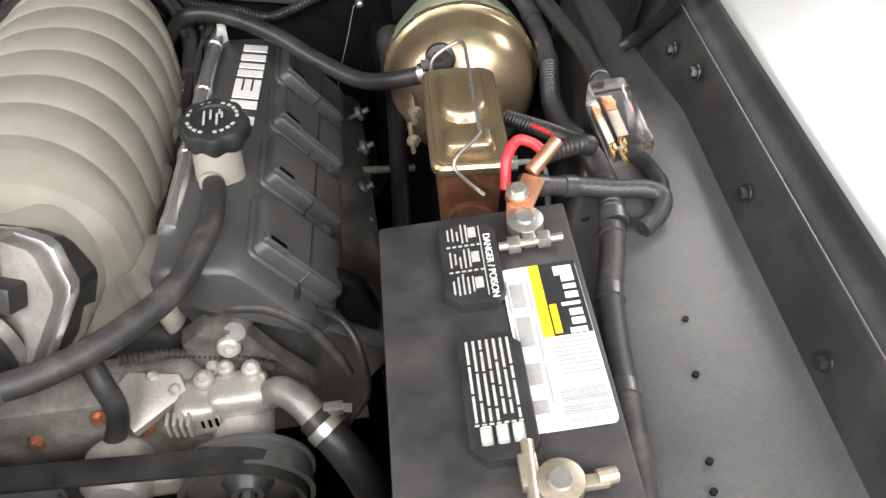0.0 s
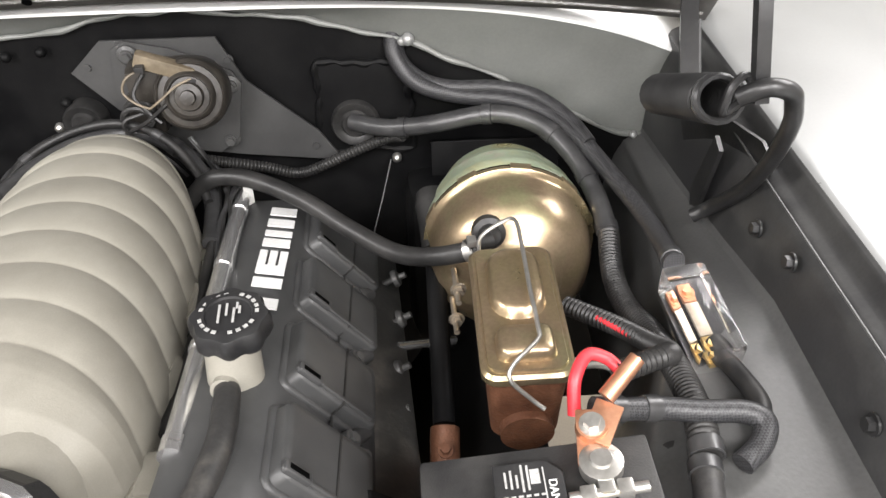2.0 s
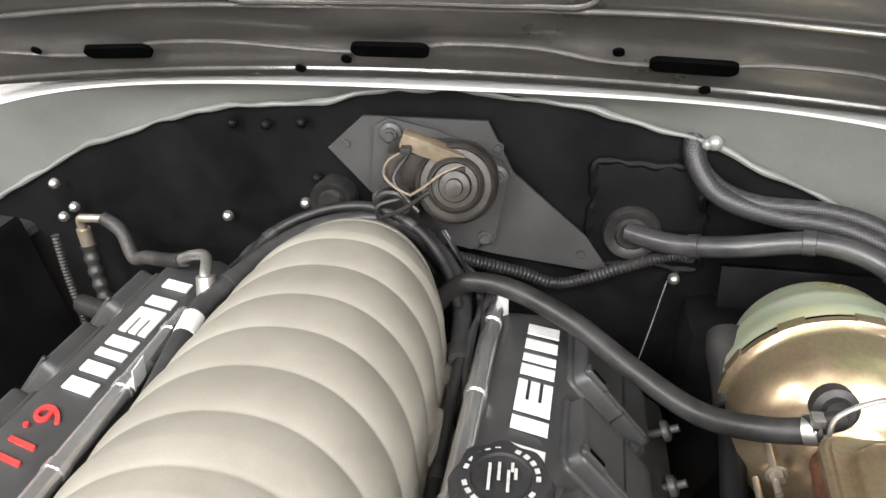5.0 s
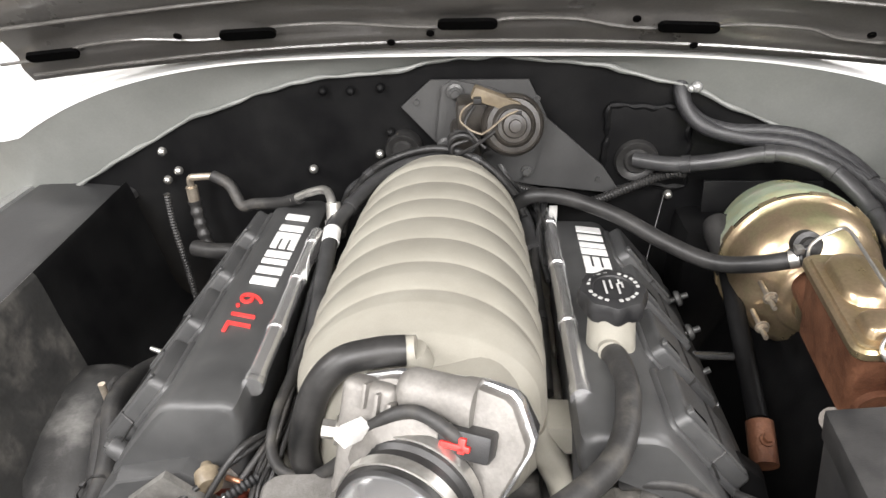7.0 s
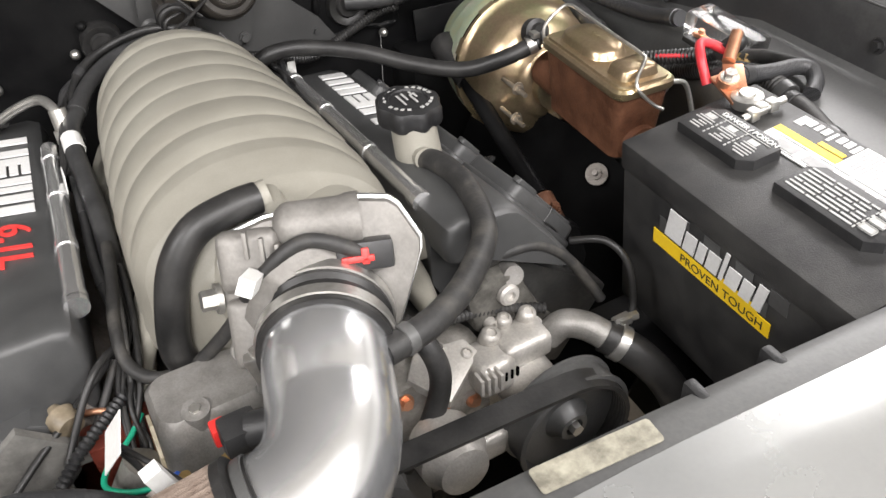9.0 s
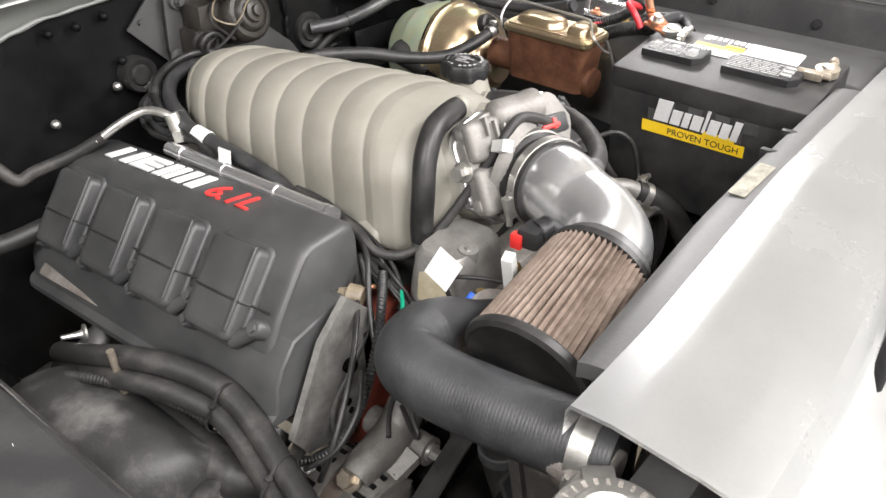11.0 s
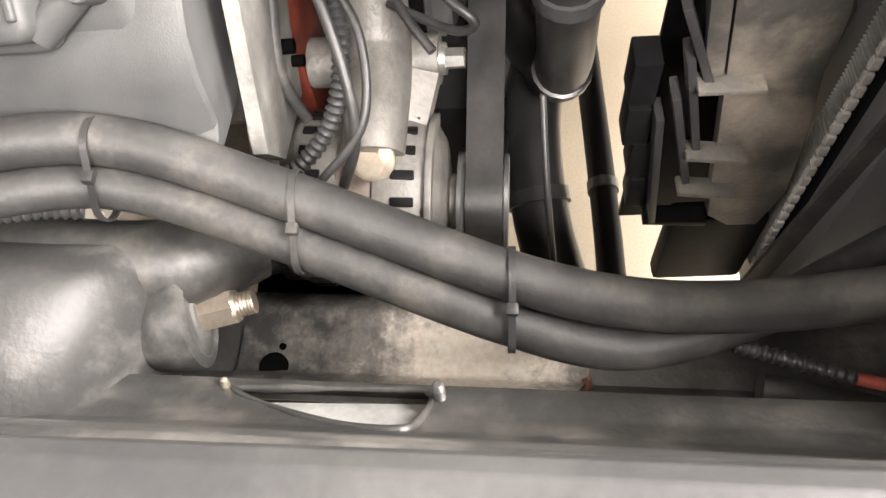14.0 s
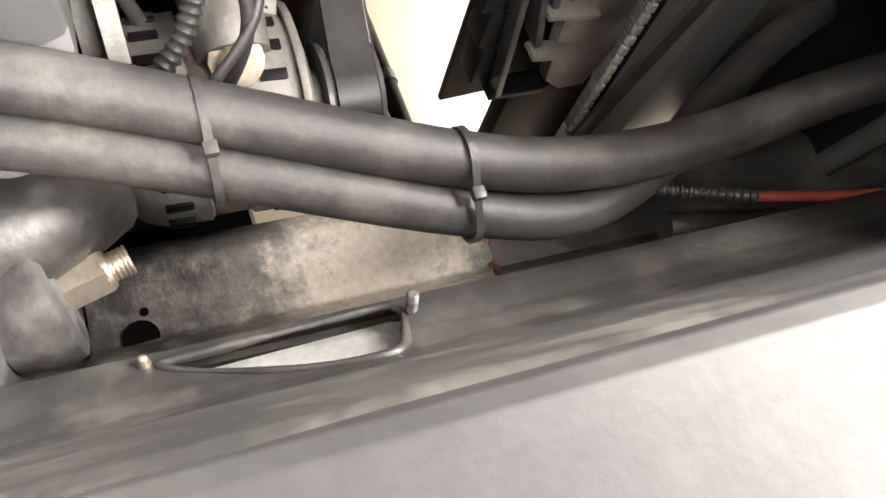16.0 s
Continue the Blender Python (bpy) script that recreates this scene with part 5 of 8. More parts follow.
box(bm, (0.018, 0.63, 0.905), (0.05, 0.05, 0.06), 0.014)
part("gear_case", bm, M_GRIME, wiper, "grimy gear case")
bm = BM()
box(bm, (0, 0, 0), (0.075, 0.018, 0.020), 0.004, Matrix.Translation((0.062, 0.590, 0.985)) @ pose(0, 0, 0, 0, 22, 0))
part("terminal_strip", bm, M_STRIP, wiper, "yellowed terminal strip")
for pts in (((0.03, 0.60, 0.972), (0.015, 0.585, 0.95), (0.03, 0.575, 0.93), (0.045, 0.57, 0.915)), ((0.09, 0.585, 0.955), (0.06, 0.565, 0.945), (0.03, 0.57, 0.92), (0.0, 0.58, 0.90), (-0.01, 0.6, 0.885)), ((0.02, 0.59, 0.92), (-0.005, 0.58, 0.915), (0.0, 0.58, 0.89), (0.04, 0.57, 0.86), (0.06, 0.57, 0.83))):
    bm = BM()
    tube(bm, pts, 0.0025, 6, 6)
    part("wire", bm, M_RUBBER, wiper)
for pts in (((0.032, 0.585, 0.985), (0.014, 0.575, 0.978), (0.008, 0.57, 0.962), (0.022, 0.562, 0.95), (0.040, 0.556, 0.944)), ((0.094, 0.575, 0.972), (0.075, 0.565, 0.968), (0.055, 0.556, 0.955), (0.040, 0.555, 0.945))):
    bm = BM()
    tube(bm, pts, 0.0016, 6, 6)
    part("wire", bm, M_STRIP, wiper, "faded tan wire")
bm = BM()
tube(bm, [Vector((0.012 + 0.020 * math.cos(0.5 * k), 0.582 + 0.0015 * k, 0.912 + 0.018 * math.sin(0.5 * k))) for k in range(26)], 0.0042, 8, 3)
part("wire_coil", bm, M_RUBBER, wiper, "coiled black lead")
for x, z in ((0.034, 0.990), (0.094, 0.968)):
    bm = BM()
    box(bm, (x, 0.577, z), (0.012, 0.012, 0.008), 0.002)
    part("terminal", bm, M_PLASTIC, wiper)

for (x, y, z, r, nm) in ((0.296, 0.648, 0.850, 0.036, "large rubber firewall grommet with a cable loom"), (-0.085, 0.668, 0.872, 0.030, "black rubber firewall grommet behind the intake")):
    g = thing("grommet", nm, "grommet", (x, y, z - r), group="firewall grommets")
    bm = BM()
    lathe(bm, [(r, -0.02), (r, 0.006), (r * 0.92, 0.011), (r * 0.75, 0.010), (r * 0.6, 0.007), (r * 0.5, 0.012), (r * 0.2, 0.012)], (x, y, z), (-0.08, -1, 0.05), 32)
    part("ring", bm, M_RUBBER, g)
blank = thing("blank_plate", "black blank plate with lumpy sealant round the large grommet", "cover plate", (0.3, 0.66, 0.81))
bm = BM()
m = axes((0.312, 0.652, 0.872), (1, -0.078, 0), (0, 0.07, 1))
box(bm, (0, 0, 0), (0.130, 0.135, 0.010), 0.003, m)
part("plate", bm, M_BAY, blank)
rnd = random.Random(5)
bm = BM()
loop = [m @ Vector((x + rnd.uniform(-0.003, 0.003), z + rnd.uniform(-0.003, 0.003), 0.001)) for x, z in [(-0.065 + 0.013 * k, 0.0675) for k in range(10)] + [(0.065, 0.0675 - 0.0135 * k) for k in range(10)] + [(0.065 - 0.013 * k, -0.0675) for k in range(10)] + [(-0.065, -0.0675 + 0.0135 * k) for k in range(11)]]
tube(bm, loop, 0.006, 8, 2, lambda s: 0.0058 + 0.0018 * math.sin(170 * s) * math.sin(61 * s), 0.004)
part("sealant", bm, M_BAY, blank, "lumpy black sealant bead")
bm = BM()
box(bm, (0.46, 0.60, 0.62), (0.20, 0.10, 0.30), 0.03)
part("pedal_box", bm, M_BAY, firewall)

# ---- looms ----


def loom(name, label, pts, r, mat=None, kind="plain", cat="cable", bands=()):
    th = thing(name, label, cat, tuple(pts[len(pts) // 2]))
    bm = BM()
    if kind == "ribbed":
        tube(bm, pts, r, 14, 8, ribbed(r - 0.001, 0.0052, 0.0018), 0.0013)
    else:
        tube(bm, pts, r, 14, 8)
    part("sheath", bm, mat or M_RUBBER, th)
    path = smooth_path(pts, 8)
    for f in bands:
        i = min(len(path) - 2, int(f * (len(path) - 1)))
        bm = BM()
        d = (path[i + 1] - path[i]).normalized()
        lathe(bm, [(r * 1.0, -0.007), (r * 1.13, -0.0065), (r * 1.13, 0.0065), (r, 0.007)], path[i], d, 16, False)
        part("band", bm, M_TAPE, th, "tape band")
    return th


def braided(r):
    m = bpy.data.materials.new("braided_sleeve")
    m.use_nodes = True
    nt = m.node_tree
    b = nt.nodes["Principled BSDF"]
    b.inputs["Roughness"].default_value = 0.45
    co, ch = nt.nodes.new("ShaderNodeTexCoord"), nt.nodes.new("ShaderNodeTexChecker")
    mp = nt.nodes.new("ShaderNodeMapping")
    mp.inputs["Rotation"].default_value = (0.6, 0.8, 0.4)
    ch.inputs["Scale"].default_value = 520
    ch.inputs["Color1"].default_value, ch.inputs["Color2"].default_value = (0.01, 0.01, 0.011, 1), (0.045, 0.045, 0.047, 1)
    nt.links.new(co.outputs["Object"], mp.inputs["Vector"])
    nt.links.new(mp.outputs["Vector"], ch.inputs["Vector"])
    nt.links.new(ch.outputs["Color"], b.inputs["Base Color"])
    bp = nt.nodes.new("ShaderNodeBump")
    bp.inputs["Strength"].default_value, bp.inputs["Distance"].default_value = 0.4, 0.001
    nt.links.new(ch.outputs["Fac"], bp.inputs["Height"])
    nt.links.new(bp.outputs["Normal"], b.inputs["Normal"])
    return m


M_BRAID = braided(0.01)
driver_side()

LA = [(0.300, 0.640, 0.852), (0.349, 0.605, 0.858), (0.408, 0.58, 0.873), (0.492, 0.56, 0.893), (0.551, 0.53, 0.886), (0.585, 0.48, 0.865), (0.600, 0.42, 0.842), (0.600, 0.36, 0.826)]
loom("cable_loom", "thick black taped cable loom from the firewall grommet", LA, 0.0128, M_TAPE, bands=(0.2, 0.42, 0.62, 0.8, 0.97))
loom("cable_loom", "black corrugated loom beside the brake booster", [(0.600, 0.36, 0.826), (0.588, 0.30, 0.815), (0.584, 0.24, 0.820), (0.586, 0.17, 0.845), (0.578, 0.10, 0.875), (0.568, 0.03, 0.895), (0.560, -0.015, 0.893)], 0.0130, M_RUBBER, "ribbed", bands=(0.97,))
loom("cable_loom", "black braided-sleeve cable from cowl to fuse holder", [(0.366, 0.668, 0.975), (0.365, 0.648, 0.952), (0.380, 0.632, 0.926), (0.406, 0.615, 0.911), (0.455, 0.60, 0.902), (0.518, 0.58, 0.901), (0.563, 0.55, 0.893), (0.593, 0.50, 0.884), (0.617, 0.44, 0.868), (0.633, 0.37, 0.862), (0.634, 0.30, 0.868), (0.622, 0.225, 0.890)], 0.0115, M_BRAID, bands=(0.98,))
loom("cable_loom", "flat black braided harness along the cowl", [(0.372, 0.668, 0.972), (0.374, 0.650, 0.940), (0.40, 0.63, 0.918), (0.44, 0.61, 0.912), (0.50, 0.595, 0.914), (0.55, 0.575, 0.908), (0.585, 0.53, 0.897), (0.603, 0.48, 0.884)], 0.010, M_BRAID)
loom("cable_loom", "thin black corrugated loom along the firewall", [(0.085, 0.60, 0.835), (0.11, 0.61, 0.822), (0.171, 0.62, 0.800), (0.222, 0.62, 0.786), (0.291, 0.62, 0.812), (0.345, 0.62, 0.832), (0.37, 0.60, 0.845)], 0.0075, M_RUBBER, "ribbed")
loom("cable_loom", "grey-sleeved cable running down beside the battery", [(0.556, -0.02, 0.890), (0.547, -0.05, 0.892), (0.530, -0.098, 0.888), (0.516, -0.161, 0.887), (0.506, -0.223, 0.886), (0.496, -0.287, 0.878), (0.488, -0.36, 0.865)], 0.0125, M_HOSE, bands=(0.06, 0.35, 0.62))
loom("cable_loom", "thin black hose beside the battery cable", [(0.548, 0.02, 0.862), (0.545, -0.05, 0.858), (0.538, -0.14, 0.856), (0.532, -0.25, 0.854), (0.525, -0.36, 0.846)], 0.011, M_RUBBER)
loom("battery_cable", "black braided battery cable bending to the fuse holder", [(0.470, 0.018, 0.930), (0.497, 0.020, 0.922), (0.53, 0.023, 0.914), (0.565, 0.018, 0.910), (0.600, 0.014, 0.908), (0.614, 0.004, 0.905), (0.606, -0.012, 0.898), (0.585, -0.025, 0.893)], 0.0100, M_BRAID, bands=(0.12, 0.25))
loom("battery_cable", "red battery cable in black corrugated sleeve", [(0.495, 0.040, 0.944), (0.517, 0.047, 0.944), (0.540, 0.056, 0.940), (0.556, 0.075, 0.922), (0.552, 0.11, 0.90), (0.535, 0.15, 0.885), (0.50, 0.20, 0.87)], 0.0095, M_RUBBER, "ribbed")
loom("red_cable", "looped red cable at the battery clamp", [(0.455, 0.018, 0.925), (0.458, 0.035, 0.948), (0.472, 0.052, 0.956), (0.488, 0.050, 0.952), (0.499, 0.040, 0.946), (0.505, 0.042, 0.944)], 0.0055, M_REDWIRE)
loom("red_cable", "red cable in the loom behind the master cylinder", [(0.520, 0.165, 0.884), (0.536, 0.135, 0.892), (0.548, 0.112, 0.897)], 0.0032, M_REDWIRE)

# fuse holder
fuse = thing("fuse_holder", "clear plastic fuse holder with copper contacts", "fuse holder", (0.612, 0.15, 0.875))
FM = axes((0.6125, 0.136, 0.890), (0.01, -1, -0.10), (1, 0.01, 0.05))
bm = BM()
box(bm, (0, 0, -0.012), (0.105, 0.042, 0.008), 0.002, FM)
part("base", bm, M_PLASTIC, fuse)
bm = BM()
box(bm, (0, 0, 0.010), (0.108, 0.044, 0.036), 0.005, FM)
cv = part("cover", bm, M_CLEAR, fuse, "clear moulded cover")
cv.visible_shadow = False
for x in (-0.032, 0.032):
    bm = BM()
    box(bm, (x, 0, -0.004), (0.022, 0.012, 0.005), 0.001, FM)
    bolt(bm, FM @ Vector((x, 0, -0.002)), FM.to_3x3() @ Vector((0, 0, 1)), 0.005, 0.007)
    part("contact", bm, M_COPPER if x < 0 else M_BRASS, fuse)
bm = BM()
box(bm, (0, 0, -0.003), (0.04, 0.012, 0.003), 0.001, FM)
part("fuse_strip", bm, M_TAN, fuse)
loom("fuse_cable", "short black cable below the fuse holder", [(0.617, 0.11, 0.885), (0.622, 0.07, 0.892), (0.622, 0.03, 0.90), (0.612, 0.004, 0.905)], 0.009, M_RUBBER)

# wiring over the back of the intake and along its sides
firewall_end()
LOOMS = [
    ([(-0.19, 0.16, 0.8), (-0.178, 0.27, 0.845), (-0.175, 0.412, 0.866), (-0.155, 0.48, 0.8718), (-0.12, 0.545, 0.878), (-0.07, 0.59, 0.883), (0, 0.605, 0.883), (0.05, 0.585, 0.868), (0.085, 0.55, 0.843), (0.1, 0.5, 0.8274), (0.105, 0.42, 0.825)], 0.011),
    ([(-0.165, 0.43, 0.8528), (-0.16, 0.5, 0.8624), (-0.135, 0.56, 0.883), (-0.085, 0.595, 0.896), (-0.02, 0.6, 0.903), (0.04, 0.575, 0.89), (0.08, 0.535, 0.863), (0.098, 0.49, 0.8396)], 0.006),
    ([(-0.18, 0.4, 0.86), (-0.172, 0.5, 0.8474), (-0.16, 0.555, 0.863), (-0.12, 0.58, 0.871), (-0.1, 0.575, 0.863)], 0.0065),
    ([(-0.17, 0.45, 0.8434), (-0.178, 0.52, 0.84), (-0.155, 0.575, 0.858), (-0.11, 0.6, 0.868)], 0.005),
    ([(-0.195, 0.1, 0.8), (-0.2, 0.2, 0.825), (-0.192, 0.3, 0.84), (-0.185, 0.4, 0.85)], 0.0055),
    ([(0.1, 0.55, 0.828), (0.108, 0.46, 0.8262), (0.103, 0.36, 0.82), (0.1, 0.24, 0.82), (0.09, 0.12, 0.83)], 0.0065),
    ([(0.07, 0.58, 0.848), (0.115, 0.54, 0.823), (0.125, 0.47, 0.819), (0.12, 0.38, 0.825)], 0.005),
]
rnd = random.Random(5)
for k in range(7):
    j = [rnd.uniform(-0.012, 0.012) for _ in range(8)]
    LOOMS.append(([(-0.185 + j[0], 0.36, 0.855), (-0.172 + j[1], 0.45 + j[2], 0.872), (-0.158 + j[3], 0.52, 0.863 + j[4]), (-0.125 + j[5], 0.575, 0.873 + j[6]), (-0.075, 0.605 + j[7] * 0.4, 0.878 + j[2]), (-0.02 + j[0], 0.62, 0.868 + j[4])], 0.0032))
for k in range(4):
    j = [rnd.uniform(-0.012, 0.012) for _ in range(8)]
    LOOMS.append(([(0.06 + j[0], 0.60, 0.863 + j[1]), (0.105 + j[2], 0.57, 0.835 + j[3]), (0.128 + j[4], 0.52 + j[5], 0.84), (0.125 + j[6], 0.45, 0.828 + j[7] * 0.5), (0.118, 0.36 + j[1], 0.82)], 0.003))
for n, (pts, r) in enumerate(LOOMS):
    loom("wiring_harness", "black taped wiring harness beside the intake manifold", pts, r, M_TAPE if n % 2 == 0 else M_RUBBER, bands=(0.3, 0.7) if r > 0.005 else (0.5,))
bm = BM()
lathe(bm, [(0.011, -0.014), (0.0122, -0.013), (0.0122, 0.013), (0.011, 0.014)], (-0.175, 0.405, 0.866), (0.02, 1, 0.14), 16, False)
part("tape_mark", bm, M_WHITE, tagged(thing("tape_marker", "white tape marker on the harness", "tape", (-0.175, 0.405, 0.855))))

# refrigerant line on the passenger side
region(0.034, 0.03, 0.006, 0.9, 0, 0, 0.984)
ac = thing("metal_line", "bent steel and rubber line with brass fittings", "pipe", (-0.35, 0.6, 0.8))
bm = BM()
tube(bm, [(-0.468, 0.655, 0.815), (-0.466, 0.652, 0.838), (-0.452, 0.648, 0.843), (-0.425, 0.645, 0.845)], 0.006, 10, 6)
cyl(bm, (-0.468, 0.655, 0.79), (-0.468, 0.655, 0.822), 0.0095)
part("brass_elbow", bm, M_TAN, ac, "tarnished brass elbow")
bm = BM()
tube(bm, [(-0.425, 0.645, 0.846), (-0.395, 0.63, 0.835), (-0.375, 0.61, 0.808), (-0.350, 0.60, 0.815), (-0.30, 0.57, 0.832), (-0.265, 0.54, 0.855)], 0.0095, 12, 8)
part("hose_run", bm, M_HOSE, ac)
bm = BM()
tube(bm, [(-0.275, 0.545, 0.85), (-0.245, 0.525, 0.872), (-0.215, 0.50, 0.888), (-0.202, 0.465, 0.885), (-0.199, 0.45, 0.868)], 0.0065, 12, 8)
cyl(bm, (-0.199, 0.452, 0.862), (-0.200, 0.462, 0.888), 0.0115, 0.0105, 12)
cyl(bm, (-0.199, 0.446, 0.850), (-0.199, 0.450, 0.866), 0.014, seg=6)
part("fitting", bm, M_STEEL, ac, "steel pipe with hex fitting")
bm = BM()
tube(bm, [(-0.468, 0.655, 0.795), (-0.462, 0.645, 0.75), (-0.45, 0.63, 0.70)], 0.011, 12, 6, ribbed(0.009, 0.02, 0.003), 0.003)
part("lower_hose", bm, M_RUBBER, ac)
firewall_end()
loom("corrugated_hose", "thin corrugated hose hanging on the firewall", [(-0.488, 0.655, 0.81), (-0.487, 0.65, 0.75), (-0.478, 0.64, 0.68), (-0.47, 0.63, 0.60)], 0.005, M_HOSE, "ribbed")
loom("heater_hose", "short black heater hose with a round end", [(-0.44, 0.60, 0.735), (-0.40, 0.58, 0.74), (-0.35, 0.56, 0.75), (-0.30, 0.54, 0.75)], 0.014, M_RUBBER)

# ---- hood hinge, driver side ----
driver_side()
hinge = thing("hinge_assembly", "black hood hinge with a coil spring and curved arm", "hinge", (0.70, 0.3, 0.85))
SA, SB = Vector((0.625, 0.215, 1.088)), Vector((0.655, 0.41, 0.988))
sd, su, sv = frame_of(SB - SA)
L = (SB - SA).length
turns = 27
bm = BM()
tube(bm, [SA + sd * (L * k / (turns * 16)) + (su * math.cos(2 * math.pi * k / 16) + sv * math.sin(2 * math.pi * k / 16)) * 0.020 for k in range(turns * 16 + 1)], 0.0036, 6, 1)
part("spring", bm, M_HINGE, hinge, "black coil spring")
bm = BM()
tube(bm, [SA + su * 0.02 - sd * 0.002, SA + sv * 0.012 - sd * 0.012, SA - sd * 0.018, SA - sd * 0.02 - sv * 0.012 + su * 0.004, SA - sd * 0.012 - sv * 0.02 + su * 0.018, SA + su * 0.03 - sd * 0.01], 0.004, 8, 6)
part("spring_hook", bm, M_HINGE, hinge)


def strap(bm, pts, w, t, side):
    """A flat bar along a path; side: the direction of its width."""
    path = smooth_path(pts, 6)
    rr = []
    s = Vector(side).normalized()
    for i, p in enumerate(path):
        d = (path[min(i + 1, len(path) - 1)] - path[max(i - 1, 0)]).normalized()
        n = d.cross(s).normalized()
        rr.append([bm.verts.new(p + s * a * w / 2 + n * b * t / 2) for a, b in ((-1, -1), (1, -1), (1, 1), (-1, 1))])
    skin(bm, rr)
    return bm


bm = BM()
tube(bm, [(0.684, 0.325, 0.872), (0.700, 0.315, 0.890), (0.706, 0.27, 0.945), (0.698, 0.225, 1.012), (0.690, 0.2, 1.064), (0.684, 0.195, 1.088), (0.674, 0.19, 1.104), (0.652, 0.19, 1.110), (0.634, 0.2, 1.097)], 0.0085, 12, 6)
part("arm", bm, M_HINGE, hinge, "curved steel arm")
bm = BM()
strap(bm, [(0.654, 0.20, 1.09), (0.648, 0.22, 1.164), (0.652, 0.25, 1.215), (0.665, 0.30, 1.30), (0.675, 0.33, 1.36)], 0.013, 0.010, (1, 0, 0))
part("upper_link", bm, M_HINGE, hinge, "upright steel link")
bm = BM()
prism(bm, [(0.26, 0.99), (0.29, 1.0), (0.36, 0.985), (0.46, 0.99), (0.49, 1.05), (0.52, 1.04), (0.50, 0.93), (0.42, 0.86), (0.36, 0.845), (0.30, 0.87)], (0.724, 0, -0.01), (0, 1, 0), (0, 0, 1), 0.004)
part("base_plate", bm, M_HINGE, hinge)
bm = BM()
prism(bm, [(0.30, 0.965), (0.325, 0.97), (0.37, 0.87), (0.36, 0.85), (0.33, 0.87)], (0.640, 0.02, 0.0), (0.18, 1, 0), (0, 0, 1), 0.005)
part("bracket", bm, M_HINGE, hinge)
bm = BM()
strap(bm, [(0.687, 0.40, 0.99), (0.698, 0.45, 1.035), (0.714, 0.5, 1.068), (0.729, 0.52, 1.11)], 0.022, 0.008, (1, 0, 0.2))
part("rear_link", bm, M_HINGE, hinge)
bm = BM()
prism(bm, round_rect(0.06, 0.045, 0.008), B(0.73, 0.74, 0.98), BODY.to_3x3() @ Vector((1, 0, 0)), BODY.to_3x3() @ Vector((0, 1, 0.2)), 0.012)
part("cowl_bracket", bm, M_SILVER, hinge, "silver bracket on the cowl corner")

# ---- steering and driver-side small parts ----
st = thing("steering_shaft", "steering shaft with rusty coupler below the booster", "steering shaft", (0.36, 0.2, 0.55))
bm = BM()
cyl(bm, (0.395, 0.47, 0.80), (0.372, 0.20, 0.70), 0.013)
part("shaft", bm, M_BAY, st)
bm = BM()
cyl(bm, (0.372, 0.195, 0.70), (0.365, 0.145, 0.677), 0.017)
bolt(bm, (0.368, 0.16, 0.705), (0, -0.3, 1), 0.006, 0.008)
part("coupler", bm, M_RUST, st, "rusty coupler")
bm = BM()
lathe(bm, [(0.022, 0), (0.024, 0.02), (0.02, 0.05), (0.018, 0.09)], (0.398, 0.50, 0.81), (-0.08, -1, -0.35), 24)
part("boot", bm, M_RUBBER, st)
for (x, y, z) in ((0.335, 0.455, 0.70), (0.335, 0.385, 0.69), (0.325, 0.30, 0.685), (0.318, 0.237, 0.68), (0.312, 0.12, 0.67), (0.308, 0.05, 0.66)):
    bm = BM()
    cyl(bm, (x - 0.02, y, z - 0.005), (x + 0.018, y, z + 0.012), 0.0045, seg=10)
    lathe(bm, [(0.006, 0), (0.012, 0.001), (0.0125, 0.004), (0.011, 0.008), (0.006, 0.010)], (x, y, z + 0.004), (1, 0, 0.45), 16)
    part("cover_stud", bm, M_BAY_GREY, cover_r, "stud with rubber washer")
bm = BM()
cyl(bm, (0.33, 0.34, 0.69), (0.41, 0.375, 0.655), 0.006)
part("hose_stub", bm, M_CHROME, tagged(thing("dipstick_tube", "bright tube stub behind the valve cover", "pipe", (0.37, 0.35, 0.65))))
loom("ground_wire", "thin bare wire from the firewall to the engine", [(0.352, 0.632, 0.788), (0.335, 0.60, 0.745), (0.315, 0.56, 0.70), (0.31, 0.53, 0.67)], 0.0009, M_BAY_GREY)
loom("thin_hose", "thin black hose looping beside the battery", [(0.262, 0.0, 0.80), (0.285, -0.03, 0.81), (0.298, -0.055, 0.79), (0.30, -0.07, 0.74), (0.275, -0.085, 0.71)], 0.004, M_RUBBER)
grill = thing("side_bolt", "zinc bolt and washer on the inner fender", "bolt", (0.43, 0.165, 0.70))
bm = BM()
lathe(bm, [(0.016, 0), (0.0155, 0.003), (0.008, 0.004), (0.008, 0.012), (0.004, 0.013), (0.0038, 0.03)], (0.447, 0.17, 0.725), (-0.6, -0.5, 0.6), 16)
part("bolt_body", bm, M_CAST_DIRTY, grill)
# added black panel, hides the floor and darkens the gap
bm = BM()
sheet(bm, lambda u, v: (0.30 + 0.17 * u, -0.02 + 0.52 * v, 0.42 + 0.30 * u ** 1.5 + 0.03 * math.sin(3 * v)), 10, 10, (0.004, 0, -0.004))
part("dark_filler_panel", bm, M_BAY, label="black panel added below the master cylinder to darken the gap", kind="structure", category="panel")

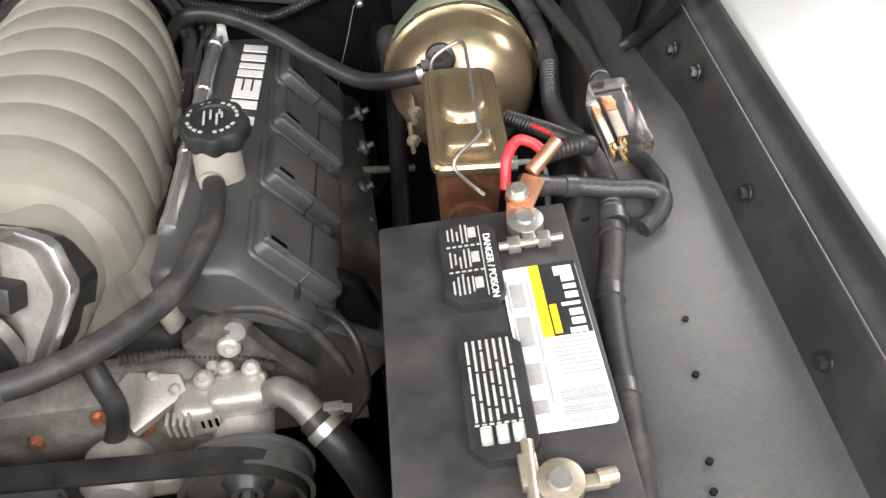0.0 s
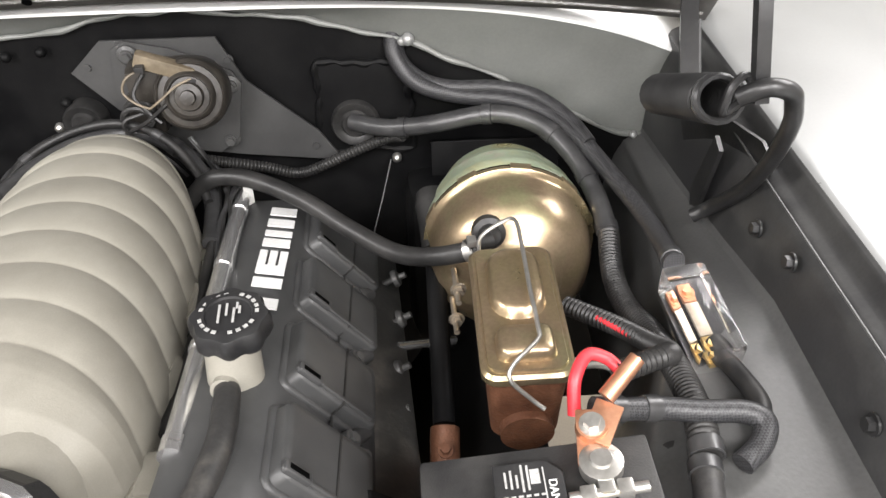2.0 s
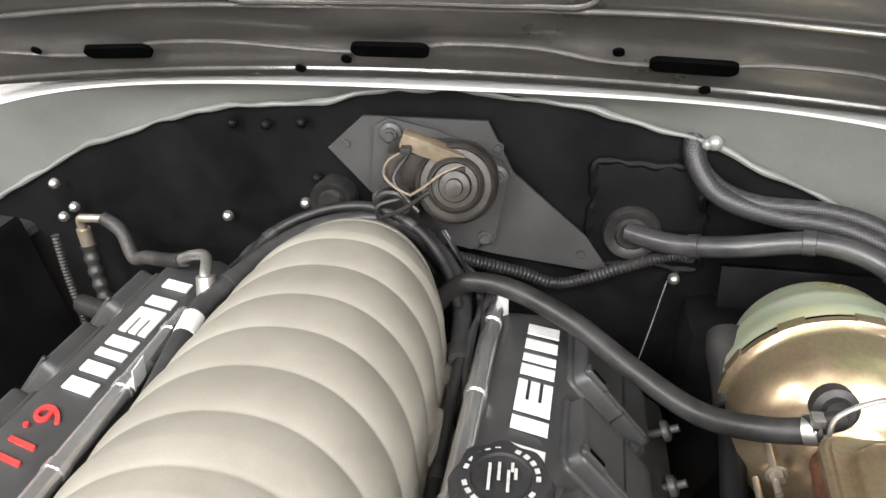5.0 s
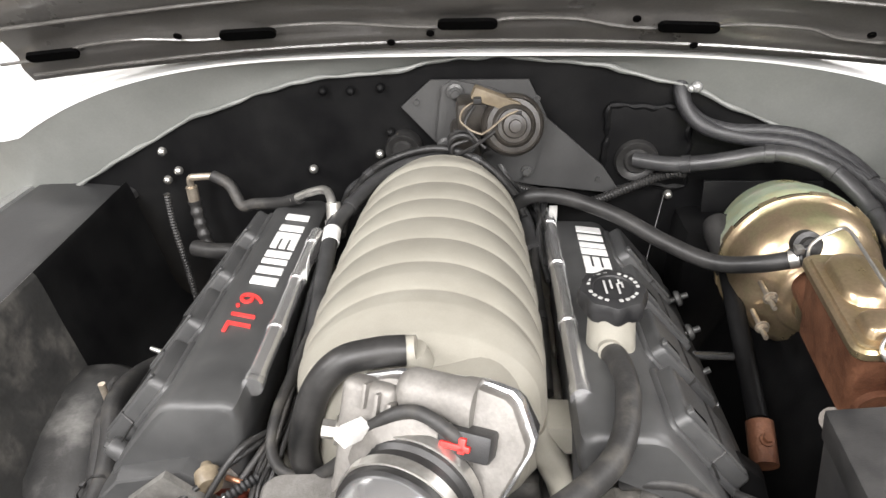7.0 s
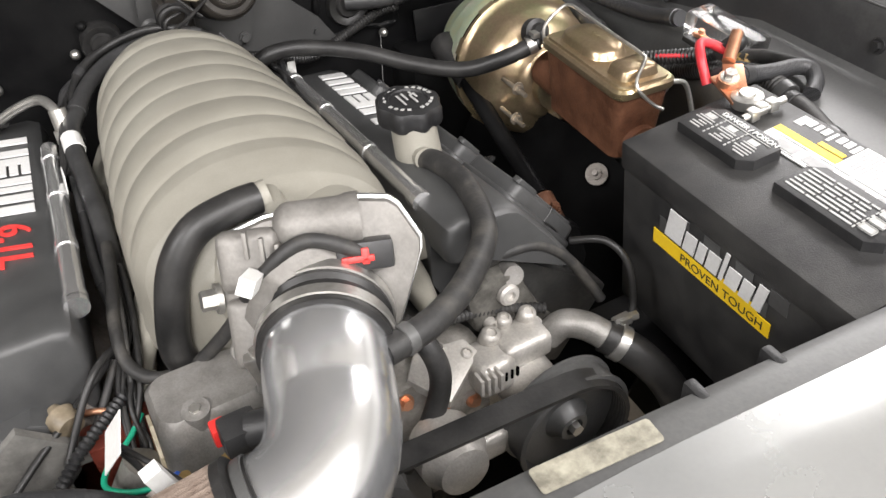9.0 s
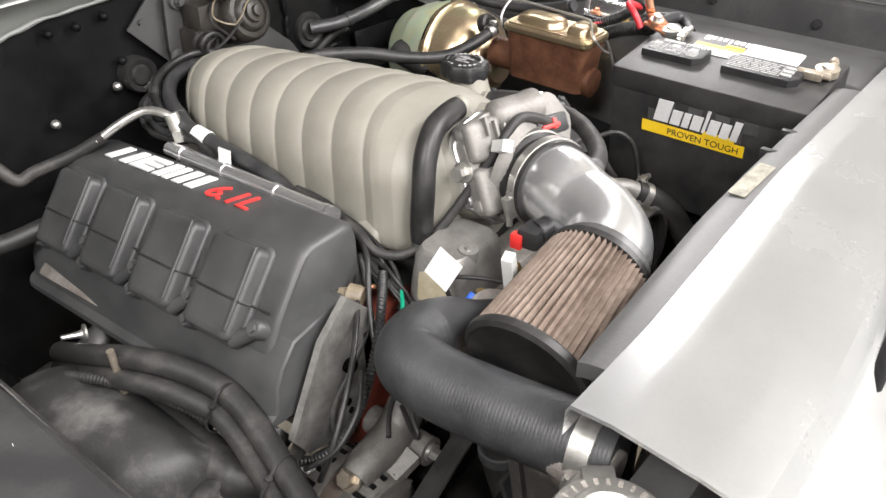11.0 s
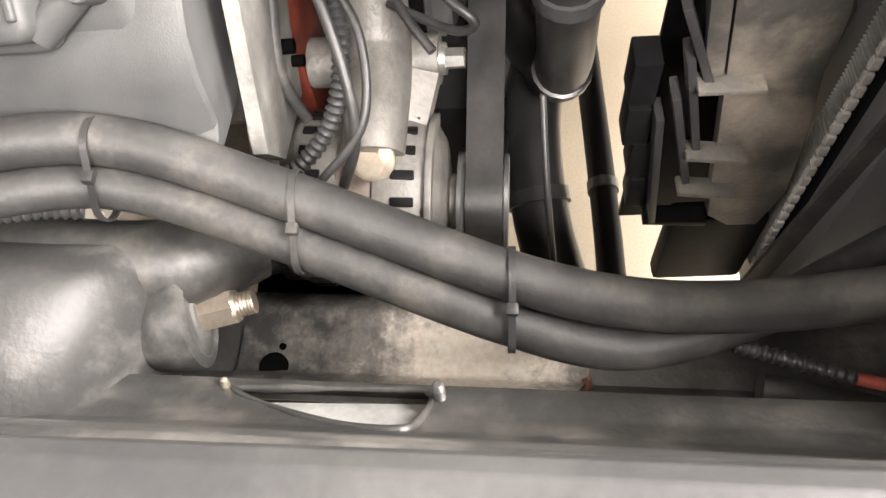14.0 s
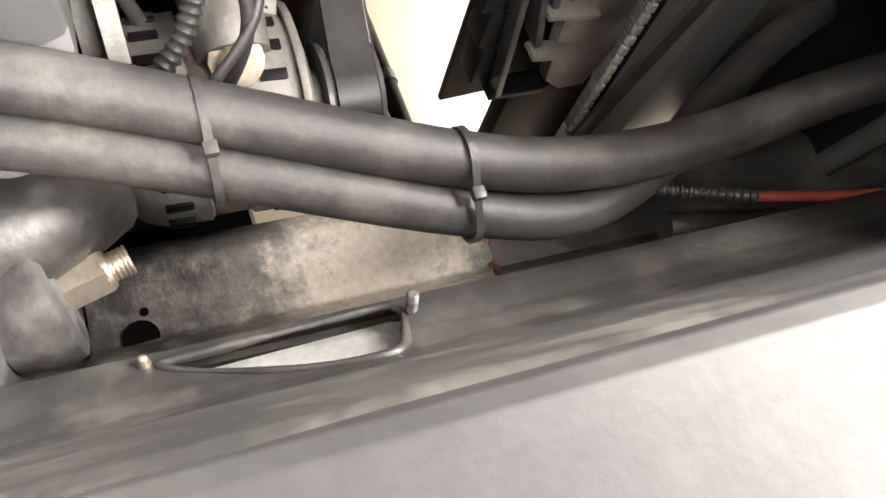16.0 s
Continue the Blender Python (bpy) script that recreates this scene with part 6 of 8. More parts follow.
# ---- front of the engine ----
engine_front()
M_TIMING = material("grimy_cast_aluminium", (0.2, 0.185, 0.165), 0.5, metal=0.4, second=(0.42, 0.4, 0.37), scale=26, amount=0.7, bump=0.45)
M_HEAD_END = material("weathered_head_casting", (0.045, 0.042, 0.037), 0.55, metal=0.25, second=(0.14, 0.134, 0.12), third=(0.08, 0.076, 0.068), scale=40, amount=0.6, bump=0.4)
M_HEAD = material("pale_oxidised_aluminium", (0.09, 0.088, 0.081), 0.55, metal=0.2, second=(0.21, 0.204, 0.19), scale=28, amount=0.6, bump=0.3)
bm = BM()
box(bm, (-0.02, -0.025, 0.66), (0.30, 0.07, 0.20), 0.025)
part("timing_cover", bm, M_TIMING, block, "dirty cast-aluminium timing cover")
for x, y, z, r in ((0.02, -0.065, 0.75, 0.006), (0.06, -0.065, 0.72, 0.006), (-0.05, -0.065, 0.72, 0.006), (0.10, -0.06, 0.70, 0.006)):
    bm = BM()
    bolt(bm, (x, y, z), (0, -1, 0.3), r, 0.008)
    part("bolt", bm, M_COPPER, block, "rust-orange bolt")
# driver-side front: rounded head end, pump with ears and outlet
bm = BM()
prism(bm, [(0.0, 0.0), (0.03, 0.045), (0.075, 0.055), (0.105, 0.04), (0.130, 0.0), (0.135, -0.06), (0.11, -0.085), (0.03, -0.035)], (0.190, 0.046, 0.778), (1, 0, -0.25), (0.25, 0, 1), 0.022, 0.008)
part("head_end_cover", bm, M_BAY, block, "black rounded head end cover")
in_place()
bm = BM()
prism(bm, [(0.126, 0.792), (0.150, 0.812), (0.186, 0.806), (0.216, 0.748), (0.256, 0.690), (0.246, 0.668), (0.205, 0.660), (0.165, 0.715), (0.136, 0.748)][::-1], (0, 0.012, 0), (1, 0, 0), (0, 0, 1), 0.022, 0.005)
part("front_ear", bm, M_HEAD_END, block, "dirty cast ear below the valve cover")
for x, z, r in ((0.172, 0.786, 0.012), (0.232, 0.694, 0.009), (0.150, 0.756, 0.007)):
    bm = BM()
    lathe(bm, [(r, -0.004), (r, 0.006), (r * 0.8, 0.009), (r * 0.45, 0.0092), (r * 0.4, 0.005), (0.001, 0.005)], (x, -0.010, z), (0, -1, 0.15), 18)
    part("ear_boss", bm, M_PUMP, block)
engine_front()
bm = BM()
cyl(bm, (0.172, -0.008, 0.812), (0.168, -0.034, 0.822), 0.013, 0.011)
part("plug_boss", bm, M_CAST, block)
pump = thing("power_steering_pump", "cast-aluminium power steering pump with ribbed pulley", "pump", (0.16, -0.08, 0.66))
bm = BM()
cyl(bm, (0.155, -0.02, 0.715), (0.160, -0.115, 0.705), 0.036, 0.030, 28)
part("housing", bm, M_PUMP, pump)
bm = BM()
box(bm, (0.118, -0.062, 0.742), (0.045, 0.05, 0.045), 0.014, None, 3)
part("valve_block", bm, M_PUMP, pump)
bm = BM()
box(bm, (0.160, -0.058, 0.752), (0.062, 0.045, 0.034), 0.013, None, 3)
part("outlet_block", bm, M_PUMP, pump)
for pa, pb, ra, rb in (((0.145, -0.06, 0.74), (0.142, -0.065, 0.765), 0.014, 0.012), ((0.178, -0.05, 0.745), (0.18, -0.055, 0.768), 0.010, 0.009)):
    bm = BM()
    cyl(bm, pa, pb, ra, rb)
    part("boss", bm, M_PUMP, pump)
bm = BM()
prism(bm, [(-0.032, -0.004), (0.0, -0.042), (0.05, -0.002), (0.04, 0.018), (-0.014, 0.022)], (0.062, -0.046, 0.752), (1, -0.1, 0.0), (0.1, 0.95, 0.35), 0.014, 0.004)
part("bracket", bm, M_PUMP, pump, "ribbed cast bracket")
for k in range(4):
    bm = BM()
    box(bm, (0.092 + 0.007 * k, -0.086 - 0.001 * k, 0.752), (0.0035, 0.016, 0.022), 0.001, pose(0, 0, 0, 0, 0, 0))
    part("fin", bm, M_PUMP, pump)
for x, y, z, r, h in ((0.128, -0.048, 0.765, 0.011, 0.014), (0.150, -0.040, 0.770, 0.009, 0.012), (0.176, -0.045, 0.770, 0.010, 0.012), (0.098, -0.05, 0.756, 0.008, 0.012), (0.075, -0.035, 0.765, 0.007, 0.010)):
    bm = BM()
    lathe(bm, [(r, -0.01), (r, h * 0.6), (r * 0.85, h * 0.85), (r * 0.5, h), (r * 0.45, h * 0.8)], (x, y, z), (0.05, -0.35, 1), 16)
    part("boss", bm, M_PUMP, pump)
for k in range(3):
    bm = BM()
    box(bm, (0.124 + 0.007 * k, -0.0865, 0.746), (0.003, 0.003, 0.012), 0.0008)
    part("slot", bm, M_VOID, pump)
tens = thing("belt_tensioner", "cast-aluminium belt tensioner below the belt", "tensioner", (0.04, -0.14, 0.69))
bm = BM()
lathe(bm, [(0.030, -0.01), (0.036, 0.0), (0.036, 0.03), (0.030, 0.036), (0.026, 0.05), (0.012, 0.054)], (0.038, -0.098, 0.715), (0, -1, 0.12), 28)
part("body", bm, M_PUMP, tens)
bm = BM()
box(bm, (0.075, -0.115, 0.705), (0.055, 0.03, 0.035), 0.01, None, 3)
part("arm", bm, M_PUMP, tens)
PC, PD = Vector((0.163, -0.122, 0.709)), Vector((0.0, -1, 0.0))
bm = BM()
lathe(bm, [(0.045, 0.0), (0.068, 0.0), (0.068, 0.003), (0.0645, 0.005), (0.0645, 0.028), (0.067, 0.029), (0.067, 0.032), (0.062, 0.033), (0.058, 0.022), (0.026, 0.016), (0.020, 0.022), (0.016, 0.030), (0.010, 0.030), (0.008, 0.018), (0.001, 0.018)], PC, PD, 48)
pul = part("pulley", bm, M_BAY_GREY, pump, "black steel pulley")
bm = BM()
bolt(bm, PC + PD * 0.02, PD, 0.007, 0.016)
part("centre_bolt", bm, M_STEEL, pul)
hose = thing("power_steering_hose", "black rubber hose with cast elbow and screw clamp", "hose", (0.25, -0.12, 0.7))
bm = BM()
tube(bm, [(0.190, -0.065, 0.750), (0.205, -0.072, 0.766), (0.222, -0.086, 0.766), (0.236, -0.102, 0.758), (0.250, -0.118, 0.748)], 0.0155, 16, 8)
part("elbow", bm, M_CAST, hose, "cast-aluminium elbow")
bm = BM()
tube(bm, [(0.236, -0.102, 0.758), (0.262, -0.132, 0.738), (0.285, -0.16, 0.70), (0.30, -0.19, 0.64)], 0.0185, 16, 8)
part("hose_body", bm, M_RUBBER, hose)
bm = BM()
d = Vector((0.7, -0.75, -0.5)).normalized()
o = Vector((0.247, -0.114, 0.751))
lathe(bm, [(0.0187, -0.006), (0.0203, -0.0055), (0.0203, 0.0055), (0.0187, 0.006)], o, d, 24, False)
cl = part("clamp", bm, M_STEEL, hose, "stainless screw clamp")
bm = BM()
box(bm, o + Vector((0.012, 0.010, 0.019)), (0.016, 0.012, 0.01), 0.002)
cyl(bm, o + Vector((0.0, 0.012, 0.021)), o + Vector((0.028, 0.008, 0.019)), 0.005, seg=6)
part("screw", bm, M_STEEL, cl)
loom("corrugated_loom", "thin corrugated loom across the engine front", [(0.05, -0.035, 0.80), (0.10, -0.03, 0.795), (0.15, -0.03, 0.782), (0.20, -0.045, 0.77)], 0.0055, M_HOSE, "ribbed")
loom("thin_hose", "black hose over the head end cover", [(0.145, -0.01, 0.83), (0.17, -0.022, 0.845), (0.205, -0.025, 0.84), (0.24, -0.03, 0.81), (0.265, -0.04, 0.77), (0.275, -0.05, 0.75)], 0.006, M_HOSE)
loom("coolant_hose", "black coolant hose beside the intake elbow", [(0.03, -0.05, 0.84), (0.045, -0.075, 0.82), (0.05, -0.085, 0.78), (0.03, -0.09, 0.73), (0.0, -0.09, 0.69)], 0.011, M_HOSE)


def belt_run(pts, w, t):
    """A flat belt in the plane of the pulleys."""
    bm = BM()
    rr = []
    n = len(pts)
    for i, (x, z) in enumerate(pts):
        a, b = Vector(pts[i - 1]), Vector(pts[(i + 1) % n])
        d = (b - a).normalized()
        nx, nz = d.y, -d.x
        rr.append([bm.verts.new((x + nx * s * t / 2, y, z + nz * s * t / 2)) for s, y in ((-1, -0.126), (1, -0.126), (1, -0.126 - w), (-1, -0.126 - w))])
    skin(bm, rr, closed=True)
    return bm


def arc(cx, cz, r, a0, a1, n=12):
    return [(cx + r * math.cos(radians(a0 + (a1 - a0) * k / n)), cz + r * math.sin(radians(a0 + (a1 - a0) * k / n))) for k in range(n + 1)]


region(0.013, 0.024, -0.017, 0, 0, -3.6, 1)
AC_, AR = (-0.362, 0.580), 0.031
belt = thing("serpentine_belt", "black ribbed rubber serpentine belt", "belt", (-0.1, -0.14, 0.5))
pts = arc(0.163, 0.709, 0.0665, -50, 88) + arc(-0.06, 0.718, 0.055, 88, 118, 4) + arc(AC_[0], AC_[1], AR + 0.002, 85, 265) + arc(-0.04, 0.42, 0.085, 200, 330)
part("belt_band", belt_run(pts, 0.026, 0.0045), M_RUBBER, belt)


def inner_rib(k):
    bm = BM()
    rr = []
    n = len(pts)
    for i, (x, z) in enumerate(pts):
        a, b = Vector(pts[i - 1]), Vector(pts[(i + 1) % n])
        d = (b - a).normalized()
        nx, nz = d.y, -d.x
        y = -0.1275 - 0.0042 * k
        rr.append([bm.verts.new((x + nx * s, yy, z + nz * s)) for s, yy in ((-0.002, y), (-0.002, y - 0.003), (-0.0034, y - 0.0022), (-0.0034, y - 0.0008))])
    skin(bm, rr, closed=True)
    part("rib", bm, M_RUBBER, belt)


for k in range(6):
    inner_rib(k)
idler = thing("idler_pulley", "black ribbed idler pulleys on the engine front", "pulley", (-0.06, -0.13, 0.5))
for cx, cz, r in ((-0.06, 0.718, 0.052), (-0.04, 0.42, 0.082)):
    bm = BM()
    lathe(bm, [(0.01, -0.004), (r + 0.003, -0.002), (r + 0.003, 0.0), (r, 0.002), (r, 0.028), (r + 0.003, 0.03), (r - 0.006, 0.032), (r - 0.012, 0.02), (0.02, 0.02), (0.015, 0.028), (0.001, 0.028)], (cx, -0.126, cz), (0, -1, 0), 40)
    part("wheel", bm, M_BAY_GREY, idler)

M_STATOR = material("brown_lamination", (0.10, 0.075, 0.06), 0.5, second=(0.17, 0.13, 0.11), scale=40)
engine_front()
bm = BM()
box(bm, (-0.10, -0.085, 0.58), (0.26, 0.03, 0.22), 0.02)
lathe(bm, [(0.08, 0.0), (0.085, 0.004), (0.085, 0.03), (0.06, 0.036), (0.02, 0.036)], (-0.12, -0.095, 0.60), (0, -1, 0), 32)
part("water_pump", bm, M_BAY_GREY, block, "dark water pump housing")
passenger_side()
M_ALT = material("dull_alternator_casting", (0.095, 0.09, 0.082), 0.52, metal=0.25, second=(0.185, 0.176, 0.161), third=(0.14, 0.133, 0.122), scale=34, amount=0.6, bump=0.35)
# made-up black block that keeps the gap behind the belt dark
bm = BM()
box(bm, (-0.235, -0.076, 0.47), (0.14, 0.092, 0.24), 0.015)
part("dark_filler_block", bm, M_BAY, block, "black block added to darken the gap behind the belt")
region(0.013, 0.024, -0.017, 0, 0, -3.6, 1)
alt = thing("alternator", "cast-aluminium alternator with vent slots and black pulley", "alternator", (-0.37, -0.06, 0.52))
AO = Vector((AC_[0], 0.0, AC_[1]))
bm = BM()
lathe(bm, [(0.02, 0.014), (0.045, 0.012), (0.058, 0.0), (0.063, -0.012), (0.064, -0.04), (0.061, -0.042)], AO, (0, 1, 0), 40)
part("rear_frame", bm, M_ALT, alt)
bm = BM()
lathe(bm, [(0.0605, -0.040), (0.0615, -0.042), (0.0615, -0.064), (0.0605, -0.066)], AO, (0, 1, 0), 40)
part("stator", bm, M_STATOR, alt, "brown laminated stator ring")
bm = BM()
lathe(bm, [(0.061, -0.064), (0.064, -0.066), (0.064, -0.088), (0.058, -0.102), (0.045, -0.110), (0.02, -0.114), (0.019, -0.12)], AO, (0, 1, 0), 40)
part("front_frame", bm, M_ALT, alt)
for y0, name in ((-0.086, "front"), (-0.022, "rear")):
    for k in range(22):
        a = 2 * math.pi * k / 22 + 0.15
        r = Vector((math.cos(a), 0, math.sin(a)))
        m = axes(AO + r * 0.0638 + Vector((0, y0, 0)), (0, 1, 0), r.cross(Vector((0, 1, 0))))
        bm = BM()
        box(bm, (0, 0, 0), (0.016, 0.0065, 0.003), 0.001, m)
        part("vent_slot", bm, M_BAY, alt, "dark vent slot")
for k in range(10):
    a = math.pi * (0.25 + 0.75 * k / 9)
    r = Vector((math.cos(a), 0, math.sin(a)))
    bm = BM()
    box(bm, (0, 0, 0), (0.022, 0.005, 0.018), 0.001, axes(AO + r * 0.052 + Vector((0, -0.103, 0)), r, (0, 1, 0)))
    part("fin", bm, M_ALT, alt)
bm = BM()
tube(bm, [(-0.368, -0.067, 0.645), (-0.342, -0.066, 0.652), (-0.305, -0.064, 0.655), (-0.28, -0.062, 0.668), (-0.255, -0.062, 0.71), (-0.235, -0.055, 0.755), (-0.212, -0.05, 0.79)], 0.021, 18, 6, lambda s: 0.0205 + 0.004 * math.sin(min(1, s / 0.16) * math.pi))
cyl(bm, (-0.278, -0.01, 0.634), (-0.278, -0.105, 0.638), 0.0185, seg=24)
sheet(bm, lambda u, v: (-0.30 - 0.062 * v, -0.070 - 0.036 * u * (1 - 0.4 * v), 0.660 - 0.03 * v - 0.012 * u), 5, 5, (0, 0, -0.012))
part("bracket", bm, M_ALT, alt, "cast mounting bracket arm")
bm = BM()
bolt(bm, (-0.3735, -0.067, 0.650), (-0.8, 0, 0.6), 0.0105, 0.014)
part("bolt", bm, M_TAN, alt)
bm = BM()
bolt(bm, (-0.278, -0.105, 0.638), (0, -1, 0.05), 0.008, 0.018)
part("bolt", bm, M_STEEL, alt)
bm = BM()
lathe(bm, [(0.02, 0.0), (0.036, 0.0), (0.036, 0.003), (0.033, 0.005), (AR, 0.006), (AR, 0.030), (0.033, 0.031), (0.035, 0.033), (0.034, 0.036), (0.026, 0.034), (0.012, 0.030), (0.001, 0.03)], (AC_[0], -0.120, AC_[1]), (0, -1, 0), 40)
part("pulley", bm, M_BAY_GREY, alt, "black pulley")
bm = BM()
box(bm, (-0.388, -0.004, 0.540), (0.032, 0.052, 0.042), 0.008)
cyl(bm, (-0.393, 0.015, 0.54), (-0.398, 0.030, 0.542), 0.010)
part("rear_terminal", bm, M_PLASTIC, alt, "black terminal boot")
bm = BM()
cyl(bm, (-0.397, 0.026, 0.542), (-0.400, 0.042, 0.543), 0.005, seg=10)
part("terminal_stud", bm, M_COPPER, alt)
for c, s in (((-0.409, -0.062, 0.612), (0.004, 0.020, 0.014)), ((-0.383, -0.004, 0.640), (0.035, 0.03, 0.003))):
    bm = BM()
    box(bm, (0, 0, 0), s, 0.0006, Matrix.Translation(c) @ pose(0, 0, 0, 0, -40 if s[0] < 0.01 else 25, 10))
    part("sticker", bm, M_WHITE, alt, "white paper tag")

# thermostat housing tower and sensors
engine_front()
tower = thing("thermostat_housing", "cast-aluminium thermostat housing with brass sensors", "thermostat housing", (-0.17, -0.06, 0.72))
bm = BM()
rr = []
for z, w, l in ((0.70, 0.11, 0.10), (0.76, 0.105, 0.09), (0.80, 0.10, 0.082), (0.842, 0.095, 0.07), (0.850, 0.085, 0.06)):
    rr.append([bm.verts.new(Vector((-0.150 + x, -0.035 + y, z))) for x, y in round_rect(w, l, 0.016, 5)])
skin(bm, rr)
cyl(bm, (-0.163, -0.055, 0.80), (-0.164, -0.060, 0.852), 0.014, 0.012, 24)
part("casting", bm, M_CAST, tower)
bm = BM()
bolt(bm, (-0.164, -0.060, 0.851), (-0.05, -0.1, 0.9), 0.005, 0.004, False)
part("bolt", bm, M_STEEL, tower)
bm = BM()
prism(bm, [(-0.025, -0.03), (0.012, -0.034), (0.022, -0.012), (0.02, 0.022), (-0.004, 0.032), (-0.024, 0.012)], (-0.2005, -0.035, 0.80), (0, 1, 0), (0.05, 0, 1), -0.003, 0.0)
part("sealant_patch", bm, M_CREAM, tower, "cream sealant patch")
bm = BM()
cyl(bm, (-0.20, -0.098, 0.76), (-0.208, -0.128, 0.812), 0.030, 0.034, 28)
box(bm, (-0.195, -0.125, 0.81), (0.095, 0.05, 0.012), 0.005)
part("outlet", bm, M_CAST_DIRTY, tower, "hose outlet flange")
bm = BM()
bolt(bm, (-0.212, -0.138, 0.816), (0, 0, 1), 0.009, 0.008)
part("bolt", bm, M_STEEL, tower)
bm = BM()
cyl(bm, (-0.19, -0.094, 0.79), (-0.19, -0.094, 0.806), 0.009, seg=6)
cyl(bm, (-0.19, -0.094, 0.806), (-0.19, -0.094, 0.822), 0.005)
cyl(bm, (-0.155, -0.118, 0.845), (-0.185, -0.132, 0.843), 0.0075, seg=6)
part("sensor", bm, M_BRASS, tower, "brass sensor")
bm = BM()
box(bm, (-0.222, -0.078, 0.765), (0.02, 0.024, 0.028), 0.005)
part("plug", bm, M_CREAM, tower, "grey connector plug")
for x, y, z in ((-0.232, -0.08, 0.77),):
    bm = BM()
    box(bm, (x, y, z), (0.004, 0.004, 0.016), 0.001)
    part("lock_tab", bm, M_RED, tower)
loom("green_wire", "green wire with a blue crimp connector", [(-0.205, 0.012, 0.80), (-0.223, -0.005, 0.792), (-0.244, -0.024, 0.792), (-0.250, -0.050, 0.797), (-0.229, -0.072, 0.802), (-0.200, -0.086, 0.812)], 0.0026, M_GREEN)
loom("blue_connector", "blue crimp connector on the sensor", [(-0.206, -0.084, 0.809), (-0.194, -0.087, 0.816)], 0.0045, M_BLUE)
for c, s, r in (((-0.096, -0.060, 0.956), (0.030, 0.013, 0.014), (20, 25, 60)), ((-0.196, 0.316, 0.878), (0.0012, 0.024, 0.026), (0, 8, 0)), ((-0.232, 0.118, 0.85), (0.0012, 0.022, 0.03), (0, 10, 0)), ((0.133, 0.061, 0.858), (0.03, 0.0012, 0.026), (20, 25, 25)), ((0.128, 0.03, 0.835), (0.035, 0.012, 0.006), (0, 10, -25)), ((0.142, 0.50, 0.842), (0.012, 0.0012, 0.035), (0, 0, 0)), ((-0.203, -0.139, 0.872), (0.014, 0.012, 0.05), (0, -15, 10))):
    bm = BM()
    box(bm, (0, 0, 0), s, 0.0004, Matrix.Translation(c) @ pose(0, 0, 0, *r))
    part("tag_sheet", bm, M_WHITE, thing("paper_tag", "small white paper tag on a wire", "tag", c, group="wire tags"), smooth=False)
bm = BM()
box(bm, (0, 0, 0), (0.038, 0.034, 0.0012), 0.0003, axes((-0.229, -0.070, 0.864), (0.25, 0.92, 0.20), (0.45, -0.35, 0.75)))
part("tag_sheet", bm, M_WHITE, thing("paper_tag", "square white paper tag on a wire", "tag", (-0.229, -0.07, 0.864), group="wire tags"), smooth=False)
# loose wires on the passenger front corner
WIRES = [
    ([(-0.005, -0.075, 0.955), (-0.045, -0.055, 0.972), (-0.084, -0.048, 0.948), (-0.118, -0.018, 0.880), (-0.155, 0.006, 0.834), (-0.187, 0.025, 0.824), (-0.202, 0.052, 0.829), (-0.200, 0.085, 0.846), (-0.188, 0.14, 0.858), (-0.18, 0.20, 0.858)], 0.0062, M_HOSE),
    ([(-0.20, 0.09, 0.82), (-0.245, 0.045, 0.815), (-0.30, 0.0, 0.80), (-0.35, -0.03, 0.77), (-0.40, -0.045, 0.72), (-0.41, -0.03, 0.67)], 0.0035, M_RUBBER),
    ([(-0.20, 0.08, 0.83), (-0.23, 0.04, 0.84), (-0.265, 0.01, 0.80), (-0.29, -0.02, 0.76), (-0.30, -0.05, 0.72)], 0.0035, M_RUBBER),
    ([(-0.21, 0.07, 0.82), (-0.255, 0.02, 0.78), (-0.30, 0.01, 0.74), (-0.34, 0.01, 0.70), (-0.35, 0.0, 0.66)], 0.004, M_HOSE),
    ([(-0.25, -0.05, 0.75), (-0.30, -0.075, 0.745), (-0.33, -0.10, 0.74), (-0.34, -0.115, 0.73), (-0.33, -0.10, 0.715), (-0.30, -0.06, 0.71)], 0.003, M_RUBBER),
    ([(-0.22, -0.06, 0.76), (-0.27, -0.05, 0.745), (-0.33, -0.07, 0.74), (-0.36, -0.09, 0.73)], 0.003, M_RUBBER),
    ([(-0.228, -0.065, 0.85), (-0.218, -0.07, 0.82), (-0.215, -0.075, 0.78)], 0.003, M_RUBBER),
    ([(-0.228, -0.06, 0.85), (-0.205, -0.10, 0.85), (-0.19, -0.125, 0.845)], 0.0025, M_RUBBER),
    ([(-0.19, 0.12, 0.80), (-0.205, 0.06, 0.79), (-0.215, 0.0, 0.76), (-0.225, -0.03, 0.72)], 0.004, M_HOSE),
    ([(-0.25, 0.04, 0.80), (-0.23, 0.03, 0.80), (-0.21, 0.02, 0.78), (-0.205, 0.0, 0.75)], 0.003, M_COPPER),
    ([(-0.42, -0.02, 0.69), (-0.40, -0.05, 0.72), (-0.36, -0.05, 0.75), (-0.33, -0.03, 0.77)], 0.0028, M_RUBBER),
]
rnd = random.Random(11)
for k in range(7):
    j = [rnd.uniform(-0.014, 0.014) for _ in range(8)]
    WIRES.append(([(-0.182 + j[0] * 0.5, 0.17, 0.85), (-0.192 + j[1] * 0.7, 0.09, 0.835 + j[2]), (-0.205 + j[3], 0.03 + j[4], 0.81), (-0.222 + j[5], -0.015, 0.765 + j[6]), (-0.235 + j[7], -0.04 + j[0], 0.71)], 0.0022 + 0.0003 * (k % 4), M_RUBBER if k % 3 else M_HOSE))
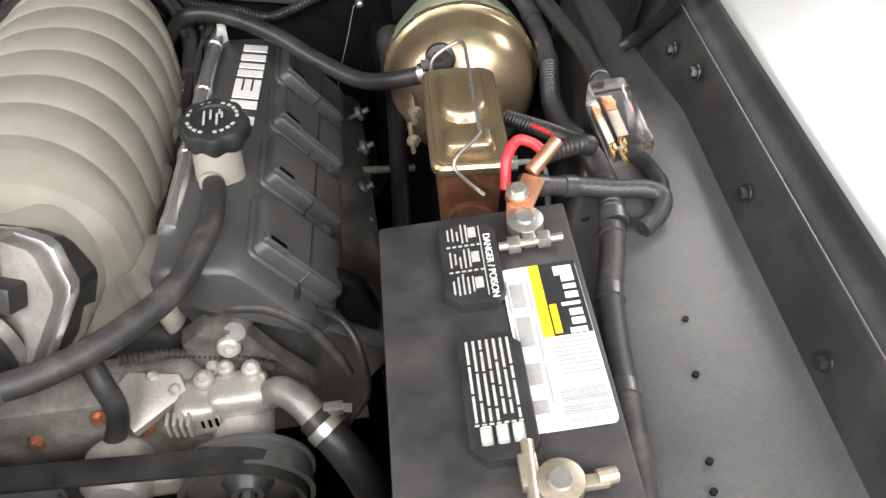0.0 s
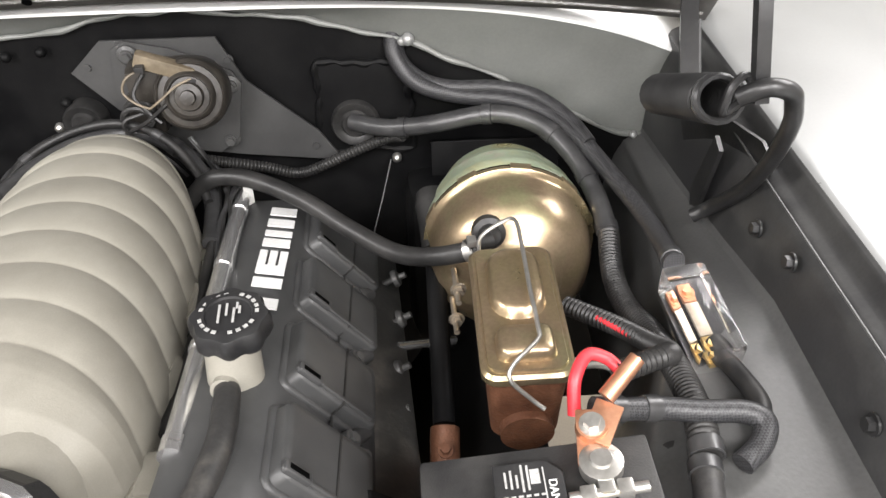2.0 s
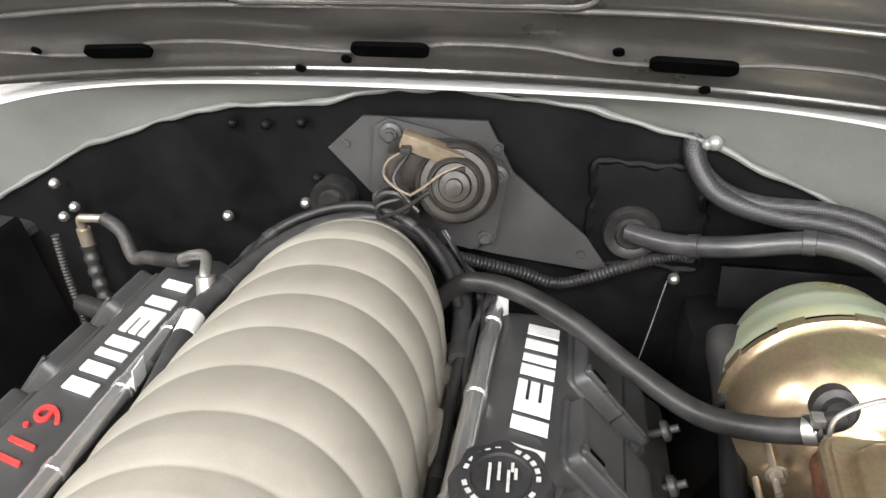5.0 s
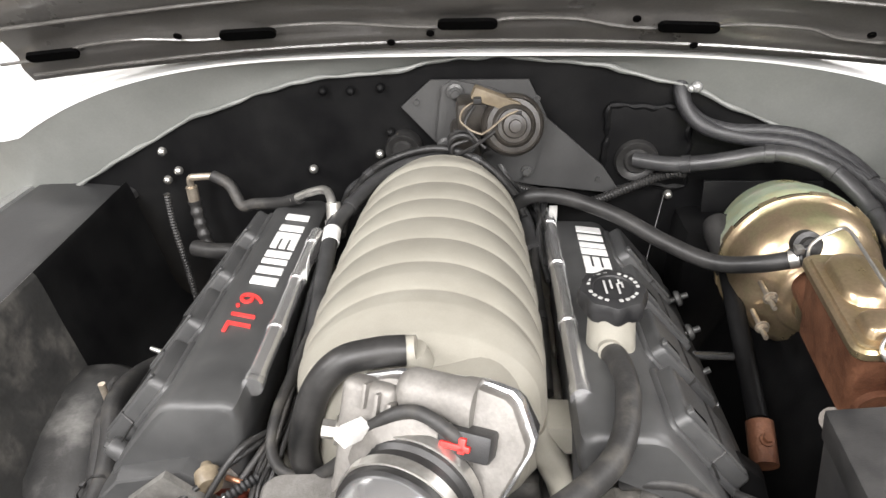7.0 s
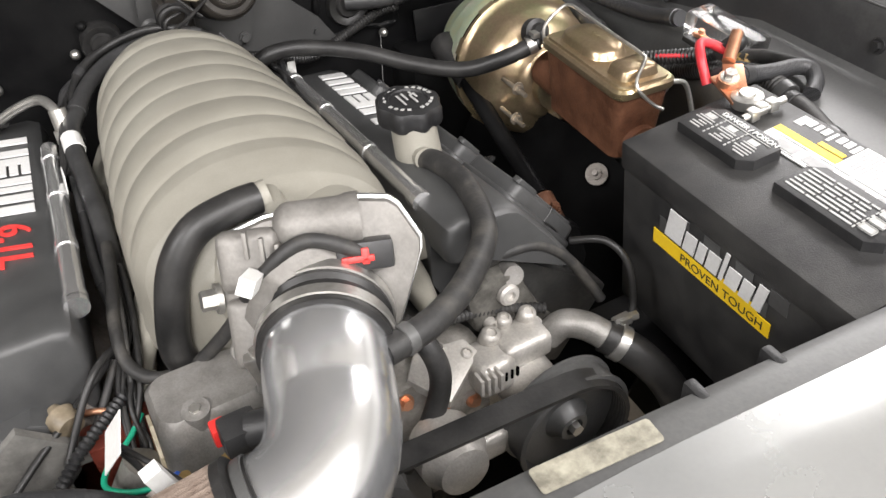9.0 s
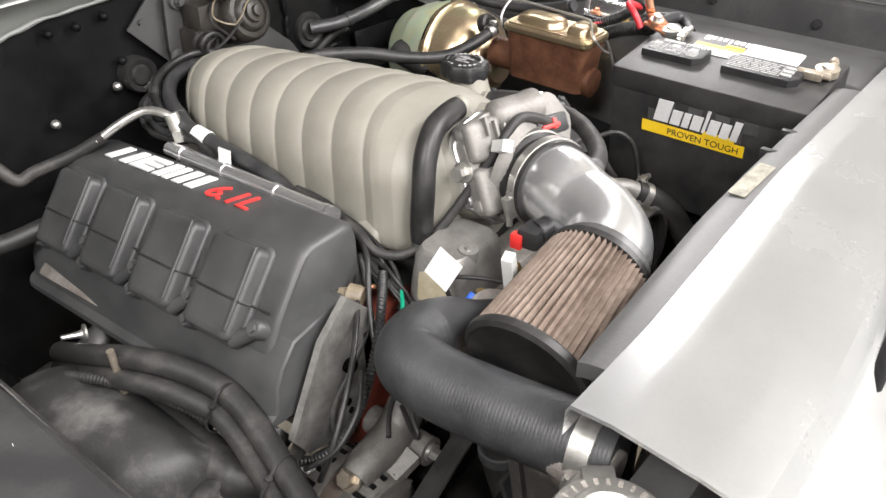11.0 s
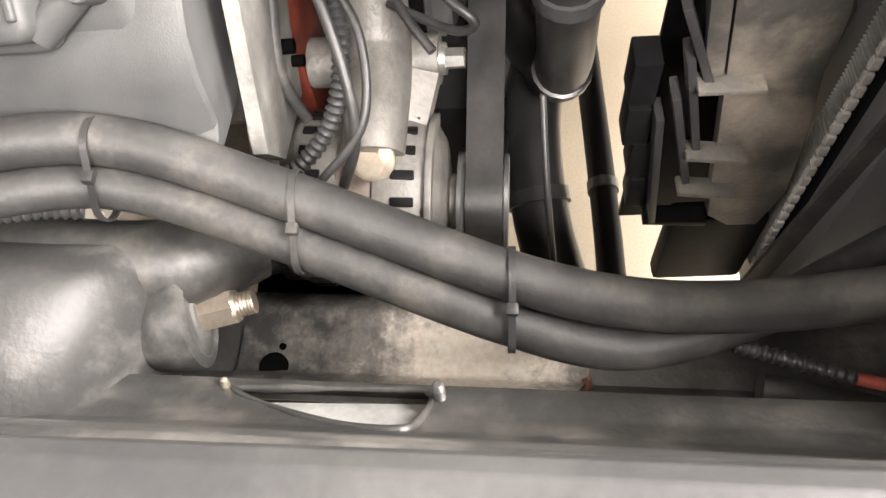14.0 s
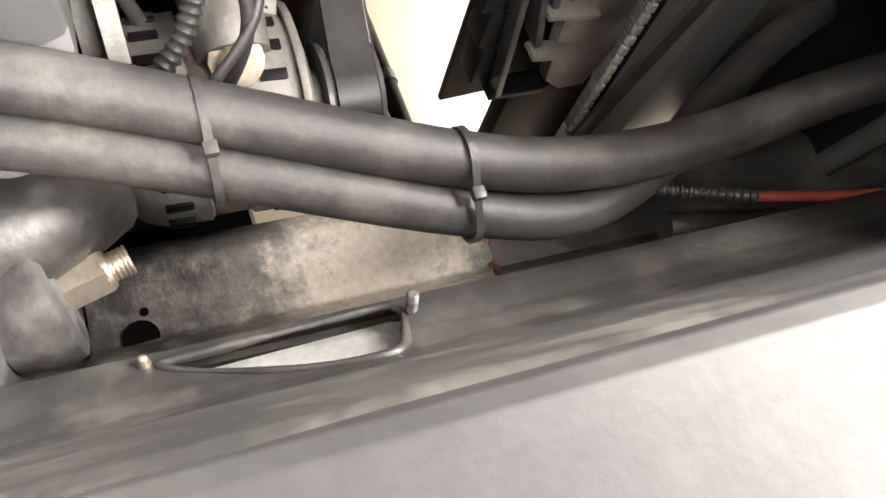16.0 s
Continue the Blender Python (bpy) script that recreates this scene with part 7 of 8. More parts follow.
for pts, r, mt in WIRES:
    loom("wire", "loose black wire at the front of the engine", pts, r, mt, cat="wire")
loom("corrugated_loom", "black corrugated loom hanging by the cylinder head", [(-0.215, 0.03, 0.81), (-0.262, -0.005, 0.80), (-0.30, -0.025, 0.77), (-0.34, -0.035, 0.73), (-0.37, -0.025, 0.69), (-0.39, 0.0, 0.665), (-0.40, 0.03, 0.655)], 0.0055, M_PLASTIC, "ribbed")
plugt = thing("coil_connector", "tan connector with a bare pin beside the valve cover", "connector", (-0.275, 0.035, 0.79))
bm = BM()
lathe(bm, [(0.012, 0), (0.014, 0.004), (0.014, 0.018), (0.009, 0.02), (0.006, 0.03)], (-0.262, 0.022, 0.806), (-0.3, 0.8, 0.1), 20)
part("body", bm, M_STRIP, plugt)
bm = BM()
prism(bm, [(-0.345, 0.80), (-0.30, 0.835), (-0.258, 0.79), (-0.256, 0.745), (-0.268, 0.71), (-0.29, 0.69), (-0.315, 0.645), (-0.385, 0.665), (-0.405, 0.70)][::-1], (0, 0.010, 0), (1, 0, 0), (0, 0, 1), -0.009, 0)
part("head_end", bm, M_HEAD, block, "bare head end face")
for x, z, r in ((-0.310, 0.745, 0.009), (-0.322, 0.70, 0.005), (-0.312, 0.675, 0.004)):
    bm = BM()
    cyl(bm, (x, 0.01, z), (x, -0.0005 + 0.002, z), r, seg=18)
    part("hole", bm, M_VOID, block)
bm = BM()
sheet(bm, lambda u, v: (-0.405 + 0.14 * u, 0.030 - 0.016 * v, 0.66 + 0.13 * u), 4, 3, (0.006, 0, -0.006))
part("gasket_edge", bm, M_HEAD_END, block, "bare aluminium gasket edge")

# upper radiator hose
in_place()
rh = thing("radiator_hose", "thick ribbed-texture black upper radiator hose", "radiator hose", (-0.35, -0.2, 0.83))
M_HOSE_RIB = material("ribbed_rubber", (0.022, 0.0226, 0.024), 0.46, second=(0.045, 0.046, 0.048), scale=20, amount=0.5, bump=0.15)
bm = BM()
RH = [(-0.195, -0.104, 0.790), (-0.220, -0.094, 0.800), (-0.262, -0.084, 0.818), (-0.312, -0.082, 0.828), (-0.342, -0.098, 0.830), (-0.352, -0.14, 0.831), (-0.351, -0.20, 0.832), (-0.347, -0.26, 0.833), (-0.343, -0.315, 0.834)]
tube(bm, RH, 0.0355, 32, 8, lambda s: 0.0352 - 0.0125 * (1 - min(1, max(0, (s - 0.035) / 0.075))) + 0.00018 * math.cos(2 * math.pi * s / 0.0034), 0.0012)
part("hose_body", bm, M_HOSE_RIB, rh)
bm = BM()
lathe(bm, [(0.0358, -0.010), (0.0375, -0.0095), (0.0375, 0.0095), (0.0358, 0.010)], (-0.3445, -0.290, 0.8335), (0.04, -1, 0.01), 32, False)
cl = part("band", bm, M_STEEL, rh, "stainless band clamp")
bm = BM()
box(bm, (-0.382, -0.290, 0.818), (0.012, 0.014, 0.024), 0.003)
cyl(bm, (-0.386, -0.290, 0.800), (-0.384, -0.290, 0.834), 0.0045, seg=8)
part("screw", bm, M_STEEL, cl)

# ---- radiator, shroud, support ----
rad = thing("radiator", "aluminium radiator with welded tank and pressure cap", "radiator", B(-0.02, -0.35, 0.35))
bm = BM()
box(bm, (0.01, -0.385, 0.59), (0.74, 0.045, 0.52), 0.004, BODY)
part("core", bm, M_BAY_GREY, rad, "black finned core")
in_place()
bm = BM()
box(bm, (-0.344, -0.338, 0.58), (0.010, 0.024, 0.36), 0.002)
part("side_plate", bm, M_BAY, rad)
bm = BM()
for k in range(84):
    box(bm, (-0.338, -0.324, 0.415 + 0.0038 * k), (0.022, 0.004, 0.0012))
tagged(part("core_edge", bm, M_STEEL, rad, "fine aluminium core edge"), kind="stuff")
for k in range(24):
    bm = BM()
    box(bm, (-0.351, -0.322, 0.425 + 0.0125 * k), (0.005, 0.006, 0.0095), 0.001)
    part("fin_edge", bm, M_PUMP, rad)
in_place()
TK = Matrix.Translation((-0.472, -0.350, 0.815)) @ pose(0, 0, 0, 0, 0, -4.5)
bm = BM()
box(bm, (0, 0, 0), (0.16, 0.115, 0.095), 0.014, TK, 3)
part("tank", bm, M_PUMP, rad, "bare welded aluminium tank")
CAP = TK @ Vector((0.030, 0.004, 0.047))
bm = BM()
lathe(bm, [(0.026, -0.008), (0.026, 0.004), (0.044, 0.005), (0.046, 0.011), (0.043, 0.016), (0.032, 0.017), (0.029, 0.021), (0.024, 0.022), (0.021, 0.018), (0.012, 0.0175), (0.009, 0.020), (0.001, 0.020)], CAP, (0, 0, 1), 48)
for a in (35, 215):
    box(bm, (0.046, 0, 0.009), (0.022, 0.026, 0.008), 0.003, Matrix.Translation(CAP) @ pose(0, 0, 0, 0, 0, a))
cap_r = part("pressure_cap", bm, M_STEEL, rad, "pressed steel radiator cap")
bm = BM()
rnd = random.Random(3)
for k in range(26):
    if k % 9 == 8:
        continue
    a = 2 * math.pi * k / 26
    box(bm, (0.0375, 0, 0.0166), (0.006, rnd.uniform(0.002, 0.005), 0.0006), 0, Matrix.Translation(CAP) @ pose(0, 0, 0, 0, 0, math.degrees(a)))
part("stamped_print", bm, M_CAST_DIRTY, cap_r, "unreadable stamped print", smooth=False)
for k in range(9):
    bm = BM()
    lathe(bm, [(0.007, -0.002), (0.006, 0.001), (0.001, 0.0025)], TK @ Vector((-0.052, -0.045 + 0.011 * k, 0.047)), (0, 0, 1), 10)
    part("weld_bead", bm, M_CAST, rad)
passenger_side()
bm = BM()
cyl(bm, B(-0.318, -0.36, 0.845), B(-0.318, -0.30, 0.845), 0.024, seg=24)
part("inlet_neck", bm, M_CAST_DIRTY, rad)

# made-up condenser: a black panel that darkens the gap under the support
cond = thing("condenser", "plain black panel added ahead of the radiator to darken the gap", "condenser", (-0.05, -0.47, 0.44))
bm = BM()
box(bm, (-0.05, -0.475, 0.655), (0.9, 0.014, 0.43), 0.003)
part("core", bm, M_BAY, cond)
for x in (-0.49, 0.39):
    bm = BM()
    cyl(bm, (x, -0.475, 0.44), (x, -0.475, 0.87), 0.011)
    part("side_tank", bm, M_BAY_GREY, cond)

M_SHROUD = material("dust_streaked_black_plastic", (0.018, 0.0178, 0.0172), 0.42, second=(0.21, 0.18, 0.145), third=(0.042, 0.039, 0.035), scale=9, amount=0.52, bump=0.3)
shroud = thing("fan_shroud", "dusty black plastic electric fan shroud with ribs", "fan shroud", B(-0.05, -0.28, 0.35))
bm = BM()
cx, cz = 0.02, 0.60
rr = []
for r, y in ((0.205, -0.36), (0.20, -0.33), (0.19, -0.315), (0.184, -0.315), (0.192, -0.33), (0.197, -0.36)):
    rr.append([bm.verts.new(B(cx + r * 1.12 * math.cos(2 * math.pi * k / 64), y, cz + r * math.sin(2 * math.pi * k / 64))) for k in range(64)])
skin(bm, rr, cap=False, closed=True)
part("ring", bm, M_DUST, shroud)
in_place()
bm = BM()
prism(bm, [(-0.212, 0.83), (-0.229, 0.76), (-0.258, 0.56), (-0.266, 0.505), (-0.285, 0.488), (-0.309, 0.487), (-0.319, 0.535), (-0.309, 0.61), (-0.299, 0.675), (-0.300, 0.725), (-0.286, 0.76), (-0.268, 0.83)], (-0.333, 0, 0), (0, 1, 0), (0, 0, 1), -0.012, 0.003)
part("side_panel", bm, M_SHROUD, shroud, "dusty smooth side panel")
bm = BM()
box(bm, (-0.290, -0.262, 0.62), (0.006, 0.10, 0.40), 0.002)
part("face_panel", bm, M_BAY, shroud, "black shroud face")
bm = BM()
box(bm, (-0.330, -0.282, 0.435), (0.02, 0.080, 0.110), 0.006)
part("lower_bracket", bm, M_BAY, shroud, "black lower bracket")


def guard_bar(name, a, b, wide, thick, mat, label, x=-0.349):
    """A bar of the fan guard between two places (y, z) of its side."""
    p, q = Vector((x, *a)), Vector((x, *b))
    d = (q - p).normalized()
    part(name, box(BM(), (0, 0, 0), ((q - p).length, wide, thick), 0.001, axes((p + q) / 2, d, (1, 0, 0))), mat, shroud, label)


for a, b in (((-0.206, 0.737), (-0.231, 0.674)), ((-0.216, 0.695), (-0.237, 0.604)), ((-0.214, 0.66), (-0.238, 0.562)), ((-0.207, 0.64), (-0.222, 0.505))):
    guard_bar("upright", a, b, 0.020, 0.0055, M_PLASTIC, "black upright of the fan guard", -0.340)
for a, b in (((-0.223, 0.674), (-0.264, 0.673)), ((-0.229, 0.604), (-0.272, 0.596)), ((-0.232, 0.559), (-0.275, 0.550)), ((-0.212, 0.80), (-0.250, 0.80))):
    guard_bar("rib", a, b, 0.016, 0.0042, M_DUST, "dusty moulded rib")
guard_bar("rib", (-0.216, 0.503), (-0.266, 0.497), 0.016, 0.006, M_BAY, "black lower rib", -0.340)
guard_bar("upright", (-0.216, 0.79), (-0.232, 0.68), 0.014, 0.012, M_SHROUD, "dusty upright beside the opening", -0.342)
for y, z in ((-0.196, 0.66), (-0.198, 0.615), (-0.206, 0.575), (-0.211, 0.53)):
    bm = BM()
    box(bm, (-0.325, y, z), (0.024, 0.018, 0.040), 0.002, None)
    part("lug", bm, M_BAY, shroud, "black moulded lug")
passenger_side()
bm = BM()
lathe(bm, [(0.03, 0), (0.075, 0.0), (0.08, 0.01), (0.08, 0.04), (0.07, 0.052), (0.03, 0.056), (0.001, 0.056)], B(cx, -0.335, cz), BODY.to_3x3() @ Vector((0, 1, 0)), 36)
part("fan_motor", bm, M_PLASTIC, shroud)
for k in range(7):
    a = 2 * math.pi * k / 7
    bm = BM()
    m = Matrix.Translation(B(cx, -0.325, cz)) @ Matrix.Rotation(a, 4, "Y")
    box(bm, (0.15, 0, 0), (0.15, 0.004, 0.05), 0.001, m @ Matrix.Rotation(0.5, 4, "X"))
    part("blade", bm, M_PLASTIC, shroud)
region(0.015, 0.018, -0.029, 0, 0, 0, 1)
bm = BM()
sheet(bm, lambda u, v: (-0.345 + 0.74 * u, interp(-0.33 + 0.74 * u, [(-0.33, -0.281), (-0.05, -0.282), (0.1, -0.290), (0.4, -0.313)]) - 0.05 * v, 0.936 - 0.004 * (1 - v) ** 6), 20, 8, (0, 0, -0.016))
part("top_flange", bm, M_BAY_GREY, shroud)
bm = BM()
box(bm, (0.04, -0.330, 0.88), (0.66, 0.008, 0.09), 0.002, BODY)
part("lower_web", bm, M_BAY, shroud)
bm = BM()
m = Matrix.Translation((0.042, -0.3025, 0.9368)) @ pose(0, 0, 0, 0, 0, -5)
prism(bm, round_rect(0.092, 0.020, 0.003), m.translation, m.to_3x3() @ Vector((1, 0, 0)), m.to_3x3() @ Vector((0, 1, 0)), 0.001)
part("sticker", bm, M_STICKER, shroud, "scuffed pale paper sticker")
for x in (0.13, 0.20):
    bm = BM()
    box(bm, (x + 0.03, -0.283, 0.922), (0.010, 0.022, 0.026), 0.003, BODY)
    part("clip", bm, M_PLASTIC, shroud)
passenger_side()
loom("lower_radiator_hose", "large black lower radiator hose", [(-0.275, -0.178, 0.815), (-0.272, -0.176, 0.76), (-0.27, -0.174, 0.70), (-0.268, -0.176, 0.65), (-0.255, -0.18, 0.58), (-0.225, -0.18, 0.51), (-0.18, -0.17, 0.47), (-0.13, -0.15, 0.45), (-0.06, -0.13, 0.45)], 0.022, M_RUBBER, "plain", "hose", (0.3, 0.55))
in_place()
loom("bent_tube", "black bent tube between belt and fan shroud", [(-0.425, -0.19, 0.43), (-0.42, -0.205, 0.36), (-0.40, -0.216, 0.29), (-0.34, -0.224, 0.255), (-0.2, -0.228, 0.25), (0.0, -0.227, 0.25), (0.2, -0.224, 0.245), (0.36, -0.22, 0.20)], 0.0165, M_BAY, bands=(0.3, 0.62))
passenger_side()
loom("steel_rod", "thin steel rod below the belt", [(-0.24, -0.165, 0.55), (-0.32, -0.17, 0.50), (-0.40, -0.18, 0.44)], 0.0028, M_BAY_GREY)
loom("cooler_hose", "black hose running across under the belt", [(-0.04, -0.178, 0.43), (-0.14, -0.172, 0.44), (-0.23, -0.163, 0.43), (-0.32, -0.172, 0.41), (-0.42, -0.20, 0.39)], 0.027, M_PLASTIC, "plain", "hose", (0.25, 0.7))

bm = BM()
sheet(bm, lambda u, v: (-0.386 - 0.012 * u, -0.342 - 0.30 * u, 0.28 + 0.60 * v), 8, 8, (0.004, 0, 0))
part("side_baffle", bm, M_HOSE, rad, "black radiator side baffle")
# added black bar, covers the floor so the gap stays dark
bm = BM()
box(bm, (-0.47, -0.53, 0.80), (0.30, 0.18, 0.03), 0.006, BODY)
part("dark_filler_bar", bm, M_BAY, label="black bar added beside the support panel to darken the gap", kind="structure", category="tie bar")
region(0.015, 0.018, -0.029, 0, 0, 0, 1)
support = thing("radiator_support_cover", "silver-grey painted radiator support panel", "panel", B(0.1, -0.5, 0.85))
bm = BM()
SP = [(-0.309, 0.905), (-0.310, 0.929), (-0.314, 0.9365), (-0.35, 0.9385), (-0.42, 0.932), (-0.46, 0.925), (-0.475, 0.905), (-0.49, 0.90), (-0.62, 0.885), (-0.72, 0.85)]
sheet(bm, lambda u, v: B(-0.372 + 1.08 * u, interp(v * 9, list(enumerate(p[0] for p in SP))) - 0.018 * max(0.0, min(1.0, (0.472 - 1.08 * u) / 0.35)), interp(v * 9, list(enumerate(p[1] for p in SP)))), 24, 45, (0, 0, -0.004))
part("top_panel", bm, M_SILVER, support)
bm = BM()
sheet(bm, lambda u, v: B(-0.64 + 0.32 * u, -0.62 - 0.02 * v, 0.90 - 0.62 * v), 6, 6, (0, -0.006, 0))
part("side_web", bm, M_BAY, support)
bm = BM()
sheet(bm, lambda u, v: B(-0.74 + 1.48 * u, -0.73, 0.85 - 0.08 * v), 6, 6, (0, -0.006, 0))
part("front_panel", bm, M_SILVER, support)
bm = BM()
box(bm, (0.42, -0.40, 0.62), (0.20, 0.02, 0.42), 0.004, BODY)
part("bulkhead", bm, M_BAY, support)
bm = BM()
box(bm, (0.42, -0.15, 0.668), (0.22, 0.34, 0.012), 0.003)
part("tray_plate", bm, M_BAY, thing("battery_tray", "black steel battery tray", "battery tray", (0.42, -0.15, 0.66)))

# ---- passenger side ----
passenger_side()
twin = thing("twin_hoses", "pair of dusty black rubber hoses held by cable ties", "hose", (-0.46, -0.02, 0.69))
HA = [(-0.455, 0.40, 0.66), (-0.455, 0.30, 0.712), (-0.440, 0.21, 0.746), (-0.418, 0.14, 0.744), (-0.411, 0.075, 0.732), (-0.436, -0.02, 0.712), (-0.472, -0.13, 0.694), (-0.488, -0.20, 0.692), (-0.490, -0.27, 0.696), (-0.482, -0.35, 0.702), (-0.474, -0.45, 0.705), (-0.46, -0.60, 0.71), (-0.45, -0.7, 0.71)]
HB_ = [(-0.462, 0.40, 0.64), (-0.468, 0.30, 0.692), (-0.458, 0.21, 0.726), (-0.438, 0.14, 0.726), (-0.430, 0.075, 0.714), (-0.457, -0.02, 0.696), (-0.494, -0.13, 0.678), (-0.506, -0.20, 0.669), (-0.4825, -0.276, 0.6524), (-0.450, -0.334, 0.634), (-0.416, -0.40, 0.630), (-0.3875, -0.477, 0.628), (-0.36, -0.595, 0.628)]
for pts, r in ((HA, 0.0142), (HB_, 0.0128)):
    bm = BM()
    tube(bm, pts, r, 18, 8)
    part("hose", bm, M_HOSE, twin)
for (a, b), mt in ((((-0.4135, 0.088, 0.7345), (-0.4325, 0.088, 0.7165)), M_RUBBER), (((-0.435, -0.018, 0.712), (-0.456, -0.018, 0.696)), M_HOSE), (((-0.4735, -0.135, 0.694), (-0.4955, -0.135, 0.678)), M_PLASTIC)):
    a, b = Vector(a), Vector(b)
    bm = BM()
    u = (b - a).normalized()
    v = u.cross(Vector((0, 1, 0))).normalized()
    loop = []
    for k in range(24):
        t = 2 * math.pi * k / 24
        c = a if math.cos(t) < 0 else b
        loop.append(c + u * 0.0152 * math.cos(t) + v * 0.0152 * math.sin(t))
    rr = []
    for p in loop:
        c = (a + b) / 2
        rd = (p - c).normalized()
        rr.append([bm.verts.new(p + rd * e + Vector((0.0, f, 0))) for e, f in ((0, -0.002), (0.0012, -0.002), (0.0012, 0.002), (0, 0.002))])
    skin(bm, rr, closed=True)
    box(bm, (a + b) / 2 + v * (-0.016 if v.z < 0 else 0.016), (0.0065, 0.0065, 0.005), 0.001)
    part("cable_tie", bm, mt, twin, "cable tie")
in_place()
loom("corrugated_loom", "thin corrugated loom under the twin hoses", [(-0.478, 0.36, 0.676), (-0.468, 0.31, 0.694), (-0.457, 0.27, 0.700), (-0.441, 0.219, 0.698), (-0.430, 0.165, 0.694), (-0.424, 0.14, 0.682)], 0.0065, M_HOSE, "ribbed")
passenger_side()
clip = thing("hose_clip", "brass hose clip standing on the inner fender", "clip", (-0.45, 0.215, 0.70))
bm = BM()
cyl(bm, (-0.462, 0.226, 0.70), (-0.458, 0.226, 0.765), 0.005, 0.0045, 12)
part("post", bm, M_TAN, clip)
stud = thing("cover_screw", "zinc screw with a large washer on the valve cover base", "screw", (-0.435, 0.35, 0.69))
bm = BM()
lathe(bm, [(0.012, 0), (0.0125, 0.003), (0.006, 0.005), (0.004, 0.012), (0.003, 0.03)], (-0.432, 0.35, 0.703), (-0.9, 0.3, 0.3), 18)
part("body", bm, M_STEEL, stud)
M_DULLRED = material("dull_red_wire", (0.26, 0.05, 0.035), 0.45, second=(0.34, 0.08, 0.06))
loom("red_wire", "red wire leaving a corrugated sleeve", [(-0.519, -0.325, 0.654), (-0.535, -0.403, 0.655), (-0.55, -0.50, 0.66), (-0.56, -0.68, 0.66)], 0.0036, M_DULLRED)
loom("corrugated_loom", "short corrugated sleeve by the frame rail", [(-0.488, -0.23, 0.64), (-0.498, -0.26, 0.648), (-0.510, -0.295, 0.653), (-0.519, -0.325, 0.654)], 0.0043, M_RUBBER, "ribbed")
loom("rail_tube", "dull brown tube lying along the inner fender", [(-0.516, -0.286, 0.612), (-0.535, -0.38, 0.612), (-0.555, -0.50, 0.614), (-0.57, -0.66, 0.616)], 0.010, M_HOSE)

tow = thing("shock_tower", "worn black rounded shock tower with a large hex bolt", "shock tower", (-0.5, 0.25, 0.45))
bm = BM()
rr = []
for y, cx, cz, r in ((0.080, -0.466, 0.610, 0.030), (0.082, -0.468, 0.611, 0.044), (0.092, -0.480, 0.616, 0.058), (0.108, -0.496, 0.622, 0.070), (0.14, -0.511, 0.628, 0.079), (0.2, -0.518, 0.634, 0.084), (0.28, -0.522, 0.638, 0.085), (0.33, -0.524, 0.64, 0.075), (0.36, -0.525, 0.64, 0.05)):
    rr.append([bm.verts.new((cx + r * math.cos(2 * math.pi * j / 40), y - 0.008 * math.cos(2 * math.pi * j / 40) * (r / 0.085), cz + r * math.sin(2 * math.pi * j / 40))) for j in range(40)])
skin(bm, rr)
part("tub", bm, M_TOWER, tow, angle=60)
in_place()
TBU, TBD = Vector((-0.457, 0.098, 0.598)), Vector((0.20, -0.96, 0.05)).normalized()
bm = BM()
lathe(bm, [(0.030, -0.03), (0.036, -0.008), (0.035, 0.0), (0.029, 0.003), (0.026, 0.001), (0.018, 0.002), (0.016, 0.004)], TBU, TBD, 28)
part("bush", bm, M_TOWER, tow)
bm = BM()
cyl(bm, TBU, TBU + TBD * 0.026, 0.0125, seg=6)
cyl(bm, TBU + TBD * 0.025, TBU + TBD * 0.028, 0.0115, 0.010, seg=20)
tube(bm, [TBU + TBD * h for h in (0.026, 0.032, 0.039)], 0.008, 16, 8, ribbed(0.0075, 0.0024, 0.0008), 0.0006)
part("hex_bolt", bm, M_TAN, tow, "tan-plated hex bolt")

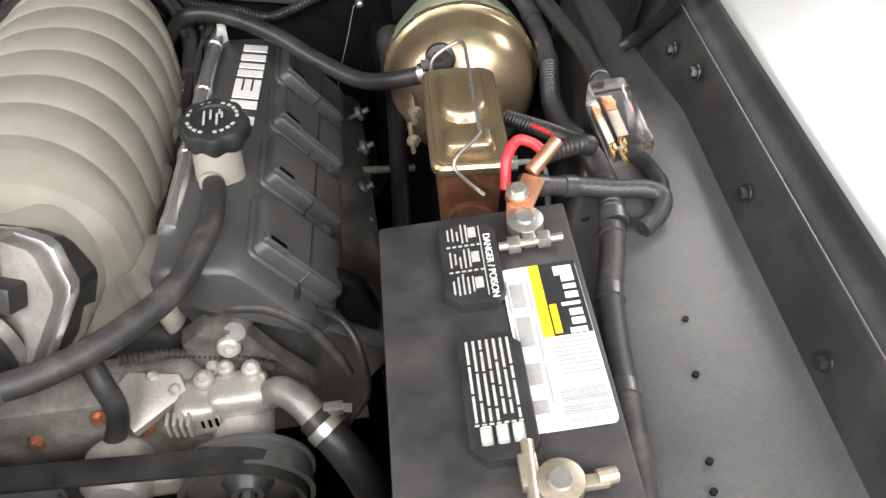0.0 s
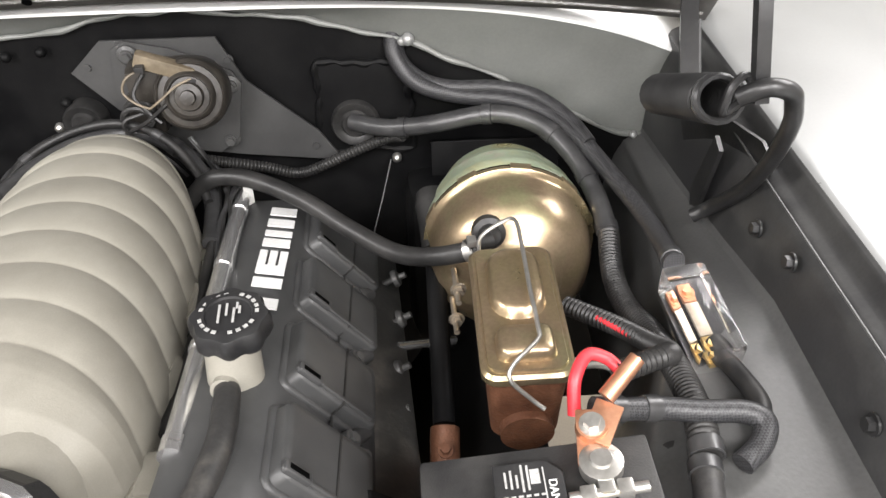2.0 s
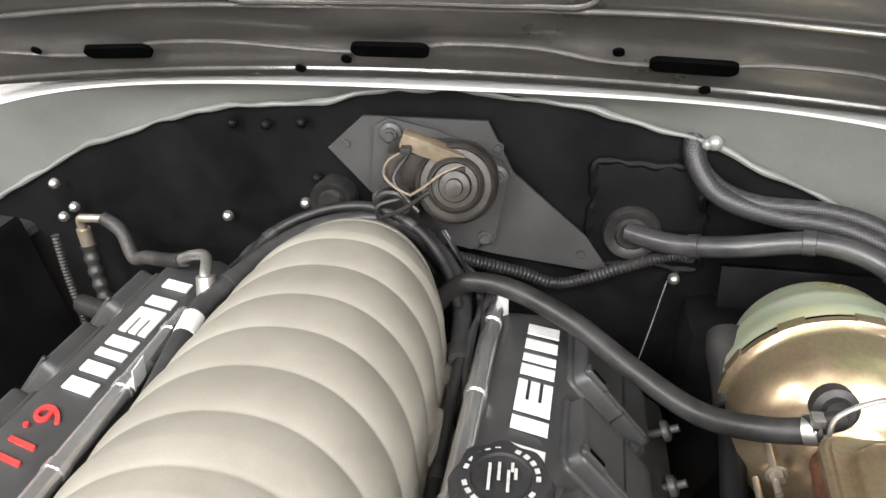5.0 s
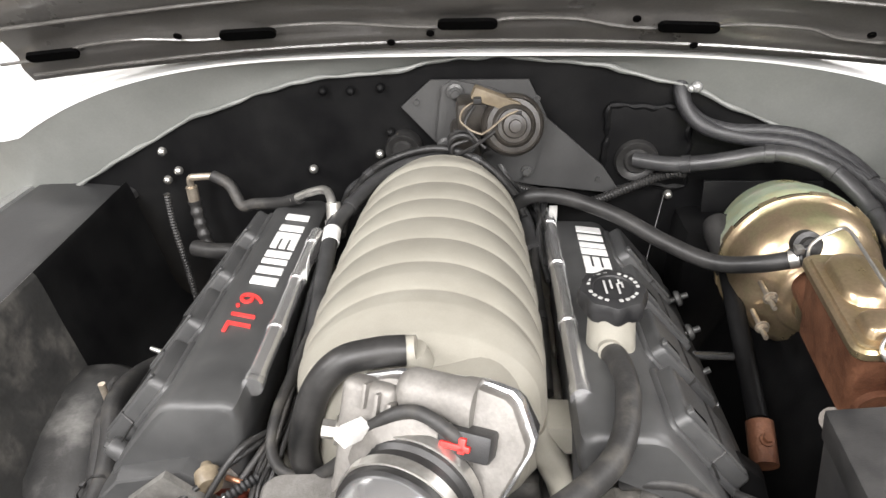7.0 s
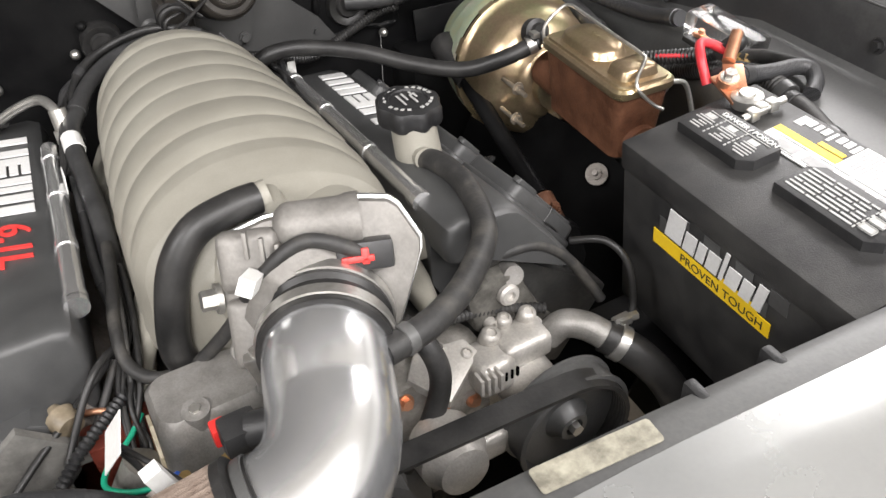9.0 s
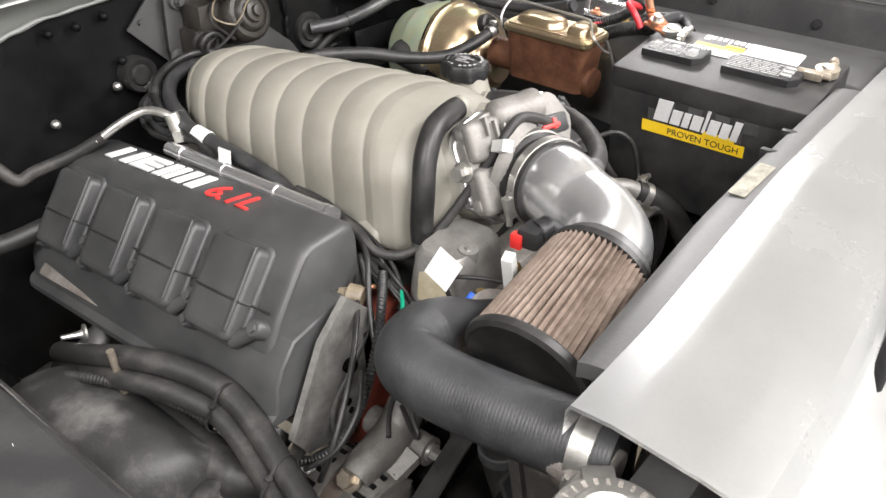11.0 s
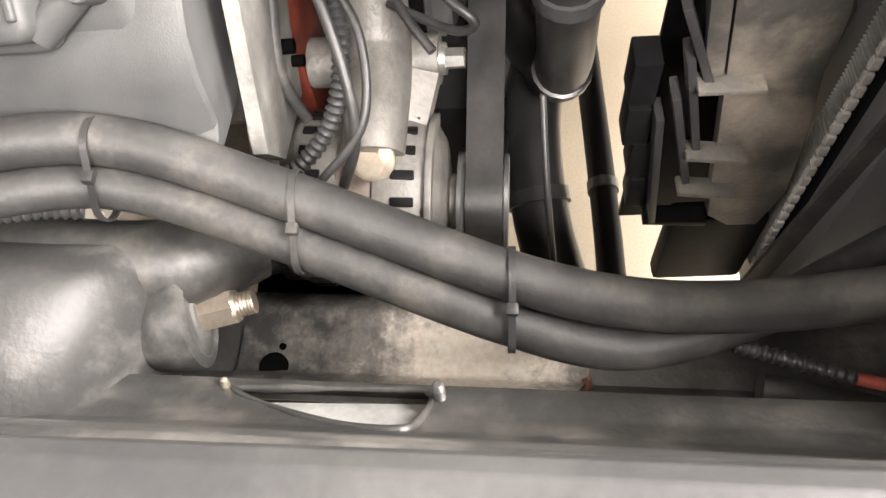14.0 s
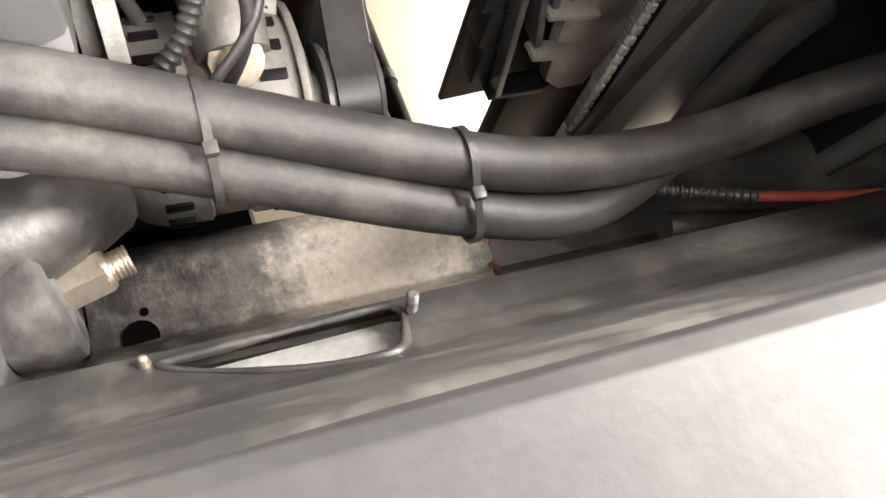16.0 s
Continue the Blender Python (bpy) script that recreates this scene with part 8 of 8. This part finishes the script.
M_SLOT = material("dusty_grey_sheet", (0.2, 0.205, 0.2), 0.4, second=(0.36, 0.36, 0.345), scale=22, amount=0.6, bump=0.2)
in_place()
slot = thing("apron_slot", "torn sheet-metal slot with a screw on the inner fender", "opening", skin_at((0.08, 0.0)))
rim = [skin_at(p) for p in SLOT]
bm = BM()
tube(bm, rim + rim[:1], 0.0024, 10, 5, lambda q: 0.0022 + 0.0009 * math.sin(70 * q) * math.sin(31 * q))
part("edge", bm, M_BAY_WORN, slot, "rolled sheet edge")
bm = BM()
mid = sum(rim, Vector()) / len(rim)
low = [bm.verts.new(mid + (p - mid) * 1.2 + Vector((-0.009, 0, -0.012))) for p in rim]
high = [bm.verts.new(v.co + Vector((0.0015, 0, 0.001))) for v in low]
skin(bm, [low, high])
part("panel_behind", bm, M_SLOT, slot, "grey panel behind the slot")
bm = BM()
o = skin_at((0.086, -0.037))
tube(bm, [o + Vector((0.0, 0, -0.004)), o + Vector((0.002, 0, 0.006)), o + Vector((0.004, 0.0005, 0.015))], 0.0022, 8, 8, ribbed(0.0022, 0.0026, 0.0013), 0.0006)
part("screw", bm, M_BAY_WORN, slot, "rusty screw")
bm = BM()
lathe(bm, [(0.003, -0.008), (0.0034, 0.0), (0.0022, 0.005), (0.0005, 0.006)], skin_at((0.090, 0.092)), (0.4, 0, 0.9), 10)
part("weld_drip", bm, M_TAN, slot, "pale weld drip at the slot end")
bm = BM()
box(bm, (-0.02, 0.05, 0.36), (0.86, 0.16, 0.10), 0.02)
part("crossmember", bm, M_BAY, label="black steel engine crossmember", kind="structure", category="crossmember")
ex = thing("exhaust_manifold", "rust-brown exhaust manifold below the valve cover", "exhaust manifold", (-0.40, 0.25, 0.55))
bm = BM()
tube(bm, [(-0.40, 0.07, 0.60), (-0.43, 0.12, 0.615), (-0.425, 0.22, 0.62), (-0.42, 0.34, 0.61), (-0.40, 0.48, 0.58)], 0.032, 16, 6)
part("casting", bm, M_BAY_WORN, ex, "grimy brown casting")
for y in (0.1, 0.21, 0.32, 0.43):
    bm = BM()
    cyl(bm, (-0.36, y, 0.64), (-0.42, y, 0.61), 0.024)
    part("port", bm, M_BAY_WORN, ex)
